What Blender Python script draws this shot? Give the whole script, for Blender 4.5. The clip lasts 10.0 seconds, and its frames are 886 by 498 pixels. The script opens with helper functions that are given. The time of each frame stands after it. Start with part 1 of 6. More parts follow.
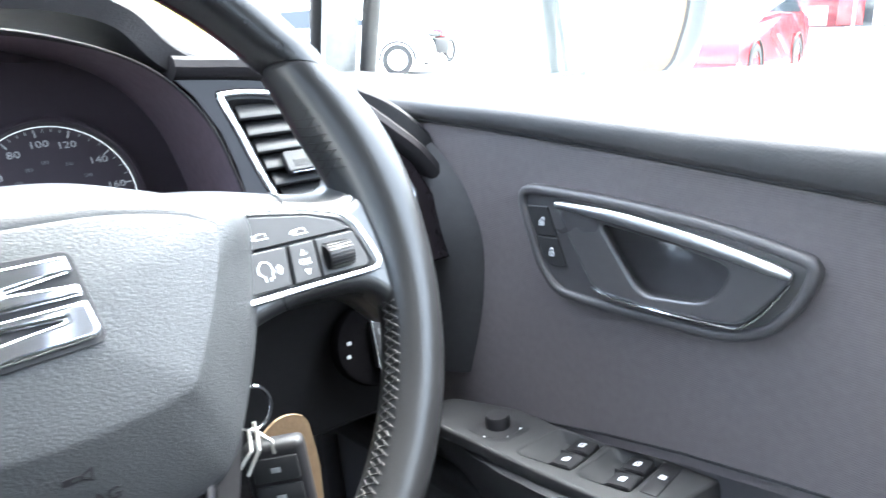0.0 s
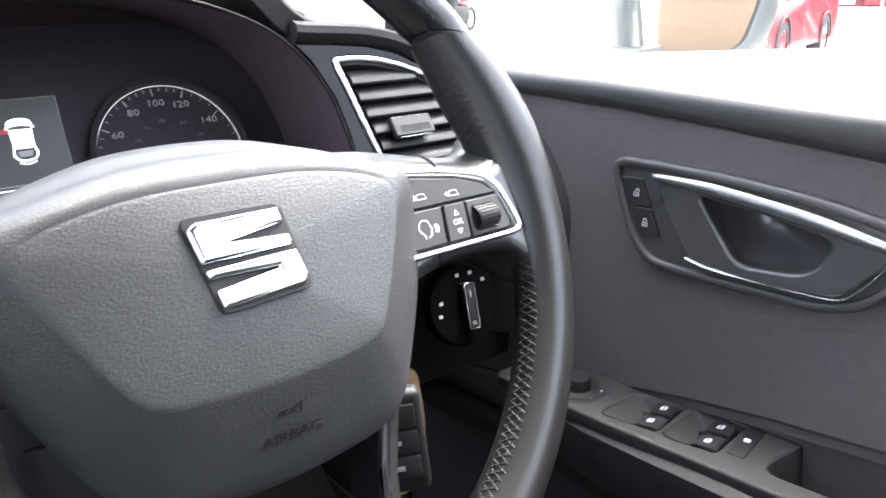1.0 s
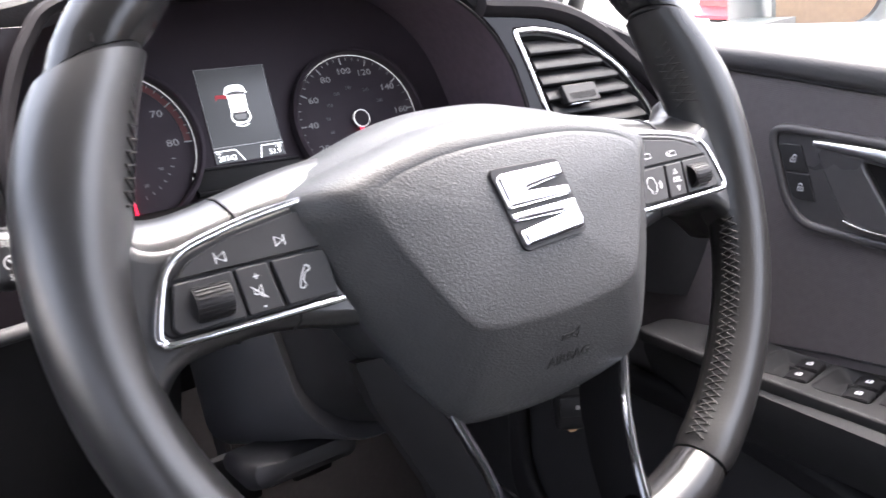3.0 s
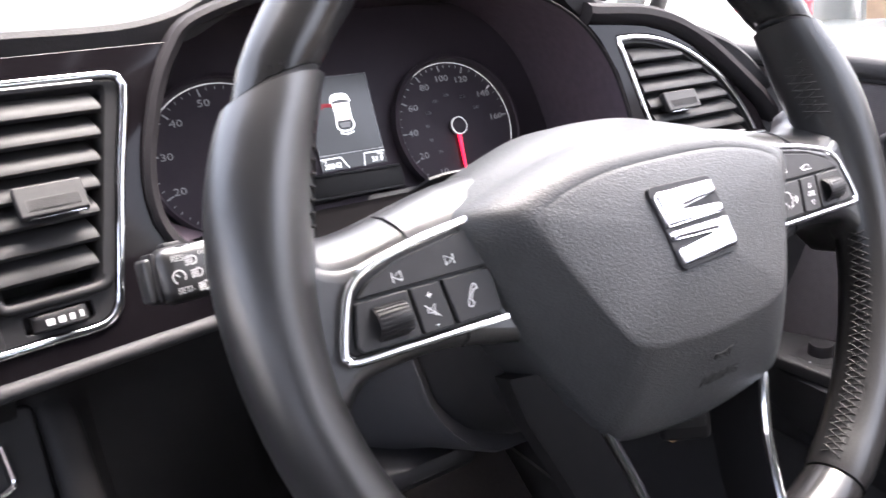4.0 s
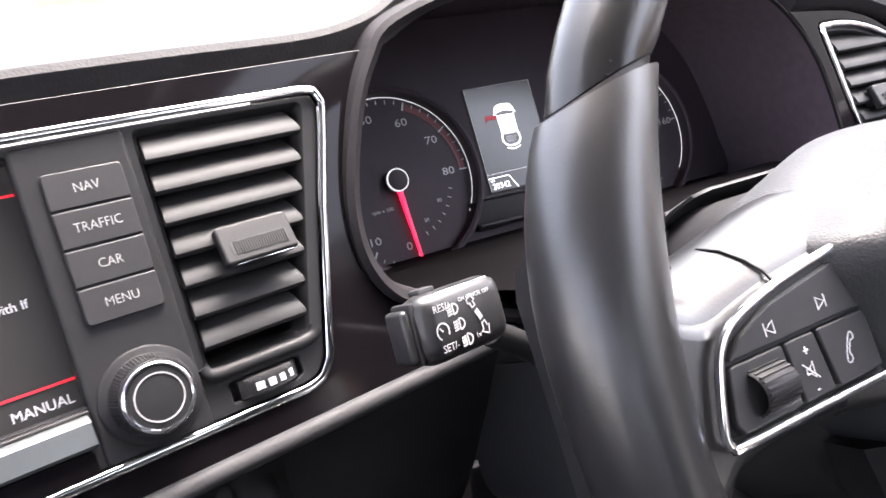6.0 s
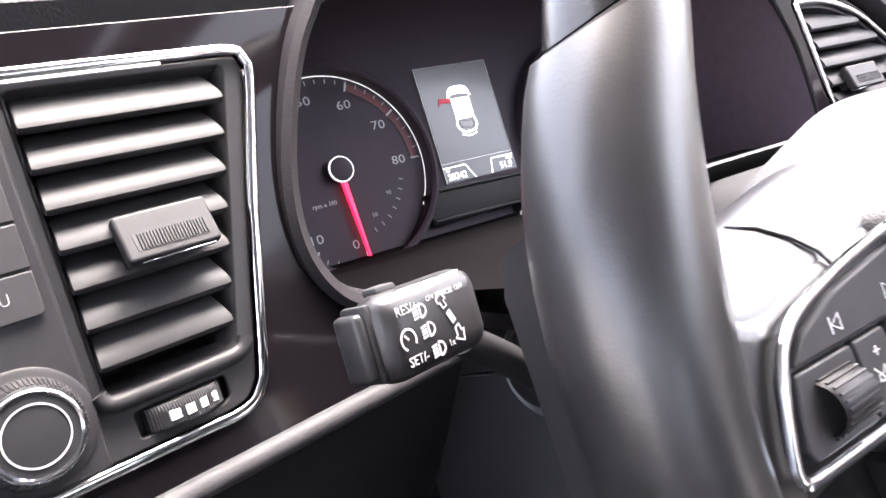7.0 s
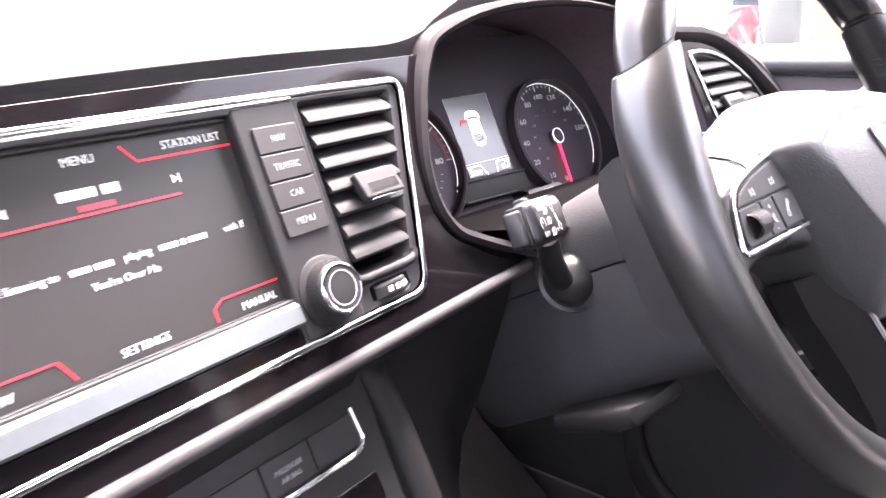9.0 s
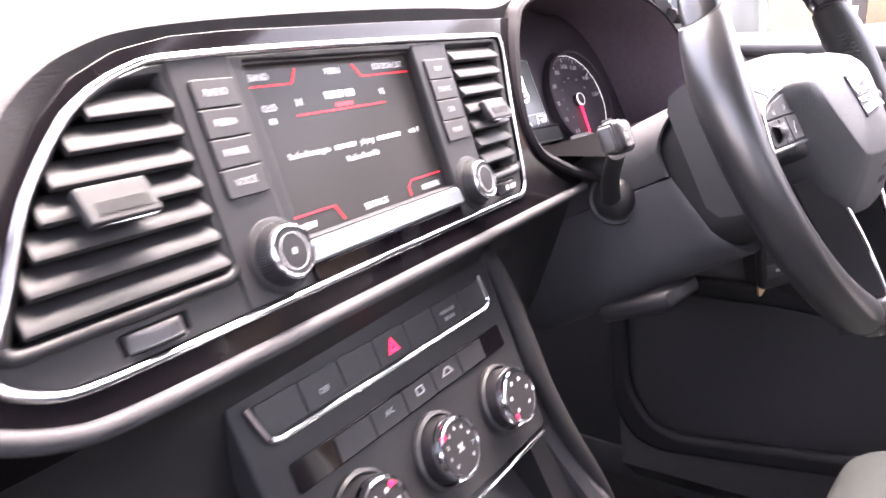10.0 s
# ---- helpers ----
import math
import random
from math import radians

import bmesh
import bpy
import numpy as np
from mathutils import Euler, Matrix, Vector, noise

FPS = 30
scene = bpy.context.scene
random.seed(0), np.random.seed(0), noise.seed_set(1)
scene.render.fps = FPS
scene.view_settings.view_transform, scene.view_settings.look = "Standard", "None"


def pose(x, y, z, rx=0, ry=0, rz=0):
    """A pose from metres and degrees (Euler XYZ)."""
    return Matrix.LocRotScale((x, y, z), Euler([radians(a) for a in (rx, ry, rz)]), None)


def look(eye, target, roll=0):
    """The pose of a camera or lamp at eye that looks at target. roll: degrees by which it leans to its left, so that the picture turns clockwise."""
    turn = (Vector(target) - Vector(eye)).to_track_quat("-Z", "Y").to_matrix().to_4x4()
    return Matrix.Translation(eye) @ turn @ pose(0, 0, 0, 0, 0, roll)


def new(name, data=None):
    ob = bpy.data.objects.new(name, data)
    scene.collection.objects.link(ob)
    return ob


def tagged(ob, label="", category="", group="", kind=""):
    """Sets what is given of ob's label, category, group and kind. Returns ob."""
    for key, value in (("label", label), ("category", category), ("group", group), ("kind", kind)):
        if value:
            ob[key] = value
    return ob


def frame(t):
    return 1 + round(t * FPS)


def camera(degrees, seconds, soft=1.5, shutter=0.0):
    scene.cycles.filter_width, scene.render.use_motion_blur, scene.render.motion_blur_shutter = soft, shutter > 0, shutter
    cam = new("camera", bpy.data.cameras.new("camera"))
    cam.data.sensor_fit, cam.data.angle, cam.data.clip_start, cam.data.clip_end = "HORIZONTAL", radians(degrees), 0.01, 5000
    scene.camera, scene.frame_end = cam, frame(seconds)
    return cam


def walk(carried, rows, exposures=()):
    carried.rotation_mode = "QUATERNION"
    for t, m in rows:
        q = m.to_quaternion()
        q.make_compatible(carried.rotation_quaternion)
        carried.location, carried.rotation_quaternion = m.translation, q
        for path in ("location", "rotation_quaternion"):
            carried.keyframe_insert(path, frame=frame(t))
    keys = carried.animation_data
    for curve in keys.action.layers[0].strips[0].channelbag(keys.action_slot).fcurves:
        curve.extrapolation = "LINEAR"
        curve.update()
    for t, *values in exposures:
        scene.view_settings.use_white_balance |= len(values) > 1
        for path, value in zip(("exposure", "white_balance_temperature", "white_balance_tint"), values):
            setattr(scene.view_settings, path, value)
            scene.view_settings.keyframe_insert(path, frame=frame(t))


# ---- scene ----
cam = camera(62.3, 10.0, shutter=0.5)
# The car stands nose-down by a few degrees; everything of the car is laid out in its own frame, wheel centre at (0, 0, 0.95).
CAR = pose(0, 0, 0.95) @ pose(0, 0, 0, -4.2, 0, 0) @ pose(0, 0, -0.95)
PATH = [
    (0, (-0.0348, -0.2974, 1.0282), (0.5726, 0.4595, 0.7869), -4.79),
    (0.5, (-0.0668, -0.2783, 1.0336), (0.5286, 0.4825, 0.7756), -4.29),
    (1, (-0.0971, -0.274, 1.0336), (0.4904, 0.4859, 0.7552), -3.18),
    (1.5, (-0.1248, -0.2749, 1.0318), (0.4533, 0.4877, 0.7415), -2.87),
    (2, (-0.1515, -0.2628, 1.0313), (0.4141, 0.5049, 0.7302), -2.56),
    (2.5, (-0.1728, -0.2616, 1.0369), (0.3684, 0.5197, 0.726), -3.22),
    (2.7, (-0.1836, -0.2599, 1.0379), (0.3533, 0.5249, 0.7284), -3.23),
    (3.8, (-0.2284, -0.2349, 1.0537), (0.2623, 0.5749, 0.732), -3.81),
    (4, (-0.2384, -0.2274, 1.0535), (0.249, 0.587, 0.7386), -3.76),
    (4.5, (-0.2565, -0.2136, 1.0579), (0.2089, 0.6142, 0.7446), -4.44),
    (5, (-0.2718, -0.1947, 1.0573), (0.1697, 0.6504, 0.7558), -5.26),
    (5.5, (-0.2858, -0.1648, 1.0566), (0.145, 0.6889, 0.764), -6.01),
    (5.7, (-0.2893, -0.1476, 1.0555), (0.1418, 0.7059, 0.7628), -6.46),
    (6.8, (-0.2717, -0.0926, 1.0342), (0.2318, 0.7219, 0.7458), -6.51),
    (7, (-0.2705, -0.0819, 1.0309), (0.2458, 0.7244, 0.7419), -6.43),
    (7.5, (-0.2838, -0.072, 1.0287), (0.2466, 0.7235, 0.7358), -6.79),
    (8, (-0.3303, -0.0867, 1.0333), (0.2264, 0.6902, 0.739), -5.84),
    (8.5, (-0.3995, -0.1161, 1.0275), (0.2044, 0.6284, 0.743), -4.97),
    (9, (-0.4613, -0.158, 1.0362), (0.1884, 0.5627, 0.7944), -6.69),
    (9.5, (-0.5587, -0.179, 1.0202), (0.1287, 0.511, 0.7936), -6.48),
    (10, (-0.6449, -0.1735, 1.0147), (0.0667, 0.4849, 0.7696), -5.48),
]
EXPOSURES = [(0.0, 4.8, 5800, 2), (0.6, 4.3, 6050, 6), (1.5, 4.05, 6350, 11), (5.7, 3.9, 6500, 16), (7.0, 4.4, 6550, 17), (10.0, 4.92, 6700, 24)]
walk(cam, [(t, CAR @ look(eye, target, roll)) for t, eye, target, roll in PATH], EXPOSURES)

# ---- light ----
world = bpy.data.worlds.new("sky")
scene.world = world
world.use_nodes = True
wn = world.node_tree.nodes
sky = wn.new("ShaderNodeTexSky")
sky.sky_type, sky.sun_disc = "NISHITA", False
sky.sun_elevation, sky.sun_rotation = radians(70), radians(66)
sky.air_density, sky.dust_density, sky.ozone_density = 0.8, 8.0, 0.4
haze = wn.new("ShaderNodeHueSaturation")
haze.inputs["Saturation"].default_value = 0.6
world.node_tree.links.new(sky.outputs["Color"], haze.inputs["Color"])
world.node_tree.links.new(haze.outputs["Color"], wn["Background"].inputs["Color"])
wn["Background"].inputs["Strength"].default_value = 0.15
sun = new("sun", bpy.data.lights.new("sun", "SUN"))
sun.data.energy, sun.data.angle, sun.data.color = 0.8, radians(55), (1.0, 0.985, 0.965)
sun.matrix_world = look((10, 4.45, 28), (0, 0, 0))

# ---- materials ----
def mat(name, color, rough=0.5, metal=0.0, spec=0.5, coat=0.0, grain=None, bump=0.0, scale=400.0, vary=0.12, emit=0.0):
    """A principled material with colour variation at two scales and a fine relief."""
    m = bpy.data.materials.new(name)
    m.use_nodes = True
    nt = m.node_tree
    n, l = nt.nodes, nt.links
    b = n["Principled BSDF"]
    b.inputs["Roughness"].default_value, b.inputs["Metallic"].default_value = rough, metal
    b.inputs["Specular IOR Level"].default_value, b.inputs["Coat Weight"].default_value = spec, coat
    b.inputs["Base Color"].default_value = (*color, 1)
    tc = n.new("ShaderNodeTexCoord")
    if vary:
        big, fine = n.new("ShaderNodeTexNoise"), n.new("ShaderNodeTexNoise")
        big.inputs["Scale"].default_value, fine.inputs["Scale"].default_value = 9.0, 160.0
        big.inputs["Detail"].default_value = 4
        add = n.new("ShaderNodeMath")
        add.operation = "ADD"
        for t in (big, fine):
            l.new(tc.outputs["Object"], t.inputs["Vector"])
        l.new(big.outputs["Fac"], add.inputs[0])
        l.new(fine.outputs["Fac"], add.inputs[1])
        ramp = n.new("ShaderNodeMapRange")
        ramp.inputs["From Min"].default_value, ramp.inputs["From Max"].default_value = 0.6, 1.4
        ramp.inputs["To Min"].default_value, ramp.inputs["To Max"].default_value = 1 - vary, 1 + vary
        l.new(add.outputs[0], ramp.inputs["Value"])
        mul = n.new("ShaderNodeMix")
        mul.data_type, mul.blend_type = "RGBA", "MULTIPLY"
        mul.inputs[0].default_value = 1.0
        mul.inputs[6].default_value = (*color, 1)
        l.new(ramp.outputs[0], mul.inputs[7])
        l.new(mul.outputs[2], b.inputs["Base Color"])
        rr = n.new("ShaderNodeMapRange")
        rr.inputs["To Min"].default_value, rr.inputs["To Max"].default_value = max(rough - 0.06, 0.02), rough + 0.08
        l.new(big.outputs["Fac"], rr.inputs["Value"])
        l.new(rr.outputs[0], b.inputs["Roughness"])
    if grain:
        if grain == "leather":
            t = n.new("ShaderNodeTexVoronoi")
            t.feature = "SMOOTH_F1"
            out = t.outputs["Distance"]
            w = n.new("ShaderNodeTexNoise")
            w.inputs["Scale"].default_value = scale * 0.5
            mixv = n.new("ShaderNodeVectorMath")
            mixv.operation = "MULTIPLY_ADD"
            mixv.inputs[1].default_value = (0.0012, 0.0012, 0.0012)
            l.new(tc.outputs["Object"], w.inputs["Vector"])
            l.new(w.outputs["Color"], mixv.inputs[0])
            l.new(tc.outputs["Object"], mixv.inputs[2])
            l.new(mixv.outputs[0], t.inputs["Vector"])
        elif grain == "ribs":
            t = n.new("ShaderNodeTexWave")
            t.bands_direction = "Y"
            t.wave_profile = "TRI"
            t.inputs["Distortion"].default_value = 0.4
            t.inputs["Detail Scale"].default_value = 3.0
            out = t.outputs["Fac"]
            mp = n.new("ShaderNodeMapping")
            mp.inputs["Rotation"].default_value = (0, 0, 0.115)
            l.new(tc.outputs["Object"], mp.inputs["Vector"])
            l.new(mp.outputs[0], t.inputs["Vector"])
        else:
            t = n.new("ShaderNodeTexNoise")
            t.inputs["Detail"].default_value = 3
            out = t.outputs["Fac"]
            l.new(tc.outputs["Object"], t.inputs["Vector"])
        t.inputs["Scale"].default_value = scale
        bp = n.new("ShaderNodeBump")
        bp.inputs["Strength"].default_value, bp.inputs["Distance"].default_value = bump, 0.0006
        l.new(out, bp.inputs["Height"])
        l.new(bp.outputs["Normal"], b.inputs["Normal"])
    if emit:
        b.inputs["Emission Color"].default_value, b.inputs["Emission Strength"].default_value = (*color, 1), emit
    return m


def glass(name, tint=(1, 1, 1), rough=0.0):
    m = bpy.data.materials.new(name)
    m.use_nodes = True
    nt = m.node_tree
    n, l = nt.nodes, nt.links
    n.remove(n["Principled BSDF"])
    tr, gl, mx, fr = n.new("ShaderNodeBsdfTransparent"), n.new("ShaderNodeBsdfGlossy"), n.new("ShaderNodeMixShader"), n.new("ShaderNodeFresnel")
    tr.inputs["Color"].default_value = (*tint, 1)
    gl.inputs["Roughness"].default_value = rough
    fr.inputs["IOR"].default_value = 1.45
    l.new(fr.outputs[0], mx.inputs[0])
    l.new(tr.outputs[0], mx.inputs[1])
    l.new(gl.outputs[0], mx.inputs[2])
    l.new(mx.outputs[0], n["Material Output"].inputs["Surface"])
    return m


def face_inwards(ob):
    """Turn a pane's front towards the middle of the cabin, so that it reflects as glass does from within."""
    for p in ob.data.polygons:
        if (Vector((-0.37, -0.3, 1.0)) - p.center).dot(p.normal) < 0:
            ob.data.flip_normals()
            break


DOORHARD = mat("door_hard_plastic", (0.060, 0.056, 0.058), 0.46, grain="noise", bump=0.10, scale=1500)
STALKBLACK = mat("scuffed_black_plastic", (0.016, 0.0155, 0.016), 0.36, grain="noise", bump=0.10, scale=1200, vary=0.3)
HANDLEBAR = mat("satin_handle_silver", (0.42, 0.43, 0.44), 0.32, 0.9, vary=0.04)
HANDLE = mat("satin_handle_plastic", (0.064, 0.061, 0.063), 0.28, spec=0.85, grain="noise", bump=0.04, scale=1500)
RINGINK = mat("dial_ring_print", (0.55, 0.56, 0.57), 0.5, vary=0.0, emit=0.12)
ARMHARD = mat("armrest_plastic", (0.026, 0.0252, 0.0258), 0.6, spec=0.3, grain="noise", bump=0.12, scale=1500)
DIMINK = mat("worn_white_print", (0.36, 0.36, 0.36), 0.6, vary=0.3)
# The lining's black is lifted to purple-grey to stand for veiling haze.
HAZELINING = mat("hazy_lining", (0.105, 0.083, 0.101), 0.85, spec=0.1, vary=0.15)
SILL = mat("black_sill_plastic", (0.004, 0.0036, 0.004), 0.9, spec=0.02, vary=0.1)
HOOD = mat("hood_plastic", (0.014, 0.0125, 0.014), 0.7, spec=0.14, grain="leather", bump=0.2, scale=1100)
MIRRORPAINT = mat("mirror_housing_paint", (0.085, 0.095, 0.097), 0.3, 0.2, coat=0.5, vary=0.04)
DASHLOW = mat("lower_dash_plastic", (0.0125, 0.0118, 0.0124), 0.58, spec=0.24, grain="noise", bump=0.12, scale=1500)
SOFT = mat("soft_dash_plastic", (0.021, 0.0198, 0.0215), 0.64, spec=0.28, grain="leather", bump=0.30, scale=900)
COLUMN = mat("column_plastic", (0.033, 0.032, 0.034), 0.60, spec=0.38, grain="leather", bump=0.26, scale=950)
HARD = mat("hard_dark_plastic", (0.023, 0.0222, 0.023), 0.48, grain="noise", bump=0.12, scale=1500)
PANEL = mat("satin_charcoal_plastic", (0.0165, 0.0163, 0.0175), 0.48, spec=0.28, grain="noise", bump=0.05, scale=2200)
SLAT = mat("vent_slat_plastic", (0.017, 0.0167, 0.0178), 0.54, spec=0.28, grain="noise", bump=0.05, scale=2200)
RUBBERKEY = mat("button_rubber", (0.024, 0.0236, 0.0248), 0.5, spec=0.36, grain="noise", bump=0.05, scale=2500)
BLACK = mat("deep_black_plastic", (0.012, 0.0112, 0.0125), 0.5, spec=0.35, vary=0.08)
PIANO = mat("piano_black", (0.006, 0.005, 0.006), 0.05, spec=0.18, vary=0.05)
CHROME = mat("chrome", (0.86, 0.87, 0.9), 0.07, 1.0, vary=0.02)
SATIN = mat("satin_silver", (0.150, 0.164, 0.168), 0.44, 0.9, vary=0.04)
GUNMETAL = mat("gunmetal_strip", (0.042, 0.041, 0.043), 0.56, 0.0, spec=0.16, grain="noise", bump=0.25, scale=900, vary=0.15)
LEATHER = mat("rim_leather", (0.014, 0.0136, 0.0142), 0.33, spec=0.85, grain="leather", bump=0.05, scale=1250, vary=0.25)
TOPLEATHER = mat("upper_rim_leather", (0.0105, 0.0102, 0.0106), 0.24, spec=0.42, grain="leather", bump=0.09, scale=1250, vary=0.25)
SCREENINK = mat("lit_screen_print", (0.42, 0.42, 0.44), 0.5, vary=0.0, emit=0.08)
SCREENRED = mat("lit_screen_red", (0.62, 0.012, 0.022), 0.5, vary=0.0, emit=0.13)
GRIP = mat("perforated_leather", (0.010, 0.0098, 0.0101), 0.27, spec=0.55, grain="leather", bump=0.05, scale=1100)
AIRBAG = mat("airbag_cover_plastic", (0.036, 0.0368, 0.0380), 0.44, spec=0.4, grain="leather", bump=0.36, scale=1250)
THREAD = mat("grey_thread", (0.014, 0.0128, 0.0124), 0.75, vary=0.15)
VINYL = mat("ribbed_door_vinyl", (0.104, 0.090, 0.093), 0.66, grain="ribs", bump=0.30, scale=215)
DOORSOFT = mat("door_top_plastic", (0.050, 0.048, 0.049), 0.55, grain="leather", bump=0.22, scale=700)
# Purple lift in the dial's black stands for haze over the cluster.
HAZEFACE = mat("hazy_dial_face", (0.042, 0.033, 0.041), 0.6, spec=0.2, vary=0.05)
INK = mat("white_print", (0.62, 0.62, 0.63), 0.5, vary=0.0)
DIALINK = mat("lit_dial_print", (0.26, 0.26, 0.27), 0.5, vary=0.0, emit=0.03)
# Paler copy of the button rubber; stands for sheen on the left wheel's ribs.
SHEENROLLER = mat("sheen_roller_rubber", (0.050, 0.049, 0.051), 0.42, spec=0.5, vary=0.1)
WHITE = mat("lit_white", (0.9, 0.93, 0.95), 0.5, vary=0.0, emit=0.20)
RED = mat("lit_red", (0.85, 0.010, 0.045), 0.4, vary=0.0, emit=0.26)
DOORRED = mat("icon_door_red", (0.30, 0.02, 0.03), 0.5, vary=0.0, emit=0.06)
DIMRED = mat("dim_red", (0.10, 0.014, 0.018), 0.5, vary=0.0)
PINK = mat("icon_white_pink", (0.9, 0.72, 0.72), 0.5, vary=0.0, emit=0.18)
SCREEN = mat("screen_glass", (0.022, 0.021, 0.021), 0.28, spec=0.14, vary=0.0, emit=0.07)
LCD = mat("cluster_lcd", (0.05, 0.053, 0.055), 0.25, vary=0.0, emit=0.05)
CARPET = mat("black_carpet", (0.015, 0.0132, 0.0138), 0.95, spec=0.18, grain="noise", bump=0.9, scale=900, vary=0.3)
SEAT = mat("grey_seat_cloth", (0.0065, 0.0085, 0.0078), 0.85, grain="noise", bump=0.6, scale=1400)
TAN = mat("tan_leather_tag", (0.12, 0.078, 0.042), 0.6, grain="noise", bump=0.4, scale=500, vary=0.25)
PAPER = mat("paper_tag", (0.6, 0.58, 0.54), 0.8)
TRIMGREY = mat("pillar_trim", (0.42, 0.44, 0.43), 0.7, grain="noise", bump=0.2, scale=900)
RUBBER = mat("rubber_seal", (0.012, 0.012, 0.012), 0.6)
PANE = glass("window_glass", (0.95, 0.97, 0.96))
MIRROR = mat("mirror_glass", (0.92, 0.93, 0.94), 0.02, 1.0, vary=0.0)
TARMAC = mat("tarmac", (0.27, 0.265, 0.26), 0.9, grain="noise", bump=0.8, scale=60, vary=0.25)
REDPAINT = mat("red_car_paint", (0.42, 0.012, 0.02), 0.2, coat=0.8, vary=0.05)
WHITEPAINT = mat("pale_car_paint", (0.62, 0.62, 0.60), 0.25, coat=0.6, vary=0.05)
TYRE = mat("tyre_rubber", (0.02, 0.02, 0.02), 0.8)
ALLOY = mat("alloy_rim", (0.55, 0.55, 0.56), 0.35, 0.8)
DARKGLASS = mat("dark_car_glass", (0.02, 0.025, 0.03), 0.05, coat=0.5, vary=0.0)
RENDERWALL = mat("pale_rendered_wall", (0.68, 0.67, 0.63), 0.85, grain="noise", bump=0.5, scale=30)
BRICK = mat("tan_brickwork", (0.19, 0.125, 0.075), 0.85, grain="noise", bump=0.6, scale=25, vary=0.25)
DARKROOF = mat("dark_roof", (0.05, 0.052, 0.058), 0.7, grain="noise", bump=0.5, scale=20)
YELLOWPANEL = mat("yellow_panel", (0.75, 0.6, 0.15), 0.6)
TEALPANEL = mat("turquoise_panel", (0.3, 0.65, 0.65), 0.6)
BODYPAINT = mat("dark_body_paint", (0.25, 0.27, 0.28), 0.25, 0.3, coat=0.7, vary=0.04)
HEADLINER = mat("headliner_cloth", (0.20, 0.20, 0.20), 0.9, grain="noise", bump=0.3, scale=900)


# ---- building helpers ----
def link(ob, parent, label=""):
    if parent is not None:
        ob.parent = parent
    return tagged(ob, label)


def part(name, bm, material, parent=None, label="", smooth=True):
    me = bpy.data.meshes.new(name)
    bmesh.ops.recalc_face_normals(bm, faces=bm.faces)
    bm.to_mesh(me)
    bm.free()
    return dress(name, me, material, parent, label, smooth)


def dress(name, me, material, parent=None, label="", smooth=True):
    me.materials.clear()
    me.materials.append(material)
    if smooth:
        me.shade_smooth()
        me.set_sharp_from_angle(angle=radians(38))
    return link(new(name, me), parent, label)


def thing(name, m, label, category, group="", kind=""):
    ob = new(name)
    ob.empty_display_size = 0.02
    ob.matrix_world = CAR @ m
    return tagged(ob, label, category, group, kind)


def rounded(pts, radius, steps=5, closed=True):
    """A 2D outline with its corners rounded off; radius: one for all, or one for each corner."""
    out, n = [], len(pts)
    radii = radius if isinstance(radius, (list, tuple)) else [radius] * n
    for i, p in enumerate(pts):
        p = Vector(p[:2])
        if not closed and i in (0, n - 1):
            out.append(tuple(p))
            continue
        a, b = Vector(pts[i - 1][:2]) - p, Vector(pts[(i + 1) % n][:2]) - p
        d = min(radii[i], a.length * 0.48, b.length * 0.48)
        if d < 1e-6:
            out.append(tuple(p))
            continue
        s, e = p + a.normalized() * d, p + b.normalized() * d
        for k in range(steps + 1):
            t = k / steps
            out.append(tuple(s * (1 - t) ** 2 + p * 2 * t * (1 - t) + e * t * t))
    return out


def even(pts, step):
    """A closed outline walked in even steps."""
    p = [np.array(q, float) for q in pts] + [np.array(pts[0], float)]
    d = np.concatenate([[0], np.cumsum([np.linalg.norm(b - a) for a, b in zip(p, p[1:])])])
    n = int(d[-1] / step)
    at = np.linspace(0, d[-1], n + 1)[:-1]
    return list(zip(np.interp(at, d, [q[0] for q in p]), np.interp(at, d, [q[1] for q in p])))


def smooth_line(pts, per=6, closed=False):
    """Catmull-Rom through points of any dimension."""
    p = [np.array(q, float) for q in pts]
    n, out = len(p), []
    for i in range(n if closed else n - 1):
        if closed:
            a, b, c, d = p[i - 1], p[i], p[(i + 1) % n], p[(i + 2) % n]
        else:
            a, b, c, d = p[max(i - 1, 0)], p[i], p[i + 1], p[min(i + 2, n - 1)]
        for k in range(per):
            t = k / per
            out.append(0.5 * (2 * b + (c - a) * t + (2 * a - 5 * b + 4 * c - d) * t * t + (3 * b - a - 3 * c + d) * t ** 3))
    if not closed:
        out.append(p[-1])
    return [tuple(q) for q in out]


def rect(u0, v0, u1, v1):
    return [(u0, v0), (u1, v0), (u1, v1), (u0, v1)]


def plate(name, outlines, w0, w1, material, parent=None, label="", bevel=0.0, steps=2):
    """A flat plate from w0 to w1 over 2D outlines; the inner ones are holes. bevel rounds its edges."""
    cu = bpy.data.curves.new(name, "CURVE")
    cu.dimensions, cu.fill_mode = "2D", "BOTH"
    cu.extrude, cu.bevel_depth, cu.bevel_resolution, cu.offset = max((w1 - w0) / 2 - bevel, 0), bevel, steps, -bevel
    for o in outlines:
        sp = cu.splines.new("POLY")
        sp.points.add(len(o) - 1)
        for q, (u, v) in zip(sp.points, o):
            q.co = (u, v, 0, 1)
        sp.use_cyclic_u = True
    tmp = bpy.data.objects.new(name, cu)
    me = bpy.data.meshes.new_from_object(tmp)
    bpy.data.objects.remove(tmp)
    me.transform(Matrix.Translation((0, 0, (w0 + w1) / 2)))
    return dress(name, me, material, parent, label)


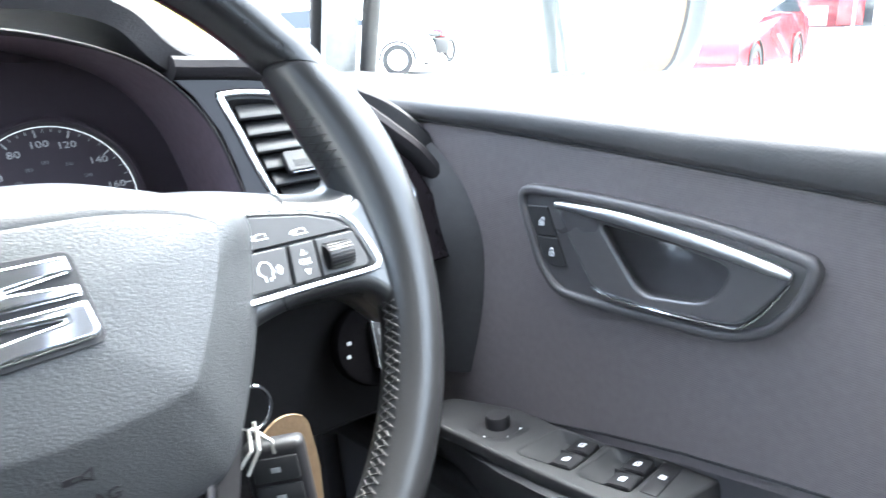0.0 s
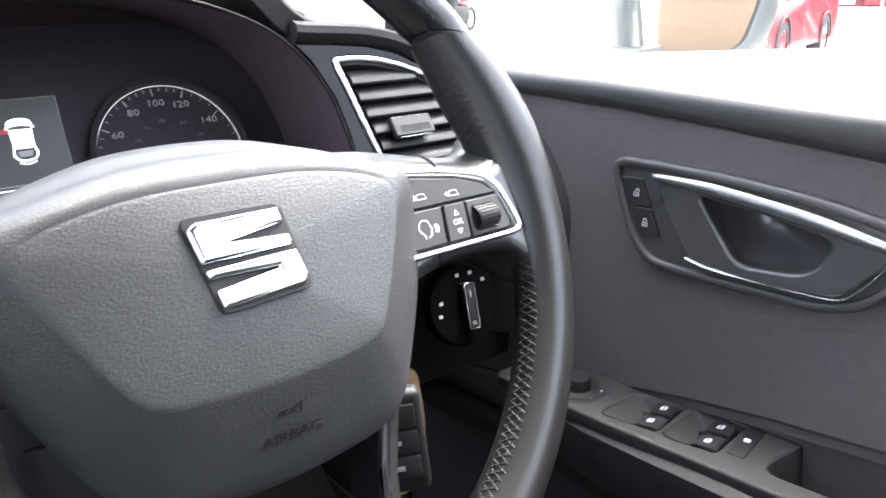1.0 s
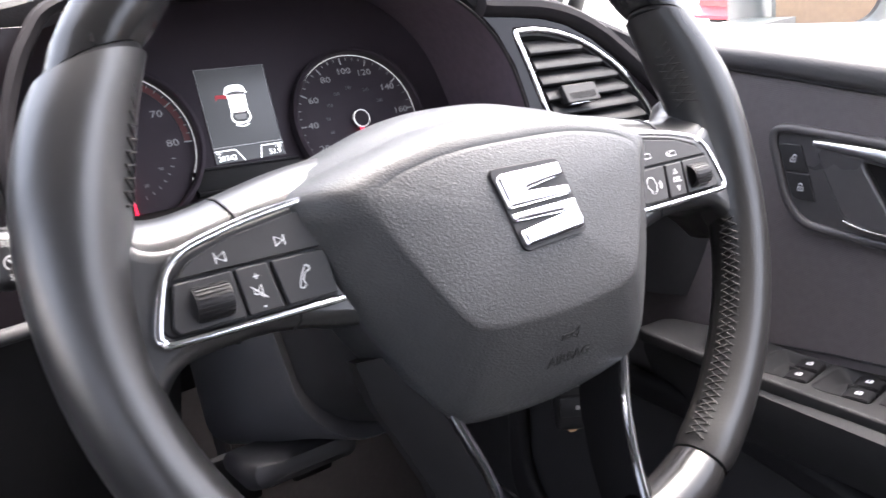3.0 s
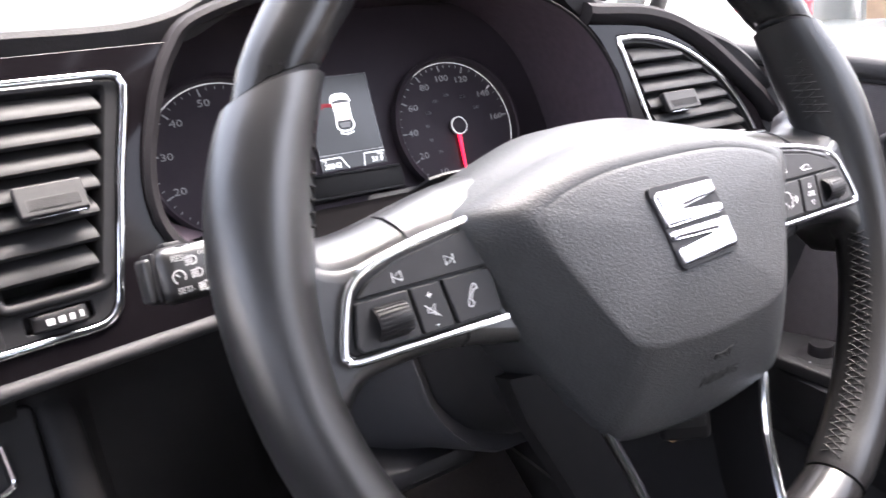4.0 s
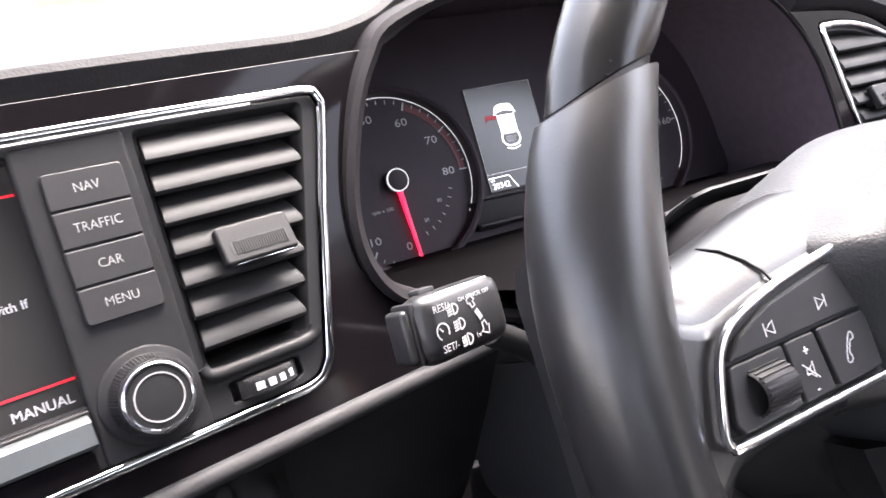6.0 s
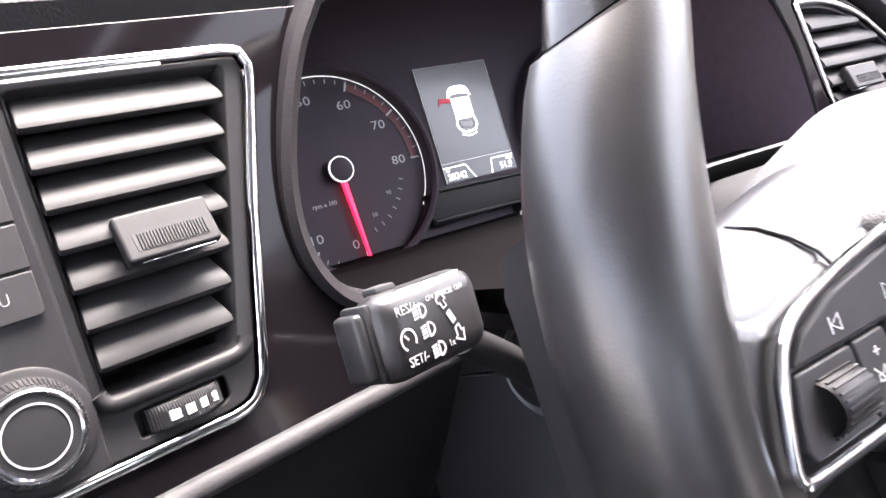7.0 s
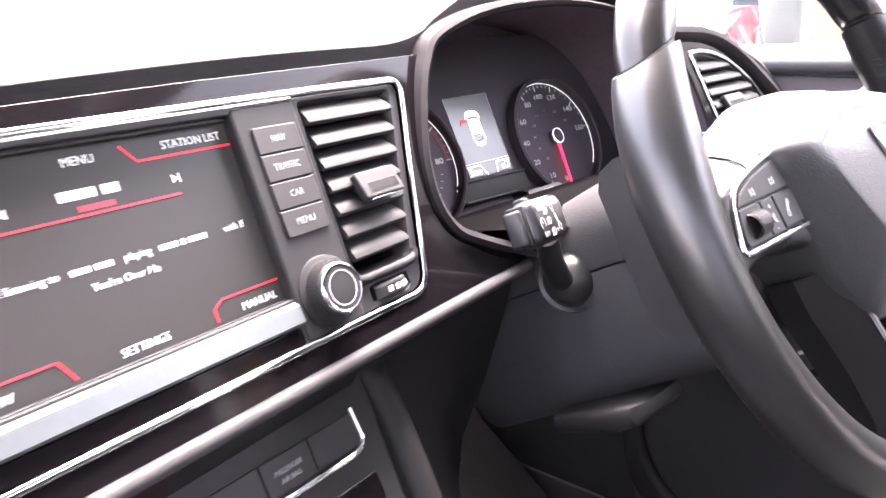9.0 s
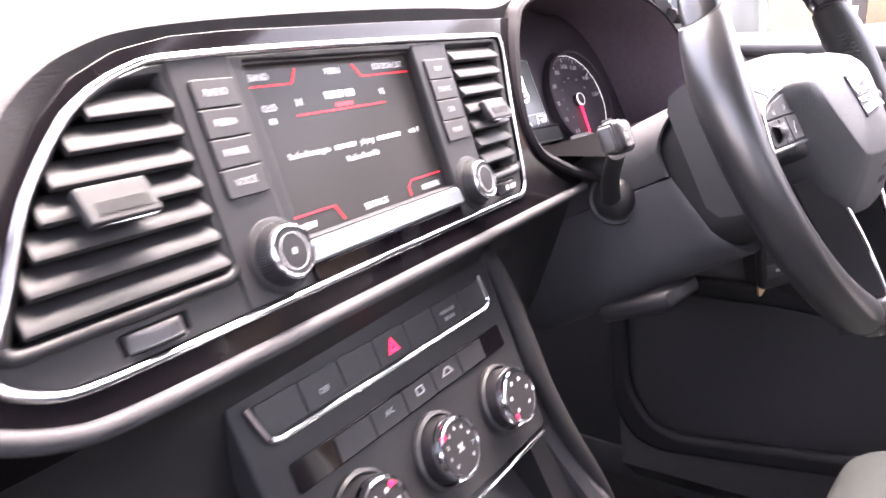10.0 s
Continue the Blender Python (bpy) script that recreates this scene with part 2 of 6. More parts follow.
def lettering(text, u, v, w, size, material, parent, name="lettering", align="CENTER", turn=0.0, bold=0.0, squash=1.0):
    cu = bpy.data.curves.new(name, "FONT")
    cu.body, cu.size, cu.align_x, cu.align_y, cu.extrude, cu.offset = text, size, align, "CENTER", 0.0001, bold
    cu.resolution_u = 2
    tmp = bpy.data.objects.new(name, cu)
    me = bpy.data.meshes.new_from_object(tmp)
    bpy.data.objects.remove(tmp)
    me.transform(pose(u, v, w, 0, 0, turn) @ Matrix.Diagonal((squash, 1, 1, 1)))
    return dress(name, me, material, parent, smooth=False)


def box(bm, x0, y0, z0, x1, y1, z1, bevel=0.0, steps=2):
    vs = [bm.verts.new(p) for p in ((x0, y0, z0), (x1, y0, z0), (x1, y1, z0), (x0, y1, z0), (x0, y0, z1), (x1, y0, z1), (x1, y1, z1), (x0, y1, z1))]
    fs = [bm.faces.new([vs[i] for i in f]) for f in ((3, 2, 1, 0), (4, 5, 6, 7), (0, 1, 5, 4), (1, 2, 6, 5), (2, 3, 7, 6), (3, 0, 4, 7))]
    if bevel:
        bmesh.ops.bevel(bm, geom=list({e for f in fs for e in f.edges}), offset=bevel, segments=steps, affect="EDGES", profile=0.5)
    return bm


def boxed(*a, **k):
    return box(bmesh.new(), *a, **k)


def tube(pts, profile, closed=False, up=(0, 0, 1), caps=True):
    """A profile (list of (across, up)) swept along 3D points."""
    bm = bmesh.new()
    P = [Vector(p) for p in pts]
    n, rings = len(P), []
    for i, p in enumerate(P):
        a = P[i - 1] if (closed or i) else p
        b = P[(i + 1) % n] if (closed or i < n - 1) else p
        t = (b - a).normalized()
        side = t.cross(Vector(up)).normalized()
        top = side.cross(t)
        prof = profile(i / max(n - 1, 1)) if callable(profile) else profile
        rings.append([bm.verts.new(p + side * x + top * y) for x, y in prof])
    m = len(rings[0])
    for i in range(n if closed else n - 1):
        a, b = rings[i], rings[(i + 1) % n]
        for j in range(m):
            bm.faces.new((a[j], a[(j + 1) % m], b[(j + 1) % m], b[j]))
    if caps and not closed:
        bm.faces.new(rings[0])
        bm.faces.new(rings[-1][::-1])
    return bm


def disc(r, n=10, sx=1.0, sy=1.0):
    return [(r * sx * math.cos(2 * math.pi * k / n), r * sy * math.sin(2 * math.pi * k / n)) for k in range(n)]


def lathe(profile, n=40, m=None):
    """Profile of (radius, height) turned about z."""
    bm = bmesh.new()
    rings = []
    for r, h in profile:
        if r < 1e-6:
            rings.append([bm.verts.new((0, 0, h))])
        else:
            rings.append([bm.verts.new((r * math.cos(2 * math.pi * k / n), r * math.sin(2 * math.pi * k / n), h)) for k in range(n)])
    for a, b in zip(rings, rings[1:]):
        for k in range(n):
            q = [a[k % len(a)], a[(k + 1) % len(a)], b[(k + 1) % len(b)], b[k % len(b)]]
            q = list(dict.fromkeys(q))
            if len(q) > 2:
                bm.faces.new(q)
    if m is not None:
        bmesh.ops.transform(bm, matrix=m, verts=bm.verts)
    return bm


def loft(rings, cap_start=False, cap_end=False, closed=True):
    bm = bmesh.new()
    R = [[bm.verts.new(p) for p in ring] for ring in rings]
    m = len(R[0])
    for a, b in zip(R, R[1:]):
        for j in range(m if closed else m - 1):
            bm.faces.new((a[j], a[(j + 1) % m], b[(j + 1) % m], b[j]))
    if cap_start:
        bm.faces.new(R[0][::-1])
    if cap_end:
        bm.faces.new(R[-1])
    return bm


def plane_pose(o, yaw, tilt):
    """A frame that lies on a leaning panel: x to its right, y up along it, z out towards the cabin."""
    return Matrix.Translation(o) @ pose(0, 0, 0, 0, 0, yaw) @ pose(0, 0, 0, 90 - tilt, 0, 0)


D = plane_pose((-0.2576, 0.1531, 0.9804), 9.78, 15)
WH = plane_pose((0, 0, 0.95), 0, 22.4)
CL = plane_pose((-0.0115, 0.27, 0.9625), 0, 20)
RF = plane_pose((0, 0.178, 1.0), 0, 15)
ST = plane_pose((-0.3676, 0.1277, 0.854), 8, 20)
DOOR = Matrix.Translation((0.3455, 0.07, 0.9)) @ pose(0, 0, 0, 0, 0, -86.57) @ pose(0, 0, 0, 90, 0, 0)


def on(m, u, v, w=0.0):
    return m @ Vector((u, v, w))

# ---- the outside ----
def ground_sheet():
    bm = bmesh.new()
    vs = [bm.verts.new(p) for p in ((-300, -300, 0), (300, -300, 0), (300, 300, 0), (-300, 300, 0))]
    bm.faces.new(vs)
    return tagged(part("ground", bm, TARMAC), "pale worn tarmac car park in bright daylight", "ground", kind="structure")


def wheel_parts(parent, x, y, r=0.32, width=0.2, side=1):
    t = part("tyre", lathe([(r * 0.66, -width / 2), (r * 0.95, -width / 2), (r, -width * 0.36), (r, width * 0.36), (r * 0.95, width / 2), (r * 0.66, width / 2)], 36, pose(x, y, r, 90 * side, 0, 0)), TYRE, parent)
    bm = lathe([(r * 0.67, -0.02), (r * 0.67, 0.085), (r * 0.6, 0.085), (r * 0.58, 0.03), (0.0, 0.03)], 36, pose(x, y, r, 90 * side, 0, 0))
    for k in range(5):
        a = 2 * math.pi * k / 5
        b2 = boxed(0.03, -0.028, 0.03, r * 0.63, 0.028, 0.085, bevel=0.01)
        bmesh.ops.transform(b2, matrix=pose(x, y, r, 90 * side, 0, 0) @ Matrix.Rotation(a, 4, "Z"), verts=b2.verts)
        me = bpy.data.meshes.new("spoke")
        b2.to_mesh(me)
        b2.free()
        bm.from_mesh(me)
    part("rim", bm, ALLOY, parent)


def parked_car(m, paint, label, length=4.2, height=1.45, width=1.76):
    """A hatchback along x, nose at +x, wheels on z = 0."""
    car = new("parked_car")
    car.matrix_world = m
    tagged(car, label, "car", "cars in the car park")
    L = length / 2
    side = [(-L, 0.45), (-L * 0.99, 0.75), (-L * 0.93, 0.98), (-L * 0.80, 1.05), (-L * 0.62, height * 0.96), (-L * 0.2, height), (L * 0.12, height * 0.97), (L * 0.45, 1.02), (L * 0.86, 0.86), (L * 0.98, 0.66), (L, 0.42), (L * 0.97, 0.25), (-L * 0.97, 0.25)]
    prof = smooth_line(side, 4, closed=True)
    rings = []
    for y, sx, sz in ((-0.5, 0.97, 0.92), (-0.485, 0.99, 0.97), (-0.42, 1.0, 1.0), (0.42, 1.0, 1.0), (0.485, 0.99, 0.97), (0.5, 0.97, 0.92)):
        ring = []
        for x, z in prof:
            k = max(0.0, (z - 0.9) / 0.55)
            ring.append((x * sx, y * width * (1 - 0.2 * k), 0.55 + (z - 0.55) * sz))
        rings.append(ring)
    part("body", loft(rings, True, True), paint, car)
    for s in (-1, 1):
        glassline = [(-L * 0.7, 1.0), (-L * 0.55, height * 0.92), (-L * 0.2, height * 0.945), (L * 0.1, height * 0.92), (L * 0.38, 1.03)]
        o = rounded(glassline, 0.05)
        bm = bmesh.new()
        vs = []
        for x, z in o:
            k = max(0.0, (z - 0.9) / 0.55)
            vs.append(bm.verts.new((x, s * (width * 0.5 * (1 - 0.2 * k) + 0.004), z)))
        bm.faces.new(vs)
        ex = bmesh.ops.extrude_face_region(bm, geom=bm.faces[:])
        bmesh.ops.translate(bm, vec=(0, -s * 0.02, 0), verts=[v for v in ex["geom"] if isinstance(v, bmesh.types.BMVert)])
        part("side_window", bm, DARKGLASS, car)
        for x in (-L * 0.6, L * 0.62):
            wheel_parts(car, x, s * (width / 2 - 0.09), side=-s)
            arch = [(x + 0.37 * math.cos(a), s * (width / 2 + 0.004), 0.32 + 0.37 * math.sin(a)) for a in np.linspace(0, math.pi, 14)]
            part("wheel_arch", tube(arch, disc(0.02, 6), up=(0, 1, 0)), TYRE, car)
    return car


def shop_building():
    b = new("shop_building")
    b.matrix_world = pose(24.0, 9.0, 0, 0, 0, -69.4)
    tagged(b, "pale rendered shop building with large dark framed windows", "building")
    part("wall", boxed(-2.2, 0, 0, 25, 8, 0.5), BODYPAINT, b, "dark plinth")
    part("upper_wall", boxed(-2.2, -0.05, 3.0, 25, 8, 6.0), RENDERWALL, b)
    for i in range(8):
        x = -2.2 + i * 3.5
        part("pier", boxed(x, -0.1, 0.5, x + 0.35, 0.3, 3.0, bevel=0.01), BODYPAINT, b)
        w = part("shop_window", boxed(x + 0.35, 0.1, 0.5, x + 3.5, 0.14, 3.0), DARKGLASS, b)
        part("window_frame", boxed(x + 1.85, 0.02, 0.5, x + 1.95, 0.1, 3.0, bevel=0.005), BODYPAINT, b)
        for k in range(3):
            h = 0.5 + 0.35 * ((i * 3 + k) % 4)
            part("display_board", boxed(x + 0.5 + k * 0.95, 0.03, 0.55, x + 1.2 + k * 0.95, 0.08, 0.6 + h, bevel=0.01), (PAPER, REDPAINT, RENDERWALL, TAN)[(i + k) % 4], b)
    return b


def back_building():
    b = new("brick_building")
    b.matrix_world = pose(7.0, -11.0, 0, 0, 0, 77.5)
    tagged(b, "tan brick outbuilding with a sloping roofline", "building")
    part("wall", boxed(-9.2, -4, 0, 9.2, 0, 2.7), BRICK, b)
    # Roof is made tall and dark so that the chrome emblem mirrors darkness.
    rings = [[(x, -4.3, 2.7), (x, 0.3, 2.7), (x, 0.3, 2.8), (x, -2.0, 4.8), (x, -4.3, 2.8)] for x in (-9.5, 9.5)]
    part("roof", loft(rings, True, True), DARKROOF, b, "tall dark roof, set for a dark reflection in the emblem")
    return b


def distance():
    """Plain pale ring far round the car park, added to whiten the horizon."""
    rings = []
    for k in range(72):
        a = 2 * math.pi * k / 72
        h = 9.0 + 3.0 * math.sin(k * 1.7) + 2.0 * math.sin(k * 0.9)
        rings.append([(r * math.cos(a), r * math.sin(a), z) for r, z in ((110, 0), (110, h), (118, h + 2.0), (126, h), (126, 0))])
    bm = loft(rings + rings[:1], closed=True)
    return tagged(part("backdrop", bm, RENDERWALL, None, smooth=False), "plain pale ring added to whiten the far horizon", "buildings", kind="structure")


ground_sheet()
distance()
parked_car(pose(10.65, 5.9, 0, 0, 0, 194), REDPAINT, "glossy red hatchback parked beside the shop")
parked_car(pose(8.83, 13.79, 0, 0, 0, -38.7), WHITEPAINT, "pale silver hatchback parked across the lane")


def far_building():
    b = new("far_building")
    b.matrix_world = pose(-2.0, 34.0, 0, 0, 0, 0)
    tagged(b, "pale far building with yellow and turquoise shop panels", "building")
    part("wall", boxed(-25, 0, 0, 25, 8, 6.5), RENDERWALL, b)
    for i in range(9):
        x = -24 + i * 5.4
        part("shop_panel", boxed(x, -0.1, 0.4, x + 2.6, 0.02, 2.8, bevel=0.02), YELLOWPANEL if i % 2 else TEALPANEL, b)
        part("window", boxed(x + 3.0, -0.05, 3.6, x + 4.8, 0.02, 5.0, bevel=0.02), RENDERWALL, b)
    part("roof", boxed(-25.4, -0.4, 6.5, 25.4, 8.2, 6.8), RENDERWALL, b)


far_building()
shop_building()
back_building()


def motorcycle():
    mc = new("motorcycle")
    mc.matrix_world = pose(12.8, 15.2, 0, 0, 0, 22)
    tagged(mc, "dark motorcycle with a red tank standing beside the parked cars", "motorcycle")
    for x in (-0.65, 0.65):
        part("tyre", lathe([(0.22, -0.05), (0.3, -0.05), (0.32, 0), (0.3, 0.05), (0.22, 0.05), (0.22, -0.05)], 28, pose(x, 0, 0.32, 90, 0, 0)), TYRE, mc)
        part("rim", lathe([(0.22, -0.02), (0.22, 0.02), (0.0, 0.02)], 20, pose(x, 0, 0.32, 90, 0, 0)), ALLOY, mc)
    part("engine", boxed(-0.4, -0.18, 0.25, 0.35, 0.18, 0.66, bevel=0.08), TYRE, mc)
    part("tank", boxed(-0.05, -0.14, 0.65, 0.45, 0.14, 0.9, bevel=0.08, steps=3), REDPAINT, mc, "red tank")
    part("seat", boxed(-0.7, -0.13, 0.68, 0.0, 0.13, 0.8, bevel=0.05), TYRE, mc)
    part("fork", tube([(0.65, 0, 0.32), (0.45, 0, 1.0)], disc(0.04)), ALLOY, mc)
    part("handlebar", tube([(0.4, -0.35, 1.05), (0.45, 0, 1.0), (0.4, 0.35, 1.05)], disc(0.018)), TYRE, mc)


motorcycle()


# ---- the car's shell ----
def shell():
    def piece(name, bm, material, label, smooth=True):
        ob = part(name, bm, material, None, label, smooth)
        ob.matrix_world = CAR
        return tagged(ob, kind="structure")

    # roof lining with rounded edges
    bm = bmesh.new()
    box(bm, -0.87, -0.16, 1.385, 0.13, 0.06, 1.415, bevel=0.01)
    box(bm, -0.87, -1.85, 1.40, 0.13, -0.161, 1.43, bevel=0.01)
    piece("ceiling", bm, HEADLINER, "pale cloth headliner")
    for s in (-1, 1):
        X = lambda dx: -0.37 + s * dx
        piece("trim_pillar_front", tube([(X(0.80), 0.468, 0.96), (X(0.765), 0.368, 1.12), (X(0.67), 0.188, 1.27), (X(0.52), 0.03, 1.36)], [(-0.017, -0.014), (0.017, -0.014), (0.015, 0.018), (-0.015, 0.018)]), TRIMGREY, "pale grey windscreen pillar trim")
        piece("seal_pillar_front", tube([(X(0.815), 0.43, 0.96), (X(0.78), 0.33, 1.12), (X(0.685), 0.15, 1.27), (X(0.54), 0.0, 1.36)], disc(0.0095, 10)), RUBBER, "black rubber door seal")
        # Dark tube put in for the shade of the door frame gap.
        piece("gap_pillar_inner", tube([(X(0.80), 0.508, 0.96), (X(0.765), 0.408, 1.12), (X(0.67), 0.228, 1.27), (X(0.52), 0.06, 1.36)], disc(0.011, 10)), RUBBER, "dark tube standing for the shaded gap between door frame and pillar")
        piece("trim_roof_rail", tube([(X(0.53), 0.05, 1.35), (X(0.54), -0.6, 1.40), (X(0.50), -1.7, 1.33)], disc(0.035, 8)), HEADLINER, "cloth-covered roof rail")
        piece("trim_pillar_middle", tube([(X(0.74), -0.75, 0.6), (X(0.72), -0.78, 1.0), (X(0.55), -0.82, 1.38)], disc(0.06, 8)), TRIMGREY, "pale centre pillar trim")
        piece("trim_pillar_rear", tube([(X(0.70), -1.75, 0.9), (X(0.52), -1.65, 1.34)], disc(0.10, 8)), TRIMGREY, "pale rear pillar trim")
    # lower body: unseen side and rear walls sized to trim daylight, floor and bulkheads
    piece("wall_passenger_side", boxed(-1.14, -0.85, 0.2, -1.06, 0.98, 0.92, bevel=0.02), HARD, "unseen dark wall on the passenger side, sized to trim daylight")
    # Sill block added to shut out daylight under the door lining.
    piece("wall_door_sill", boxed(0.385, -0.85, 0.2, 0.46, 0.98, 0.34, bevel=0.02), HARD, "dark sill block closing a light leak under the driver's door")
    # Hidden block added to stop sunlight leaking past the dashboard's end.
    piece("wall_dash_side", boxed(0.362, 0.20, 0.80, 0.435, 0.98, 0.955, bevel=0.005), HARD, "unseen block that keeps sun out beside the dashboard")
    piece("wall_kick_panel", boxed(0.395, 0.33, 0.2, 0.425, 1.0, 0.92, bevel=0.005), HARD, "dark kick panel beside the pedals")
    # Rear walls are added out of view, raised to cut light from behind.
    piece("wall_rear", boxed(-1.12, -2.2, 0.2, 0.40, -2.1, 1.20, bevel=0.02), VINYL, "unseen plain wall closing the rear, high to cut daylight")
    for x in (-1.14, 0.40):
        piece("wall_rear_side", boxed(x, -2.15, 0.2, x + 0.05, -0.8, 1.18, bevel=0.02), VINYL, "unseen plain side wall at the rear, high to cut daylight")
    piece("floor", boxed(-1.12, -2.15, 0.24, 0.42, 0.95, 0.28), CARPET, "black carpeted car floor")
    piece("wall_bulkhead", loft([[(-1.12, 0.95, 0.25), (0.42, 0.95, 0.25), (0.42, 0.98, 0.25), (-1.12, 0.98, 0.25)], [(-1.12, 0.78, 0.95), (0.42, 0.78, 0.95), (0.42, 0.81, 0.95), (-1.12, 0.81, 0.95)]], True, True), CARPET, "black carpeted bulkhead")
    # bonnet, low beyond the windscreen
    rings = []
    for y, z in ((0.82, 0.95), (1.2, 0.93), (1.7, 0.82), (1.9, 0.6)):
        rings.append([(-1.15, y, z - 0.12), (-0.9, y, z - 0.03), (-0.37, y, z), (0.2, y, z - 0.03), (0.42, y, z - 0.12), (0.42, y, z - 0.16), (-1.15, y, z - 0.16)])
    piece("bonnet", loft(rings, True, True), BODYPAINT, "dark painted bonnet beyond the windscreen")
    # glazing
    def pane(name, pts, label):
        bm = bmesh.new()
        bm.faces.new([bm.verts.new(p) for p in pts])
        ob = part(name, bm, PANE, None, label)
        face_inwards(ob)
        ob.matrix_world = CAR
        ob.visible_shadow = False
        tagged(ob, kind="structure")
    pane("window_1", [(-1.12, 0.70, 0.98), (0.38, 0.70, 0.98), (0.12, 0.06, 1.38), (-0.86, 0.06, 1.38)], "clear windscreen glass")


shell()


# ---- dashboard ----
LIP = [on(D, *q) for q in ((-0.356, -0.06), (-0.339, -0.022), (-0.3100, 0.0255), (-0.2900, 0.0455), (-0.2630, 0.0590), (-0.2270, 0.0668), (-0.144, 0.0725), (-0.04, 0.0765), (0.027, 0.0775), (0.088, 0.0780), (0.120, 0.0835), (0.142, 0.0930))]
LIP += [Vector(q) for q in ((-0.080, 0.205, 1.086), (-0.01, 0.21, 1.099), (0.06, 0.21, 1.100), (0.10, 0.205, 1.095), (0.130, 0.20, 1.082), (0.150, 0.192, 1.058), (0.170, 0.190, 1.0475), (0.2176, 0.189, 1.040), (0.250, 0.187, 1.031), (0.308, 0.180, 1.007), (0.344, 0.170, 0.971), (0.3655, 0.160, 0.93), (0.372, 0.150, 0.88))]


def dashboard():
    dash = thing("dashboard", Matrix(), "dark grained dashboard with piano black fascia and chrome-edged vents", "dashboard")
    line = [Vector(p) for p in smooth_line([tuple(p) for p in LIP], 5)]
    rings = []
    for i, p in enumerate(line):
        t = (line[min(i + 1, len(line) - 1)] - line[max(i - 1, 0)]).normalized()
        nrm = Vector((-t.z, 0, t.x)).normalized()
        back = Vector((0, 1, 0.0))
        hump = max(0.0, p.z - 1.045)
        far = p + back * 0.56
        far.z -= hump * 0.9 - 0.066
        mid = p + back * 0.14 + Vector((0, 0, 0.020 - hump * 0.25))
        rings.append([p - nrm * 0.018 + back * 0.004, p - nrm * 0.004 + back * 0.0003, p - nrm * 0.001 + back * 0.0022, p + back * 0.010, p + back * 0.05 + Vector((0, 0, 0.007)), mid, p + back * 0.3 + Vector((0, 0, 0.040 - hump * 0.7)), far, far - Vector((0, 0, 0.06)), p - nrm * 0.020 + back * 0.16])
    part("upper_pad", loft(rings, True, True), SOFT, dash, "grained soft-touch upper pad")

    # binnacle hood round the dials
    inner = [(-0.147, 0.9340), (-0.1630, 0.944), (-0.1708, 0.962), (-0.1690, 0.987), (-0.1580, 1.018), (-0.1460, 1.038), (-0.131, 1.0510), (-0.08, 1.064), (-0.01, 1.069), (0.05, 1.066), (0.092, 1.0575), (0.1235, 1.0445), (0.1456, 1.0250), (0.1595, 1.0010), (0.1665, 0.974), (0.170, 0.945), (0.167, 0.915), (0.10, 0.895), (-0.05, 0.902), (-0.11, 0.918)]
    loop = smooth_line(inner, 5, closed=True)

    def ring(grow_top, grow_side, dy, shrink=1.0):
        out, n = [], len(loop)
        for i, (x, z) in enumerate(loop):
            a, b = loop[i - 1], loop[(i + 1) % n]
            t = Vector((b[0] - a[0], 0, b[1] - a[1])).normalized()
            nx, nz = t.z, -t.x
            if nx * (x + 0.0) + nz * (z - 0.985) < 0:
                nx, nz = -nx, -nz
            g = grow_side + (grow_top - grow_side) * max(0.0, min(1.0, (z - 1.0) / 0.05))
            f = float(np.interp(x, [-0.05, 0.115], [1.0, 0.22]))
            g, dy2 = g * f, dy * f if dy < 0.02 else dy
            y = 0.178 + 0.26 * (z - 1.0) + 0.05 * min(0.0, x + 0.1)
            out.append(((x + nx * g) * shrink - (1 - shrink) * 0.0, y + dy2, 0.98 + (z + nz * g - 0.98) * shrink))
        return out

    rings = [ring(0.008, 0.006, 0.045), ring(0.0085, 0.0085, 0.012), ring(0.0075, 0.0072, -0.0055), ring(0.0048, 0.0042, -0.0075), ring(0.0012, 0.0008, -0.0048), ring(0.0, 0.0, 0.003), ring(0.002, 0.003, 0.03), ring(0.004, 0.006, 0.13)]
    part("binnacle_hood", loft(rings[:6], False, False), HOOD, dash, "dark hood over the dials")
    part("hood_lining", loft(rings[5:], False, True), HAZELINING, dash, "lining inside the hood, paled purple to stand for haze")

    # piano black fascia band on the centre and the wing at the door
    chrome = smooth_line(CHROME_C, 4, closed=True)
    band = [(-0.345, -0.045), (-0.331, -0.02), (-0.3047, 0.0095), (-0.290, 0.0277), (-0.2713, 0.043), (-0.2483, 0.053), (-0.219, 0.0585), (-0.1862, 0.0605), (-0.0471, 0.0640), (0.06, 0.0655), (0.120, 0.0665), (0.107, 0.045), (0.098, 0.03), (0.083, 0.0), (0.079, -0.025), (0.090, -0.045), (0.150, -0.058), (0.158, -0.082), (-0.30, -0.082), (-0.322, -0.078), (-0.340, -0.068)]
    fb = plate("fascia_band", [rounded(band, 0.004), chrome], -0.008, 0.0, PIANO, dash, "piano black fascia band", bevel=0.0004)
    wing = [(0.1420, 0.0360), (0.1500, 0.0352), (0.177, 0.0333), (0.2000, 0.0310), (0.2240, 0.0247), (0.2490, 0.0118), (0.269, -0.0035), (0.2922, -0.0235), (0.313, -0.0436), (0.330, -0.080), (0.335, -0.125), (0.168, -0.125), (0.1725, -0.060), (0.1700, -0.028), (0.1650, -0.003), (0.1530, 0.0228)]
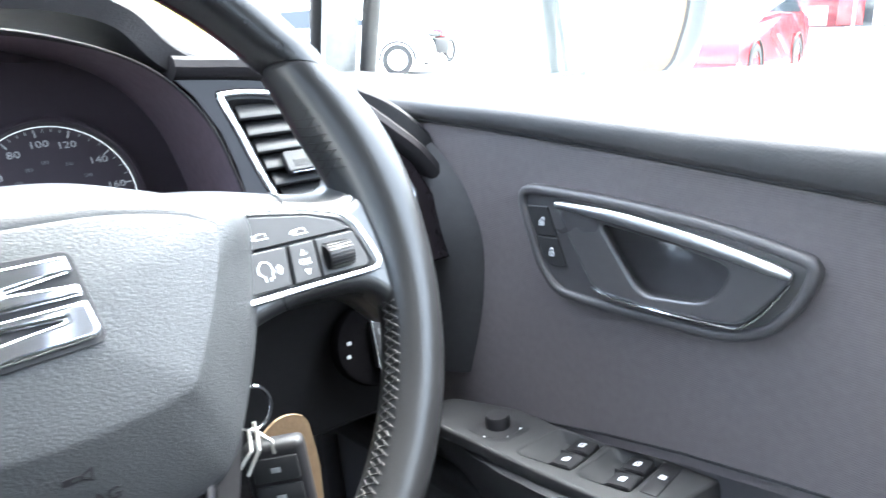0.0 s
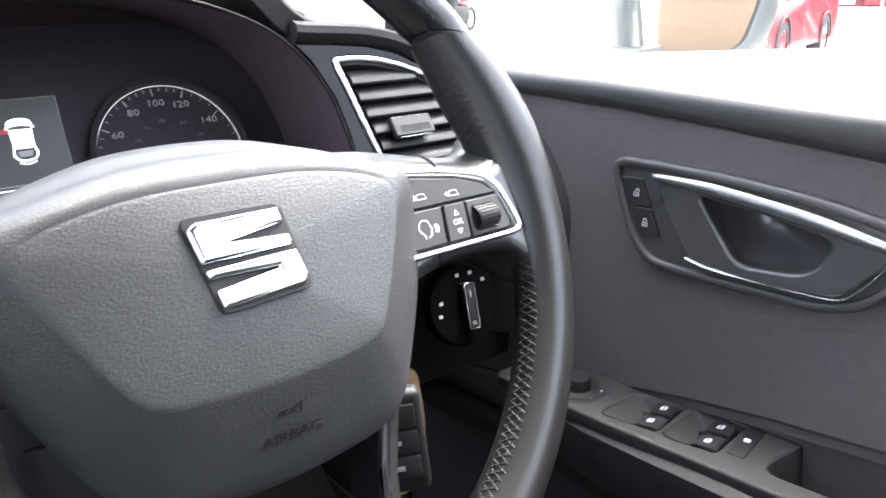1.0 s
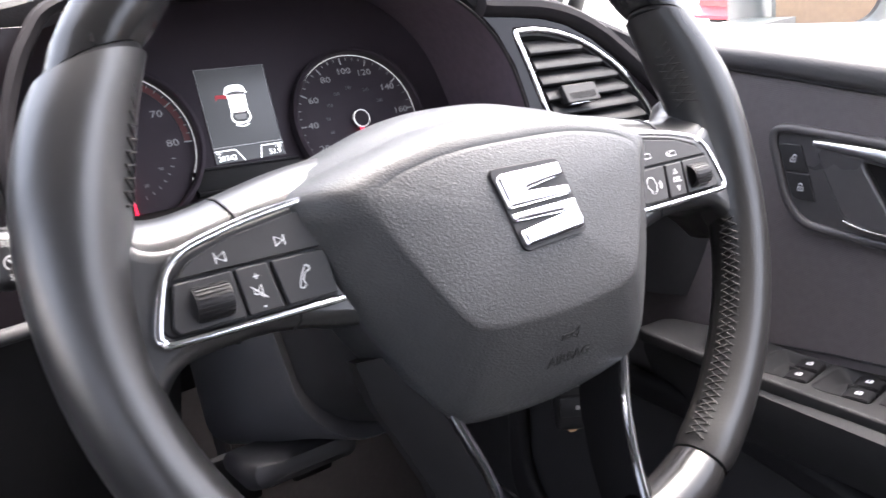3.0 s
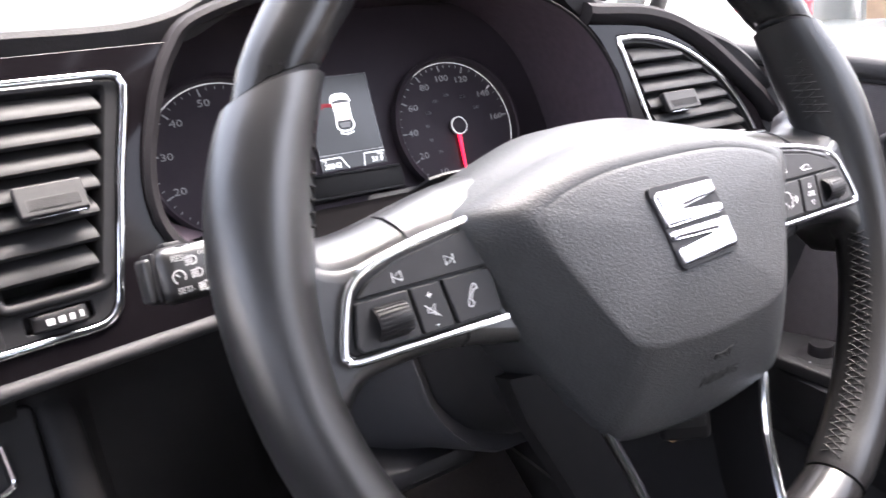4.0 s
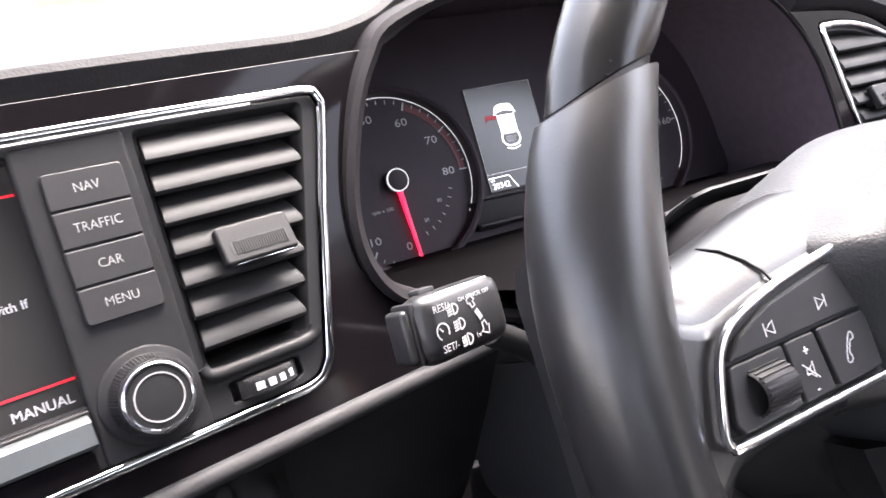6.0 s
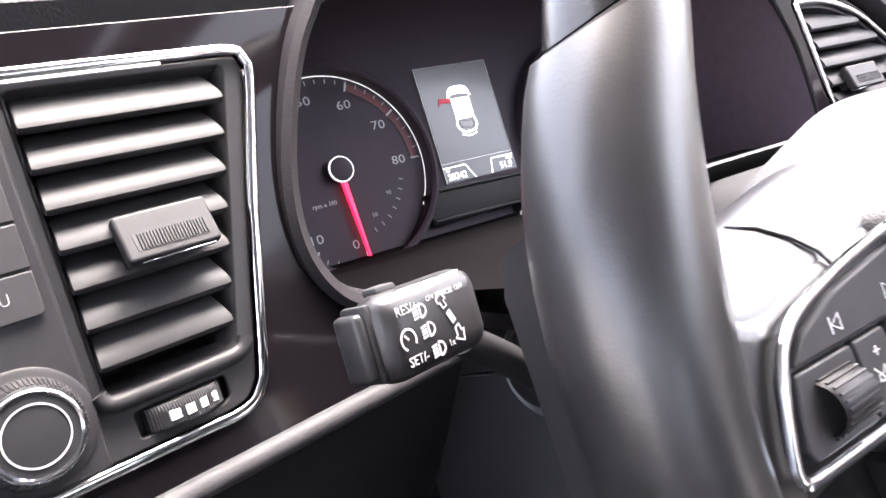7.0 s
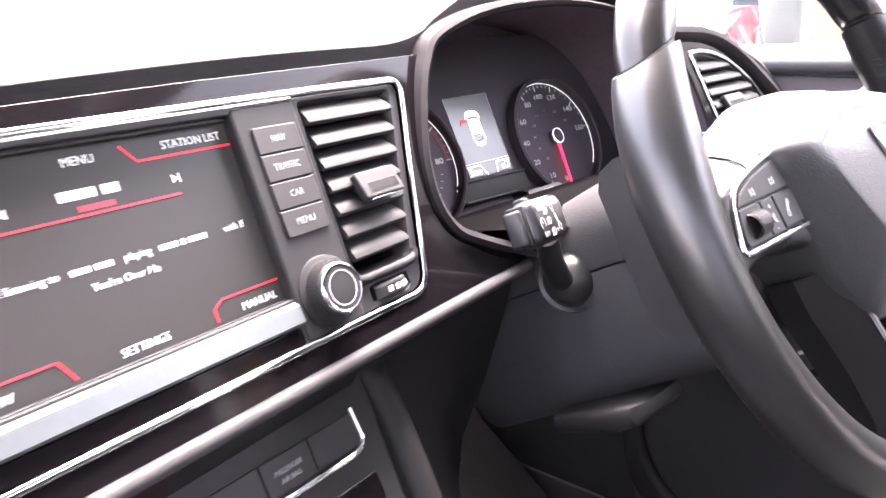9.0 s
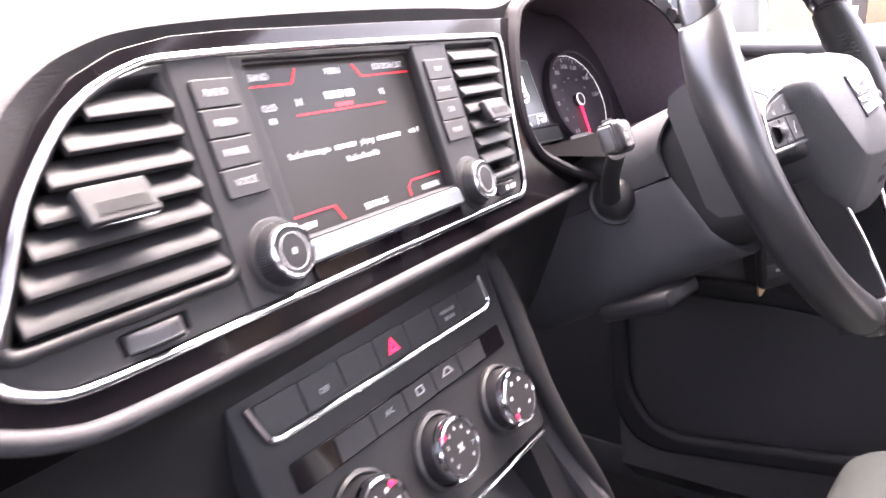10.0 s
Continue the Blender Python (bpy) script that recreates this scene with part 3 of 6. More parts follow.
    w = plate("fascia_wing", [rounded(wing, 0.003), smooth_line(CHROME_R, 4, closed=True)], -0.008, 0.0, PIANO, dash, "piano black fascia wing beside the door", bevel=0.001)
    w.matrix_local = RF
    fb.matrix_local = D
    edge = smooth_line([(0.1430, 0.0362, 0.0535), (0.1520, 0.0352, 0.0520), (0.177, 0.0338, 0.0505), (0.2000, 0.0315, 0.0470), (0.2260, 0.0247, 0.0400), (0.2520, 0.0118, 0.0290), (0.2730, -0.0035, 0.0150), (0.2965, -0.0235, -0.0050), (0.3175, -0.0436, -0.0270), (0.3330, -0.0700, -0.0560), (0.3420, -0.100, -0.090), (0.3440, -0.135, -0.125)], 4)
    rings = []
    for i, (u, v, o) in enumerate(edge):
        a, b = edge[max(i - 1, 0)], edge[min(i + 1, len(edge) - 1)]
        t = Vector((b[0] - a[0], b[1] - a[1])).normalized()
        nu, nv, h = -t.y, t.x, 0.017
        rings.append([tuple(RF @ Vector((u + nu * k * h, v + nv * k * h, w))) for k, w in ((-0.06, -0.010), (-0.06, 0.0008), (0.05, 0.0045), (0.30, 0.0072), (0.60, 0.0066), (0.85, 0.0015), (1.0, -0.0080), (1.02, -0.030))])
    part("end_roll", loft(rings, True, True), HOOD, dash, "dark grained roll round the outer vent")
    # slim metal strip under the fascia
    strip = [on(D, *q, 0.001) for q in smooth_line([(-0.362, -0.050), (-0.352, -0.062), (-0.3375, -0.0715), (-0.3215, -0.0785), (-0.3018, -0.0825), (-0.25, -0.0838), (-0.12, -0.0838), (0.0, -0.0836), (0.153, -0.0830)], 5)]
    part("lower_strip", tube(strip, disc(0.0042, 10)), GUNMETAL, dash, "satin gunmetal strip")
    # recessed lower panel, under the strip
    rows = []
    for dv, dw in ((-0.086, -0.004), (-0.090, -0.013), (-0.098, -0.024), (-0.108, -0.034), (-0.13, -0.043), (-0.17, -0.056), (-0.24, -0.072), (-0.36, -0.13)):
        z = on(D, 0, dv, dw).z
        rise = min(1.0, (-0.086 - dv) / 0.03)
        row = [on(D, u, dv, dw) for u in (-0.62, -0.40, -0.255, -0.13, 0.0)]
        v = (z - 0.854) / math.cos(radians(20))
        sway = float(np.interp(v, [-0.18, -0.12, -0.06], [0.020, 0.006, 0.0]))
        row += [on(ST, u + sway, v, w * rise + (1 - rise) * -0.004) for u, w in ((0.095, -0.012), (0.112, -0.008), (0.120, -0.003), (0.125, 0.003), (0.130, 0.005), (0.135, 0.003), (0.140, -0.005), (0.146, -0.016))]
        y = float(np.interp(z, [0.717, 0.815, 0.90], [0.257, 0.202, 0.165]))
        last = row[-1]
        row += [Vector((last.x * (1 - k) - 0.105 * k, last.y * (1 - k) + y * k + 0.006 * math.sin(math.pi * k), z)) for k in (0.35, 0.7, 1.0)]
        row.append(Vector((-0.100, y + 0.03, z)))
        rows.append(row)
    part("lower_panel", loft(rows, closed=False), DASHLOW, dash, "dark lower dashboard panel with a soft fold")
    rail = [on(ST, u, v, w) for u, v, w in smooth_line([(0.1290, 0.036, -0.016), (0.1290, 0.022, -0.006), (0.1295, 0.0, -0.0015), (0.1290, -0.04, 0.0), (0.1295, -0.08, 0.0), (0.1360, -0.12, 0.0), (0.1480, -0.165, 0.0), (0.158, -0.20, -0.004)], 4)]
    part("soft_rail", tube(rail, disc(0.0095, 14, 1.0, 0.8)), DASHLOW, dash, "padded rail beside the climate panel")
    # driver's knee panel, from the strip's end to the door
    rows = []
    for z, y in ((0.925, 0.170), (0.90, 0.172), (0.86, 0.185), (0.80, 0.195), (0.745, 0.205), (0.735, 0.22), (0.74, 0.40)):
        rows.append([(x, y + dy, z + dz) for x, dy, dz in ((0.0, 0.09, 0.0), (0.02, 0.04, 0.0), (0.045, 0.0, 0.0), (0.10, 0.0, 0.0), (0.25, -0.004, 0.0), (0.34, -0.008, 0.0), (0.37, -0.01, 0.0))])
    part("knee_panel", loft(rows, closed=False), DASHLOW, dash, "dark knee panel below the column")
    part("glove_box_side", boxed(-1.08, 0.20, 0.55, -0.62, 0.6, 0.93, bevel=0.03), HARD, dash)
    return dash


CHROME_C = [(0.0800, 0.0540), (0.0850, 0.0490), (0.0845, 0.0400), (0.0720, 0.0), (0.0580, -0.0500), (0.0535, -0.0620), (0.0440, -0.0685), (0.02, -0.0688), (-0.05, -0.0690), (-0.15, -0.0692), (-0.25, -0.0695), (-0.30, -0.0692), (-0.3180, -0.0665), (-0.3330, -0.0580), (-0.3345, -0.0480), (-0.3214, -0.0261), (-0.3101, -0.0055), (-0.3001, 0.0086), (-0.2813, 0.0284), (-0.2632, 0.0402), (-0.2424, 0.0480), (-0.2217, 0.0510), (-0.15, 0.0530), (-0.05, 0.0540), (0.02, 0.0545), (0.06, 0.0545)]
CHROME_R = [(0.1690, 0.0215), (0.1760, 0.0245), (0.1921, 0.0245), (0.2130, 0.0210), (0.2375, 0.0125), (0.2600, -0.001), (0.2780, -0.0155), (0.2960, -0.038), (0.3080, -0.060), (0.3100, -0.072), (0.3000, -0.080), (0.25, -0.081), (0.21, -0.080), (0.1990, -0.075), (0.1863, -0.0414), (0.1760, -0.0050)]
dash = dashboard()


def inset(outline, d):
    """An outline moved inwards by d."""
    n, out = len(outline), []
    area = sum(outline[i][0] * outline[(i + 1) % n][1] - outline[(i + 1) % n][0] * outline[i][1] for i in range(n))
    s = 1 if area > 0 else -1
    for i, p in enumerate(outline):
        a, b = outline[i - 1], outline[(i + 1) % n]
        t = Vector((b[0] - a[0], b[1] - a[1])).normalized()
        out.append((p[0] - t.y * d * s, p[1] + t.x * d * s))
    return out


def chrome_ring(name, outline, width, w, parent, material=CHROME, m=None):
    """A rounded bright trim that runs along an outline."""
    pts = [(u, v, w) for u, v in inset(outline, width / 2)]
    ob = part(name, tube(pts, disc(width / 2, 14, 1.0, 0.55), closed=True), material, parent)
    return ob


def vent(m, name_label, outline, hole, slat_rows, tab, thumb, marks=True):
    """An air vent: frame, slats, a sliding tab and a thumb wheel; slat_rows are (v, u0, u1)."""
    ob = thing("air_vent", m, name_label, "air vent", "dashboard air vents")
    part("back_box", loft([[(u, v, -0.002) for u, v in hole], [(u * 0.98 + 0.02 * hole[0][0], v * 0.98, -0.05) for u, v in hole]], False, True), BLACK, ob, "black inside of the duct")
    h = even(hole, 0.003)
    part("vent_bezel", loft([[(u, v, -0.0012) for u, v in h], [(u, v, -0.0030) for u, v in inset(h, 0.0012)], [(u, v, -0.0120) for u, v in inset(h, 0.0030)]]), PANEL, ob, "sloping rim of the vent mouth")
    for v, u0, u1 in slat_rows:
        bm = bmesh.new()
        prof = [(-0.0050, -0.0010), (-0.0052, 0.0002), (-0.0047, 0.0012), (-0.0036, 0.0018), (-0.0018, 0.0014), (0.0012, -0.0004), (0.0044, -0.0032), (0.0072, -0.0062), (0.0062, -0.0088), (0.0, -0.0052)]
        # the ends taper towards the back, the front lip runs the full width
        for u, s in ((u0, 1), (u0 + 0.0012, 1), (u1 - 0.0012, -1), (u1, -1)):
            tip = 0.86 if u in (u0, u1) else 1.0
            for k, (p, w) in enumerate(prof):
                bm.verts.new((u + s * 0.0016 * max(0.0, p + 0.002) / 0.009, v - 0.002 + (p + 0.002) * tip, w))
        bm.verts.ensure_lookup_table()
        n, vs = len(prof), bm.verts
        for r in range(3):
            for k in range(n):
                bm.faces.new((vs[r * n + k], vs[r * n + (k + 1) % n], vs[r * n + n + (k + 1) % n], vs[r * n + n + k]))
        bm.faces.new(vs[:n])
        bm.faces.new(vs[3 * n:][::-1])
        part("slat", bm, SLAT, ob)
    if tab:
        u0, v0, u1, v1 = tab
        W2, H2 = (u1 - u0) / 2, 0.0080
        o = rounded(rect(-W2, -H2, W2, H2), 0.0016)
        t = plate("tab", [o], -0.0050, 0.0, SLAT, ob, "satin sliding tab", bevel=0.0011, steps=3)
        t.matrix_local = pose((u0 + u1) / 2, (v0 + v1) / 2 + 0.0010, 0.0070, -19, 0, 0)
        plate("grip_inset", [rounded(rect(-W2 + 0.0036, -H2 + 0.0028, W2 - 0.0030, -H2 + 0.0088), 0.0004)], -0.001, 0.00015, RUBBERKEY, t, "ribbed dark grip")
        bm = bmesh.new()
        for k in range(22):
            x = -W2 + 0.0052 + k * (2 * W2 - 0.0090) / 21
            box(bm, x - 0.00025, -H2 + 0.0032, 0.0, x + 0.00025, -H2 + 0.0084, 0.0006)
        part("grip_ribs", bm, SLAT, t)
        part("chrome_edge", boxed(-W2 + 0.0040, -H2 - 0.0003, -0.0034, W2 - 0.0020, -H2 + 0.0012, -0.0018, bevel=0.0003), CHROME, t)
        part("tab_neck", boxed(-W2 + 0.004, -H2 + 0.004, -0.012, W2 - 0.004, H2 - 0.004, -0.004), BLACK, t)
    if thumb:
        u0, u1, v = thumb
        cx, half = (u0 + u1) / 2, (u1 - u0) / 2

        def crown(a):
            return 0.0056 * (1 - a * a) - 0.0012
        rings = []
        for k in range(61):
            a = -1 + 2 * k / 60
            z0, u = crown(a) - (0.00035 if k % 2 else 0.0), cx + half * a
            face = [(u, v + q, z0 - (0.0004 if i % 2 else 0.0)) for i, q in enumerate((-0.0030, -0.0018, -0.0006, 0.0006, 0.0018, 0.0030))]
            rings.append([(u, v - 0.0040, -0.008), (u, v - 0.0039, z0 - 0.0010), *face, (u, v + 0.0039, z0 - 0.0010), (u, v + 0.0040, -0.008)])
        t = part("thumb_wheel", loft(rings, True, True), RUBBERKEY if marks else SHEENROLLER, ob, "ribbed black thumb wheel with white marks" if marks else "ribbed black thumb wheel")
        for k, s in enumerate((0.0036, 0.0029, 0.0023, 0.0018) if marks else ()):
            a = -0.42 + k * 0.38
            part("mark", boxed(cx + half * a - s / 2, v - 0.0016, crown(a) - 0.0008, cx + half * a + s / 2, v + 0.0014, crown(a) + 0.0002), INK, t)
        part("thumb_recess", boxed(u0 - 0.004, v - 0.007, -0.0105, u1 + 0.004, v + 0.007, -0.0075), BLACK, ob, "dark slot round the thumb wheel")
    return ob


def right_edge(v):
    return 0.0765 - (0.049 - v) * 0.29


THUMB_R, THUMB_L = (0.0140, 0.0385, -0.0578), (-0.2850, -0.2600, -0.0586)
HOLE_R = [(0.0045, 0.0480), (0.0045, -0.0465), (0.0485, -0.0465), (0.0755, 0.0480)]
vent(D, "satin black centre vent with tilted slats beside the screen", None, rounded(HOLE_R, 0.003), [(0.0400 - 0.0122 * k, 0.0055, right_edge(0.0400 - 0.0122 * k) - 0.0036) for k in range(7)], (0.0208, -0.0105, 0.0512, 0.0048), THUMB_R)


def left_edge(v):
    return float(np.interp(v, [-0.05, -0.026, -0.0055, 0.0086, 0.0284, 0.0402], [-0.3325, -0.3214, -0.3101, -0.3001, -0.2813, -0.2632]))


HOLE_L = [(-0.2290, -0.0465), (-0.3255, -0.0465), (-0.3155, -0.026), (-0.3045, -0.0055), (-0.2945, 0.0086), (-0.2760, 0.0284), (-0.2610, 0.0372), (-0.2500, 0.0415), (-0.2290, 0.0430)]
vent(D, "satin black passenger side vent with curved outer edge", None, rounded(HOLE_L, 0.002), [(0.0310 - 0.0117 * k, left_edge(0.0310 - 0.0117 * k) + 0.0080, -0.2300) for k in range(7)], (-0.2880, -0.0140, -0.2575, 0.0010), THUMB_L, marks=False)
HOLE_W = smooth_line(CHROME_R, 4, closed=True)


def wing_span(v):
    lo = float(np.interp(v, [-0.08, -0.0414, -0.005, 0.0215], [0.2000, 0.1863, 0.1760, 0.1690]))
    hi = float(np.interp(v, [-0.072, -0.060, -0.038, -0.0155, -0.001, 0.0125, 0.021], [0.310, 0.308, 0.296, 0.278, 0.260, 0.2375, 0.2130]))
    return lo + 0.008, hi - 0.009


vent(RF, "satin black outer vent beside the driver's door", None, inset(HOLE_W, 0.006), [(0.0085 - 0.0121 * k, *wing_span(0.0085 - 0.0121 * k)) for k in range(7)], (0.2030, -0.0385, 0.2380, -0.0225), (0.235, 0.258, -0.0735))


# chrome surrounds and the satin insert that carries the screen and the two centre vents
def surrounds():
    o = smooth_line(CHROME_C, 4, closed=True)
    chrome_ring("chrome_surround", o, 0.0036, 0.0008, dash).matrix_local = D
    wing = smooth_line(CHROME_R, 4, closed=True)
    chrome_ring("chrome_surround", wing, 0.0042, 0.0008, dash).matrix_local = RF
    plate("insert", [inset(o, 0.0036), rounded(HOLE_R, 0.003), rounded(HOLE_L, 0.002), rounded(rect(-0.1815, -0.0435, -0.0335, 0.0465), 0.002)] + [rounded([(a - 0.0032, v - 0.0038), (b - 0.001, v - 0.0046), (b + 0.0028, v - 0.0030), (b + 0.0028, v + 0.0044), (a - 0.0032, v + 0.0044)], 0.0014) for a, b, v in (THUMB_R, THUMB_L)], -0.006, -0.0015, PANEL, dash, "satin charcoal insert", bevel=0.0008).matrix_local = D
    plate("insert", [inset(wing, 0.0036), inset(wing, 0.0065)], -0.006, -0.001, PANEL, dash, bevel=0.0005).matrix_local = RF
    # narrow ledges under the vent mouths
    for u0, u1 in ((0.0035, 0.0500), (-0.3270, -0.2285)):
        line = smooth_line([(u0 - 0.0010, -0.0440), (u0 + 0.0004, -0.0470), (u0 + 0.0040, -0.0484), (u0 + 0.014, -0.0486), (u1 - 0.014, -0.0486), (u1 - 0.0040, -0.0484), (u1 + 0.0004, -0.0468), (u1 + 0.0022, -0.0436)], 5)
        part("vent_ledge", tube([(u, v, -0.0008) for u, v in line], disc(0.0028, 12, 1.0, 0.9)), PANEL, dash).matrix_local = D



surrounds()


# ---- infotainment unit ----
def infotainment():
    ob = thing("infotainment_unit", D, "charcoal infotainment unit with lit touch screen, buttons and two knobs", "car radio")
    scr = plate("screen", [rect(-0.182, -0.0445, -0.0335, 0.0470)], -0.0125, -0.0100, SCREEN, ob, "dark lit touch screen with radio menu")
    plate("screen_recess", [rounded(rect(-0.183, -0.0450, -0.0325, 0.0480), 0.002), rect(-0.1800, -0.0428, -0.0355, 0.0450)], -0.0100, -0.0045, BLACK, ob, "black frame round the screen", bevel=0.0006)
    W = -0.0098
    white = [("BAND", -0.1660, 0.0395, 0.0052), ("MENU", -0.1090, 0.0395, 0.0052), ("STATION LIST", -0.0560, 0.0397, 0.0052), ("SETTINGS", -0.1082, -0.0386, 0.0052), ("MANUAL", -0.0500, -0.0388, 0.0052), ("VIEW", -0.1660, -0.0386, 0.0052), ("12:15", -0.1660, 0.0235, 0.0050), ("FM", -0.1660, 0.0165, 0.0042), ("You're listening to", -0.1480, -0.0025, 0.0047), ("playing", -0.0985, -0.0025, 0.0047), ("with If", -0.0500, -0.0025, 0.0047), ("You're Over Me", -0.1060, -0.0103, 0.0047)]
    for t, u, v, s in white:
        lettering(t, u, v, W, s, SCREENINK, scr, squash=0.95)
    for u0, u1, v, h in ((-0.1270, -0.1190, -0.0027, 0.0024), (-0.1172, -0.1095, -0.0027, 0.0024), (-0.0885, -0.0795, -0.0027, 0.0024), (-0.0780, -0.0758, -0.0027, 0.0026), (-0.0743, -0.0650, -0.0027, 0.0024)):
        part("bar", boxed(u0, v - h / 2, W - 0.0003, u1, v + h / 2, W), SCREENINK, scr)
    for u0, u1 in ((-0.1215, -0.1060), (-0.1035, -0.0960)):
        part("bar", boxed(u0, 0.0245, W - 0.0003, u1, 0.0285, W), SCREENINK, scr)
    part("bar", boxed(-0.1150, 0.0196, W - 0.0003, -0.1000, 0.0216, W), SCREENRED, scr)
    for u, s in ((-0.0700, 1), (-0.1430, -1)):
        bm = bmesh.new()
        tri = [bm.verts.new((u - 0.0018 * s, 0.0247 + q, W)) for q in (-0.0020, 0.0020)] + [bm.verts.new((u + 0.0014 * s, 0.0247, W))]
        bm.faces.new(tri)
        box(bm, u + 0.0016 * s, 0.0227, W - 0.0002, u + 0.0022 * s, 0.0267, W)
        part("skip_mark", bm, SCREENINK, scr, smooth=False)
    lines = [[(-0.0905, 0.0425), (-0.0845, 0.0350), (-0.0365, 0.0350)], [(-0.1785, 0.0350), (-0.1440, 0.0350), (-0.1385, 0.0430)], [(-0.1785, -0.0325), (-0.1430, -0.0325), (-0.1380, -0.0410)], [(-0.0740, -0.0412), (-0.0740, -0.0355), (-0.0690, -0.0322), (-0.0365, -0.0322)], [(-0.1480, 0.0178), (-0.0700, 0.0178)]]
    for ln in lines:
        part("red_rule", tube([(u, v, W) for u, v in ln], [(-0.0004, 0.0), (0.0004, 0.0), (0.0004, 0.0002), (-0.0004, 0.0002)], up=(0, 0, 1)), SCREENRED, scr, smooth=False)
    # button columns
    for side, (c0, c1, b0, b1), names, kc in (("left", (-0.2265, -0.1895, -0.2178, -0.1934), ("RADIO", "MEDIA", "PHONE", "VOICE"), -0.2010), ("right", (-0.0380, 0.0012, -0.0303, -0.0030), ("NAV", "TRAFFIC", "CAR", "MENU"), -0.0172)):
        col = plate("button_column", [rounded([(c0, 0.0490), (c0, -0.0660), (c1, -0.0660), (c1, 0.0500)], 0.003)], -0.004, 0.0045, PANEL, ob, "satin charcoal column of buttons", bevel=0.0014)
        col.matrix_local = pose(0, 0, -0.0048)
        plate("groove", [rounded(rect(b0 - 0.0006, -0.0172, b1 + 0.0006, 0.0388), 0.0022)], 0.0040, 0.0047, BLACK, col)
        for k, t in enumerate(names):
            v1 = 0.0382 - 0.0138 * k
            o = [(b0, v1 - 0.0131), (b1, v1 - 0.0131), (b1, v1), (b0, v1)]
            r = [0.0005, 0.0005, 0.002 if k == 0 else 0.0005, 0.002 if k == 0 else 0.0005]
            if k == 3:
                r[0] = r[1] = 0.002
            b = plate("button", [rounded(o, r)], 0.0040, 0.0060, RUBBERKEY, col, bevel=0.0005)
            lettering(t, (b0 + b1) / 2, v1 - 0.0065, 0.00605, 0.0049, DIMINK, b, squash=0.9, bold=-0.00006)
        # knob
        kv = -0.0464
        k = part("knob", lathe([(0.0182, -0.0006), (0.0182, 0.0004), (0.0172, 0.0010), (0.0158, 0.0010), (0.0150, 0.0014), (0.0130, 0.0092), (0.0118, 0.0106), (0.0104, 0.0108), (0.0, 0.0108)], 64, pose(kc, kv, 0)), PANEL, ob, "dark knurled knob with a chrome ring")
        bm = bmesh.new()
        for q in range(72):
            a = 2 * math.pi * q / 72
            b2 = loft([[(0.0147, y, 0.0020), (0.0132, y, 0.0082), (0.0137, y * 0.7, 0.0082), (0.0153, y * 0.7, 0.0020)] for y in (-0.0004, 0.0004)], True, True)
            bmesh.ops.transform(b2, matrix=pose(kc, kv, 0) @ Matrix.Rotation(a, 4, "Z"), verts=b2.verts)
            me = bpy.data.meshes.new("rib")
            b2.to_mesh(me)
            b2.free()
            bm.from_mesh(me)
        part("knurl", bm, BLACK, k)
        part("chrome_ring", lathe([(0.0128, 0.0094), (0.0129, 0.0102), (0.0124, 0.0111), (0.0117, 0.0114), (0.0111, 0.0112), (0.0110, 0.0107)], 64, pose(kc, kv, 0)), CHROME, k)
        part("light_ring", lathe([(0.0088, 0.0108), (0.0088, 0.0111), (0.0083, 0.0111), (0.0083, 0.0108)], 64, pose(kc, kv, 0)), DIMINK, k)
        if side == "left":
            part("power_mark", boxed(kc - 0.0012, kv - 0.0014, 0.0107, kc + 0.0012, kv + 0.0014, 0.0110), DIMINK, k)
    # silver bar and card slot
    bm = loft([[(u, -0.0445, -0.0060), (u, -0.0452, 0.0000), (u, -0.0472, 0.0024), (u, -0.0550, 0.0034), (u, -0.0562, 0.0022), (u, -0.0562, -0.004)] for u in (-0.1890, -0.0390)], True, True)
    part("silver_bar", bm, SATIN, ob, "satin silver bar under the screen")
    plate("slot", [rounded(rect(-0.1820, -0.0655, -0.0405, -0.0570), 0.002)], -0.002, 0.0006, PIANO, ob, "gloss black slot cover", bevel=0.0006)
    return ob


infotainment()


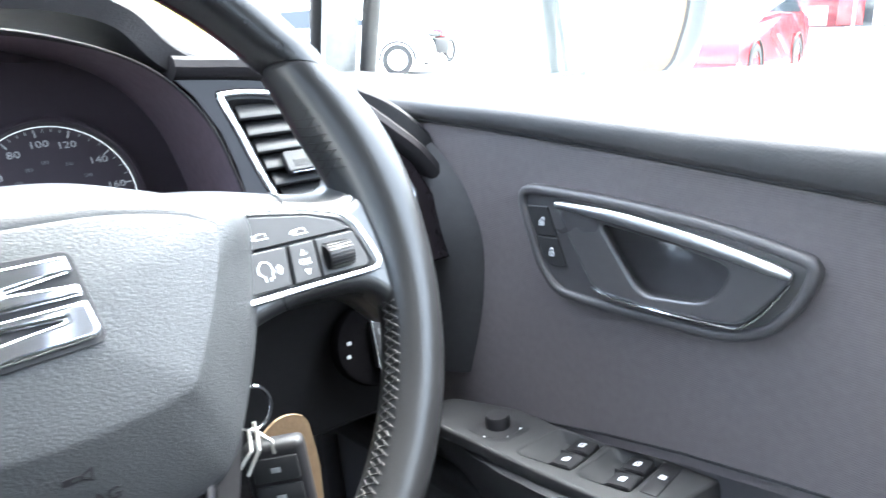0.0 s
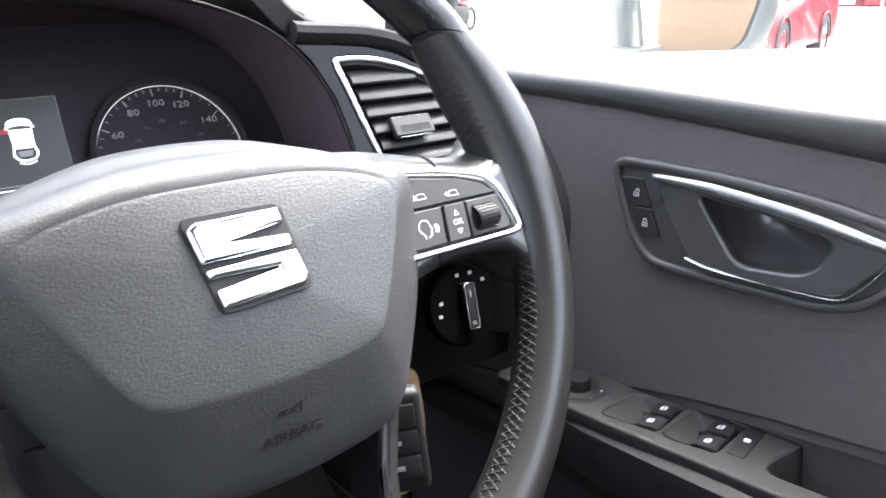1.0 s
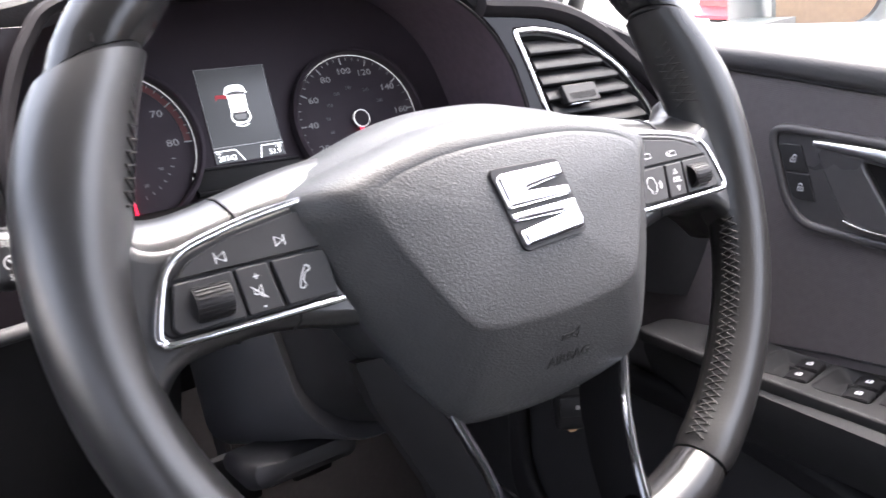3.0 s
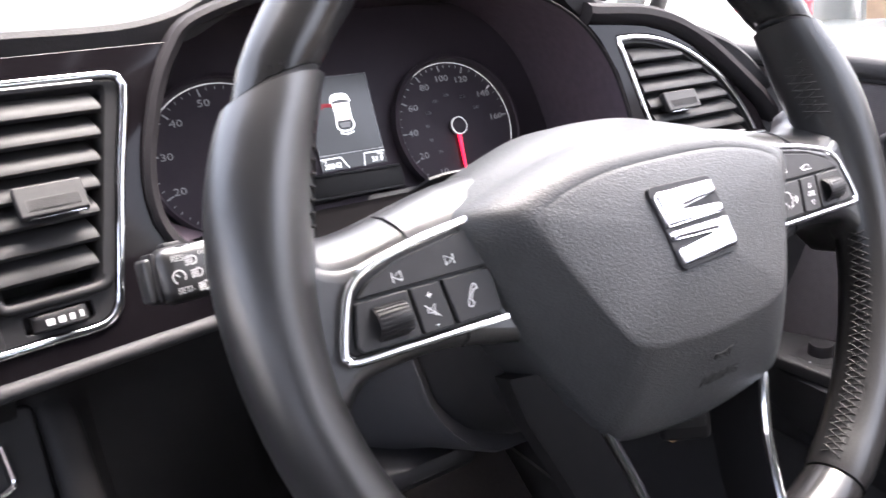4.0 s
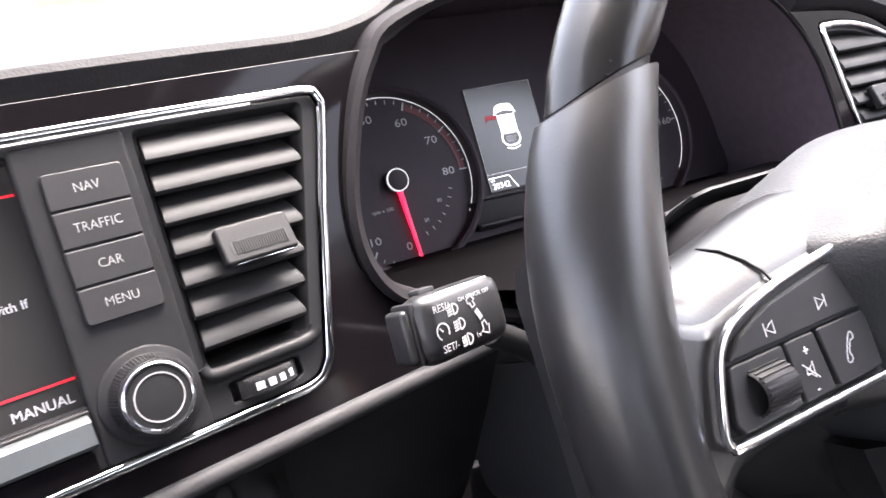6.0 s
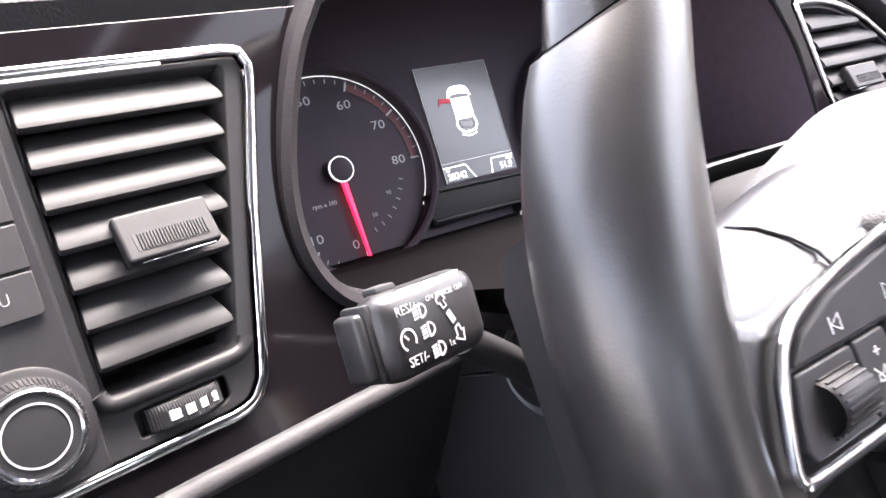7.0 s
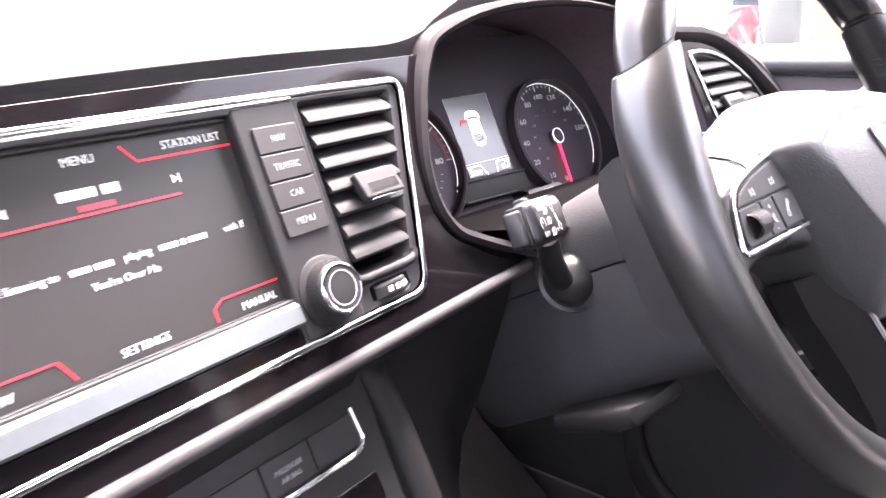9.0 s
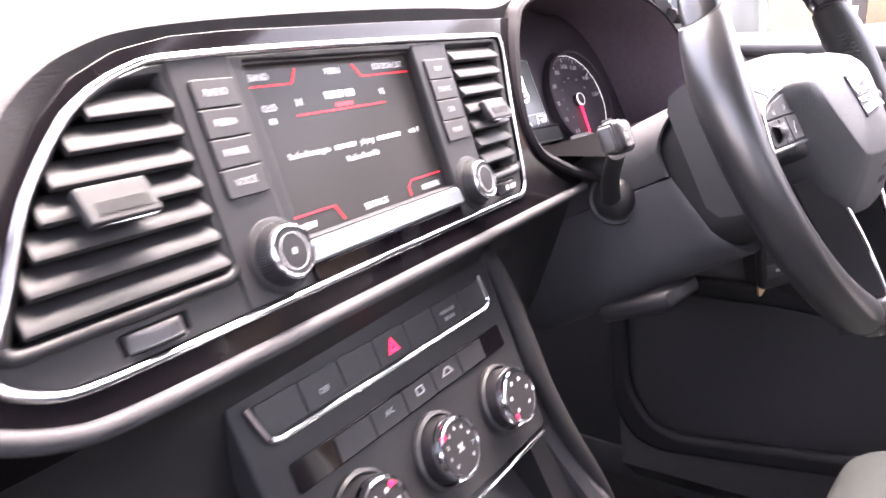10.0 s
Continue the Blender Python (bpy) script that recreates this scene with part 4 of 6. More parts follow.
# ---- centre stack below the strip ----
def climate():
    ob = thing("climate_panel", ST, "dark climate panel with three chrome-ringed knobs and hazard switch", "climate control")
    plate("panel", [rounded([(-0.122, 0.030), (-0.118, -0.105), (0.116, -0.105), (0.120, 0.030)], 0.006)], -0.02, -0.001, PANEL, ob, "satin charcoal panel", bevel=0.002)
    part("chrome_trim", tube([(u, v, 0.0005) for u, v in rounded([(-0.1125, 0.0125), (-0.1060, -0.0085), (0.0960, -0.0085), (0.1040, -0.0055), (0.1025, 0.0145)], [0, 0.006, 0.006, 0.006, 0], closed=False)], disc(0.0018, 8)), CHROME, ob, "chrome line under the switches")
    n = 7
    u0, u1 = -0.1085, 0.1015
    step = (u1 - u0) / n
    for k in range(n):
        b = plate("switch", [rounded(rect(u0 + k * step + 0.0004, -0.0055, u0 + (k + 1) * step - 0.0004, 0.0118), 0.001)], -0.002, 0.0005, RUBBERKEY, ob, bevel=0.0005)
        uc = u0 + (k + 0.5) * step
        if k == 3:
            o = [(uc - 0.0048, -0.001), (uc + 0.0048, -0.001), (uc, 0.0075)]
            plate("hazard_triangle", [o, [(uc + (x - uc) * 0.45, 0.0019 + (y - 0.0019) * 0.45) for x, y in o]], 0.0005, 0.0012, RED, b, "red hazard triangle")
        elif k == 5:
            lettering("PASSENGER", uc, 0.0042, 0.0007, 0.0036, DIMINK, b, squash=0.9)
            lettering("AIR BAG", uc, -0.0004, 0.0007, 0.0036, DIMINK, b, squash=0.9)
        elif k == 1:
            lettering("OFF", uc, 0.001, 0.0007, 0.0045, DIMINK, b)
    plate("recess", [rounded(rect(-0.1015, -0.0382, 0.1045, -0.0222), 0.003)], -0.003, 0.0, PIANO, ob, "gloss black button strip", bevel=0.0005)
    for k in range(5):
        a = -0.0705 + k * 0.0297
        b = plate("climate_button", [rounded(rect(a, -0.0372, a + 0.0285, -0.0235), 0.001)], -0.001, 0.0012, RUBBERKEY, ob, bevel=0.0005)
        if k == 2:
            plate("window_icon", [rounded(rect(a + 0.0105, -0.0315, a + 0.0180, -0.0265), 0.001), rounded(rect(a + 0.0115, -0.0306, a + 0.0170, -0.0274), 0.0008)], 0.0012, 0.0015, DIMINK, b)
        elif k == 3:
            plate("air_icon", [[(a + 0.008, -0.031), (a + 0.012, -0.0265), (a + 0.017, -0.0265), (a + 0.021, -0.031)], [(a + 0.0105, -0.0303), (a + 0.0128, -0.0275), (a + 0.0163, -0.0275), (a + 0.0185, -0.0303)]], 0.0012, 0.0015, DIMINK, b)
        elif k == 1:
            lettering("A/C", a + 0.0142, -0.0290, 0.0014, 0.0042, DIMINK, b)
    for i, uc in enumerate((-0.0690, 0.0018, 0.0762)):
        vc = -0.0672
        part("knob_collar", lathe([(0.0235, -0.001), (0.0235, 0.002), (0.0215, 0.0035), (0.0205, 0.002)], 48, pose(uc, vc, 0)), HARD, ob)
        k = part("temperature_knob" if i == 0 else ("fan_knob" if i == 1 else "air_knob"), lathe([(0.0200, -0.001), (0.0194, 0.010), (0.0182, 0.0145), (0.0165, 0.0160), (0.0, 0.0160)], 56, pose(uc, vc, 0)), BLACK, ob, "black rotary knob with chrome ring")
        part("chrome_ring", lathe([(0.0194, 0.0105), (0.0195, 0.0130), (0.0182, 0.0163), (0.0168, 0.0168), (0.0160, 0.0162)], 56, pose(uc, vc, 0)), CHROME, k)
        for q in range(9 if i == 1 else 6):
            a = radians(225 - q * (270 / (8 if i == 1 else 5)))
            if i == 1:
                lettering(str(q), uc + 0.0118 * math.cos(a), vc + 0.0118 * math.sin(a), 0.0162, 0.0036, DIMINK, k)
            else:
                part("print", boxed(uc + 0.0108 * math.cos(a) - 0.0013, vc + 0.0108 * math.sin(a) - 0.0011, 0.0159, uc + 0.0108 * math.cos(a) + 0.0013, vc + 0.0108 * math.sin(a) + 0.0011, 0.0162, bevel=0.0001), DIMINK, k)
        if i == 1:
            for q in range(4):
                a = radians(45 + 90 * q)
                part("fan_blade", boxed(-0.0008, 0.0004, 0.0159, 0.0008, 0.0030, 0.0162, bevel=0.0001), DIMINK, k).matrix_local = pose(uc, vc, 0) @ Matrix.Rotation(a, 4, "Z")
        part("red_mark", boxed(uc + (-0.014 if i else 0.008), vc + (0.0095 if i < 2 else -0.012), 0.0159, uc + (-0.010 if i else 0.013), vc + (0.0125 if i < 2 else -0.009), 0.0163), RED, k)
    part("lower_line", tube([(0.0, -0.1085, 0.0), (0.1085, -0.1075, 0.0)], disc(0.0013, 8)), CHROME, ob)
    return ob


climate()


# ---- instrument cluster ----
def cluster():
    ob = thing("instrument_cluster", CL, "instrument cluster with rev counter, speedometer and a lit colour display", "instrument cluster")
    plate("dial_plate", [rounded(rect(-0.165, -0.062, 0.185, 0.100), 0.02)], -0.006, -0.0035, HAZEFACE, ob, "black dial plate")
    dials = (("tachometer", -0.0928, 0.0016, [(str(10 * k), -87 - 34.3 * k) for k in range(9)], 4), ("speedometer", 0.0915, -0.0018, [("0", 267), ("10", 238), ("20", 208), ("40", 180), ("60", 151), ("80", 121), ("100", 95), ("120", 69), ("140", 36), ("160", 5)], 2))
    for name, cx, cy, marks, sub in dials:
        d = part(name, lathe([(0.0575, -0.0035), (0.0575, 0.006), (0.0550, 0.0072), (0.0535, 0.006), (0.0535, -0.002), (0.0, -0.002)], 72, pose(cx, cy, 0)), HAZEFACE, ob, "round black dial")
        a0, a1 = math.radians(marks[0][1]), math.radians(marks[-1][1] if marks[-1][1] < marks[0][1] else marks[-1][1] - 360)
        arc = [(cx + 0.0525 * math.cos(a), cy + 0.0525 * math.sin(a), -0.0012) for a in np.linspace(a0 + (0.10 if name == "tachometer" else -0.7), a1 + (-0.55 if name == "tachometer" else -0.75), 90)]
        part("bright_ring", tube(arc, disc(0.00024, 6), up=(0, 0, 1)), RINGINK, d, "thin white lit ring")
        bm = bmesh.new()
        ang = [m[1] for m in marks]
        for i in range(len(ang)):
            steps = [(ang[i], 0.0052, 0.00045)]
            if i + 1 < len(ang):
                nsub = 5 if name == "tachometer" else 4
                steps += [(ang[i] + (ang[i + 1] - ang[i]) * q / nsub, 0.0022, 0.00022) for q in range(1, nsub)]
            for deg, ln, wd in steps:
                b2 = boxed(0.0508 - ln, -wd, -0.002, 0.0508, wd, -0.0015)
                bmesh.ops.transform(b2, matrix=pose(cx, cy, 0, 0, 0, deg), verts=b2.verts)
                me = bpy.data.meshes.new("tick")
                b2.to_mesh(me)
                b2.free()
                bm.from_mesh(me)
        part("scale", bm, DIALINK, d, smooth=False)
        for t, deg in marks:
            a = radians(deg)
            rr = 0.0400
            if name == "tachometer":
                a -= {"0": 0.11, "10": 0.07}.get(t, 0.0)
                rr = 0.0405 if int(t) < 60 else 0.0375
            elif t == "0":
                a -= 0.05
            lettering(t, cx + rr * math.cos(a), cy + rr * math.sin(a), -0.0016, 0.0070, DIALINK, d, squash=1.28)
        if name == "tachometer":
            band = [(cx + r * math.cos(a), cy + r * math.sin(a)) for r, seq in ((0.0500, np.linspace(radians(66), radians(-1), 20)), (0.0458, np.linspace(radians(-1), radians(66), 20))) for a in seq]
            plate("red_band", [band], -0.0020, -0.0016, DIMRED, d)
            lettering("rpm x 100", cx - 0.013, cy - 0.016, -0.0016, 0.0034, DIALINK, d)
            for k, deg in enumerate(np.linspace(-72, -18, 7)):
                b2 = boxed(0.036, -0.0002, -0.002, 0.0385, 0.0002, -0.0015)
                bmesh.ops.transform(b2, matrix=pose(cx, cy, 0, 0, 0, deg), verts=b2.verts)
                part("gauge_tick", b2, DIALINK, d, smooth=False)
            lettering("90", cx + 0.0255, cy - 0.0175, -0.0016, 0.0034, DIALINK, d)
            lettering("50", cx + 0.0135, cy - 0.0275, -0.0016, 0.0034, DIALINK, d)
        else:
            for t, deg in (("30", 222), ("60", 196), ("90", 172), ("120", 148), ("150", 122), ("180", 96), ("210", 62), ("240", 30)):
                a = radians(deg)
                lettering(t, cx + 0.0265 * math.cos(a), cy + 0.0265 * math.sin(a), -0.0016, 0.0036, mat_dim, d)
        ndl = radians(marks[0][1])
        bm = bmesh.new()
        vs = [(-0.004, -0.0013), (0.0, -0.0020), (0.0490, -0.0009), (0.0490, 0.0009), (0.0, 0.0020), (-0.004, 0.0013)]
        lo = [bm.verts.new((x, y, 0.0006)) for x, y in vs]
        hi = [bm.verts.new((x, y * 0.5, 0.0018)) for x, y in vs]
        bm.faces.new(hi)
        for k in range(6):
            bm.faces.new((lo[k], lo[(k + 1) % 6], hi[(k + 1) % 6], hi[k]))
        bmesh.ops.transform(bm, matrix=pose(cx, cy, 0, 0, 0, marks[0][1]), verts=bm.verts)
        part("needle", bm, RED, d, "glowing red needle", smooth=False)
        hub = part("hub", lathe([(0.0070, -0.002), (0.0070, 0.0030), (0.0060, 0.0036), (0.0, 0.0038)], 32, pose(cx, cy, 0)), HAZEFACE, d)
        part("hub_ring", lathe([(0.0071, 0.0024), (0.0071, 0.0034), (0.0066, 0.0038), (0.0064, 0.0034)], 40, pose(cx, cy, 0)), RINGINK, hub)
    # display between the dials
    U0, U1, V0, V1 = -0.0287, 0.0232, -0.0192, 0.0500
    disp = plate("display", [rect(U0, V0, U1, V1)], -0.0035, -0.0022, LCD, ob, "lit grey display with a car outline")
    edge = [(U0, V0), (U0, V1), (U1, V1), (U1, V0)]
    part("display_edge", tube([(u, v, -0.0021) for u, v in edge], [(-0.00015, 0), (0.00015, 0), (0.00015, 0.0002), (-0.00015, 0.0002)], up=(0, 0, 1)), DIALINK, disp, smooth=False)
    cx, cy = -0.0026, 0.0215
    # the open car, seen from behind and above: pale roof, tinted rear glass, body outline and bumper lines
    roof = smooth_line([(-0.0072, 0.0098), (-0.0074, 0.0122), (-0.0052, 0.0146), (0.0, 0.0154), (0.0052, 0.0146), (0.0074, 0.0122), (0.0072, 0.0098), (0.0, 0.0108)], 4, closed=True)
    plate("roof_icon", [[(cx + x, cy + y) for x, y in roof]], -0.0022, -0.0018, WHITE, disp)
    side = [(-0.0062, 0.0080), (-0.0060, -0.0035), (-0.0070, -0.0085), (-0.0050, -0.0120), (0.0, -0.0132), (0.0050, -0.0120), (0.0070, -0.0085), (0.0060, -0.0035), (0.0062, 0.0080)]
    part("car_icon", tube([(cx + x, cy + y, -0.0019) for x, y in smooth_line(side, 4)], [(-0.00055, 0), (0.00055, 0), (0.00055, 0.0002), (-0.00055, 0.0002)], up=(0, 0, 1)), WHITE, disp, "white car outline", smooth=False)
    plate("rear_glass_icon", [rounded([(cx - 0.0052, cy + 0.0080), (cx - 0.0050, cy - 0.0050), (cx + 0.0050, cy - 0.0050), (cx + 0.0052, cy + 0.0080)], 0.0012)], -0.0022, -0.0019, PINK, disp)
    plate("boot_icon", [rounded([(cx - 0.0046, cy - 0.0066), (cx - 0.0036, cy - 0.0104), (cx + 0.0036, cy - 0.0104), (cx + 0.0046, cy - 0.0066)], 0.0012)], -0.0022, -0.0019, DIALINK, disp)
    part("bumper_icon", tube([(cx + x, cy + y, -0.0019) for x, y in smooth_line([(-0.0052, -0.0142), (0.0, -0.0156), (0.0052, -0.0142)], 4)], [(-0.0004, 0), (0.0004, 0), (0.0004, 0.0002), (-0.0004, 0.0002)], up=(0, 0, 1)), WHITE, disp, smooth=False)
    for s in (-1, 1):
        part("mirror_icon", boxed(cx + s * 0.0078 - 0.0008, cy + 0.0086, -0.0021, cx + s * 0.0078 + 0.0008, cy + 0.0096, -0.0018), WHITE, disp)
    plate("open_door_icon", [[(cx - 0.0070, cy + 0.0085), (cx - 0.0150, cy + 0.0088), (cx - 0.0160, cy + 0.0040), (cx - 0.0140, cy + 0.0062), (cx - 0.0070, cy + 0.0056)]], -0.0021, -0.0017, DOORRED, disp, "red open door mark")
    rule = [(-0.0003, 0), (0.0003, 0), (0.0003, 0.0002), (-0.0003, 0.0002)]
    part("display_line", tube([(U0, -0.0077, -0.0020), (U1, -0.0080, -0.0020)], [(-0.00012, 0), (0.00012, 0), (0.00012, 0.0002), (-0.00012, 0.0002)], up=(0, 0, 1)), SCREENINK, disp, smooth=False)
    for pts in ([(U0, -0.0103), (-0.0128, -0.0103), (-0.0075, V0)], [(0.0048, V0), (0.0066, -0.0103), (U1, -0.0103)]):
        part("display_rule", tube([(u, v, -0.0020) for u, v in pts], rule, up=(0, 0, 1)), WHITE, disp, smooth=False)
    lettering("20342", -0.0200, -0.0160, -0.0020, 0.0056, WHITE, disp, squash=0.98)
    lettering("mi", -0.0258, -0.0118, -0.0020, 0.0030, WHITE, disp)
    lettering("51.9", 0.0164, -0.0160, -0.0020, 0.0056, WHITE, disp, squash=0.98)
    lettering("mpg", 0.0196, -0.0118, -0.0020, 0.0028, WHITE, disp)
    # shelf under the dials with the trip reset key
    rows = [[(u, -0.046, 0.0), (u, -0.050, 0.012), (u, -0.049, 0.045), (u, -0.056, 0.085), (u, -0.085, 0.115)] for u in (-0.06, 0.0, 0.06, 0.17)]
    rows.insert(0, [(-0.146, -0.046, 0.0), (-0.146, -0.050, 0.010), (-0.144, -0.049, 0.030), (-0.142, -0.052, 0.060), (-0.138, -0.064, 0.094)])
    part("shelf", loft(rows, closed=False), SILL, ob, "black sill under the dials")
    part("window_bar", boxed(-0.048, -0.041, -0.003, 0.032, -0.0225, 0.0030, bevel=0.001), DASHLOW, ob, "flat black panel below the display")
    for va, vb in ((-0.0222, -0.0242), (-0.0388, -0.0403)):
        part("sill_ridge", tube([(-0.0470 if va < -0.03 else -0.0395, va, 0.0036), (0.0305, vb, 0.0036)], disc(0.0011, 10)), PANEL, ob)
    o = rounded([(-0.0255, -0.0052), (0.0255, -0.0052), (0.0195, 0.0052), (-0.0195, 0.0052)], 0.0035)
    key = plate("reset_key", [o], -0.001, 0.0016, BLACK, ob, "slim black trip reset key", bevel=0.0006)
    key.matrix_local = CL.inverted() @ plane_pose((-0.0108, 0.2115, 0.9294), 0, 40)
    lettering("0.0/SET", 0, 0, 0.0017, 0.0050, DIALINK, key, squash=1.2)
    rim = chrome_ring("key_edge", [(x * 1.06, y * 1.15) for x, y in o], 0.0007, 0.0012, ob, SATIN)
    rim.matrix_local = key.matrix_local
    return ob


mat_dim = mat("dim_dial_print", (0.13, 0.13, 0.14), 0.5, vary=0.0)
cluster()


# ---- steering wheel ----
def rim_point(deg, R=0.172):
    """Centre line of the rim, slightly flattened at the bottom."""
    a = radians(deg)
    x, y = R * math.cos(a), R * math.sin(a)
    flat = -0.166
    if y < flat + 0.02:
        d = (flat + 0.02) - y
        y = (flat + 0.02) - 0.02 * math.tanh(d / 0.02)
    return x, y


def rim_surface(deg, b, ra, rb, rest=0.0):
    """A point on the rim's leather: deg round the wheel, b round the section, rest: how far the thumb rest stands out."""
    x, y = rim_point(deg)
    x1, y1 = rim_point(deg + 1)
    t = Vector((x1 - x, y1 - y, 0)).normalized()
    out = Vector((t.y, -t.x, 0))
    r = rest * max(0.0, math.cos(b - 3.8))
    return Vector((x, y, 0)) + out * (ra * math.cos(b) - r * 0.85) + Vector((0, 0, rb * math.sin(b) - r * 0.5))


def rim_section(parent, name, a0, a1, material, label, grow=None, skew0=0.0, skew1=0.0):
    """A stretch of the rim from a0 to a1 degrees; skew leans its cut ends."""
    n = max(int(abs(a1 - a0) / 3), 4)
    rings = []
    for i in range(n + 1):
        deg = a0 + (a1 - a0) * i / n
        sk = skew0 * max(0.0, 1 - abs(deg - a0) / 14) + skew1 * max(0.0, 1 - abs(deg - a1) / 14)
        ra, rb = grow(deg) if grow else (0.0147, 0.0155)
        k = 0.93 if min(i, n - i) == 0 else 1.0
        ring = []
        for q in range(20):
            b = 2 * math.pi * q / 20
            ring.append(rim_surface(deg + sk * math.cos(b), b, ra * k, rb * k, 0.0040 * swell(deg) if grow is side_grow else 0.0))
        rings.append(ring)
    return part(name, loft(rings, True, True), material, parent, label)


def swell(deg):
    """How far the thumb rest stands out behind the rim: full above the side spokes, none at the leather joint."""
    d = deg if abs(deg) < 90 else 180 - (deg % 360)
    return max(0.0, min(1.0, (30 - d) / 9.0)) * max(0.0, min(1.0, (d + 12) / 14.0))


def side_grow(deg):
    """The rim swells where the thumbs rest, above and at the side spokes."""
    d = deg if abs(deg) < 90 else 180 - (deg % 360)
    k = math.exp(-((d - 14) / 15.0) ** 2)
    lip = 0.0008 * math.exp(-((d - 30) / 1.2) ** 2)
    return 0.0150 + 0.0030 * k + lip, 0.0160 + 0.0025 * k + lip


def stitches(parent, a0, a1, count):
    """Slanting cross stitches along the seam on the inner side of a grip."""
    bm = bmesh.new()
    for i in range(count):
        deg = a0 + (a1 - a0) * (i + 0.5) / count
        ra, rb = side_grow(deg)
        rest = 0.0040 * swell(deg)
        for s in (-1, 1):
            pts = []
            for t in (0, 0.25, 0.5, 0.75, 1):
                b = math.pi + 0.05 - (0.62 if s < 0 else 0.55) * t
                pts.append(rim_surface(deg + (t - 0.5) * (2.2 if s < 0 else 1.3) * s, b, ra + 0.0002, rb + 0.0002, rest))
            t2 = tube(pts, disc(0.00050, 5))
            me = bpy.data.meshes.new("stitch")
            t2.to_mesh(me)
            t2.free()
            bm.from_mesh(me)
    return part("stitching", bm, THREAD, parent, "grey cross stitching")


def boss_rings():
    """The airbag cover: rings from its back edge over the side facets to the raised front."""
    outl = [(0.0, 0.0460), (0.030, 0.0445), (0.058, 0.0385), (0.082, 0.0300), (0.0960, 0.0215), (0.0955, 0.005), (0.0850, -0.028), (0.0685, -0.0610), (0.0590, -0.0750), (0.0450, -0.0825), (0.0, -0.0865)]
    outl += [(-0.0440, -0.0825), (-0.0555, -0.0750), (-0.0640, -0.0610), (-0.0805, -0.028), (-0.0945, 0.005), (-0.0990, 0.0235), (-0.084, 0.0315), (-0.058, 0.0385), (-0.030, 0.0445)]
    outl = smooth_line(outl, 5, closed=True)
    ih = [(0.0, 0.0285), (0.030, 0.0278), (0.052, 0.0245), (0.066, 0.0200), (0.0725, 0.0145), (0.0695, 0.0010), (0.0580, -0.0225), (0.0475, -0.0400), (0.0400, -0.0445), (0.028, -0.0468), (0.0, -0.0485)]
    inn = smooth_line(ih + [(-x, y) for x, y in ih[-2:0:-1]], 5, closed=True)
    def mix(t, w0, w1, lift=0.0):
        return [(a[0] * (1 - t) + b[0] * t, a[1] * (1 - t) + b[1] * t, w0 * (1 - t) + w1 * t + lift) for a, b in zip(outl, inn)]
    def wout(p):
        return 0.0045 + 0.0040 * max(0.0, min(1.0, (0.030 - p[1]) / 0.11))
    def win(p):
        return 0.0265 + 0.0045 * max(0.0, min(1.0, (0.02 - p[1]) / 0.06))
    rings = [[(x * 0.97, y * (1.30 if y > 0 else 0.97), -0.034) for x, y in outl], [(x * 0.99, y * (1.25 if y > 0 else 0.985), -0.018) for x, y in outl], [(x, y * (1.10 if y > 0 else 1.0), wout((x, y)) - 0.007) for x, y in outl], [(x * 0.997, y * 0.997, wout((x, y)) - 0.0015) for x, y in outl]]
    for t in (0.06, 0.3, 0.6, 0.9, 0.985, 1.0):
        rings.append([(a[0] * (1 - t) + b[0] * t, a[1] * (1 - t) + b[1] * t, wout(a) * (1 - t) + win(b) * t + 0.0060 * math.sin(math.pi * t) * max(0.0, min(1.0, (a[1] - 0.0) / 0.03)) + 0.0014 * math.sin(math.pi * t)) for a, b in zip(outl, inn)])
    for t, lift in ((0.985, 0.0003), (0.94, 0.0007), (0.75, 0.0017), (0.5, 0.0027), (0.25, 0.0033), (0.03, 0.0035)):
        rings.append([(x * t, (y + 0.004) * t - 0.004, (win((x, y))) * t + 0.0292 * (1 - t) + lift) for x, y in inn])
    return rings


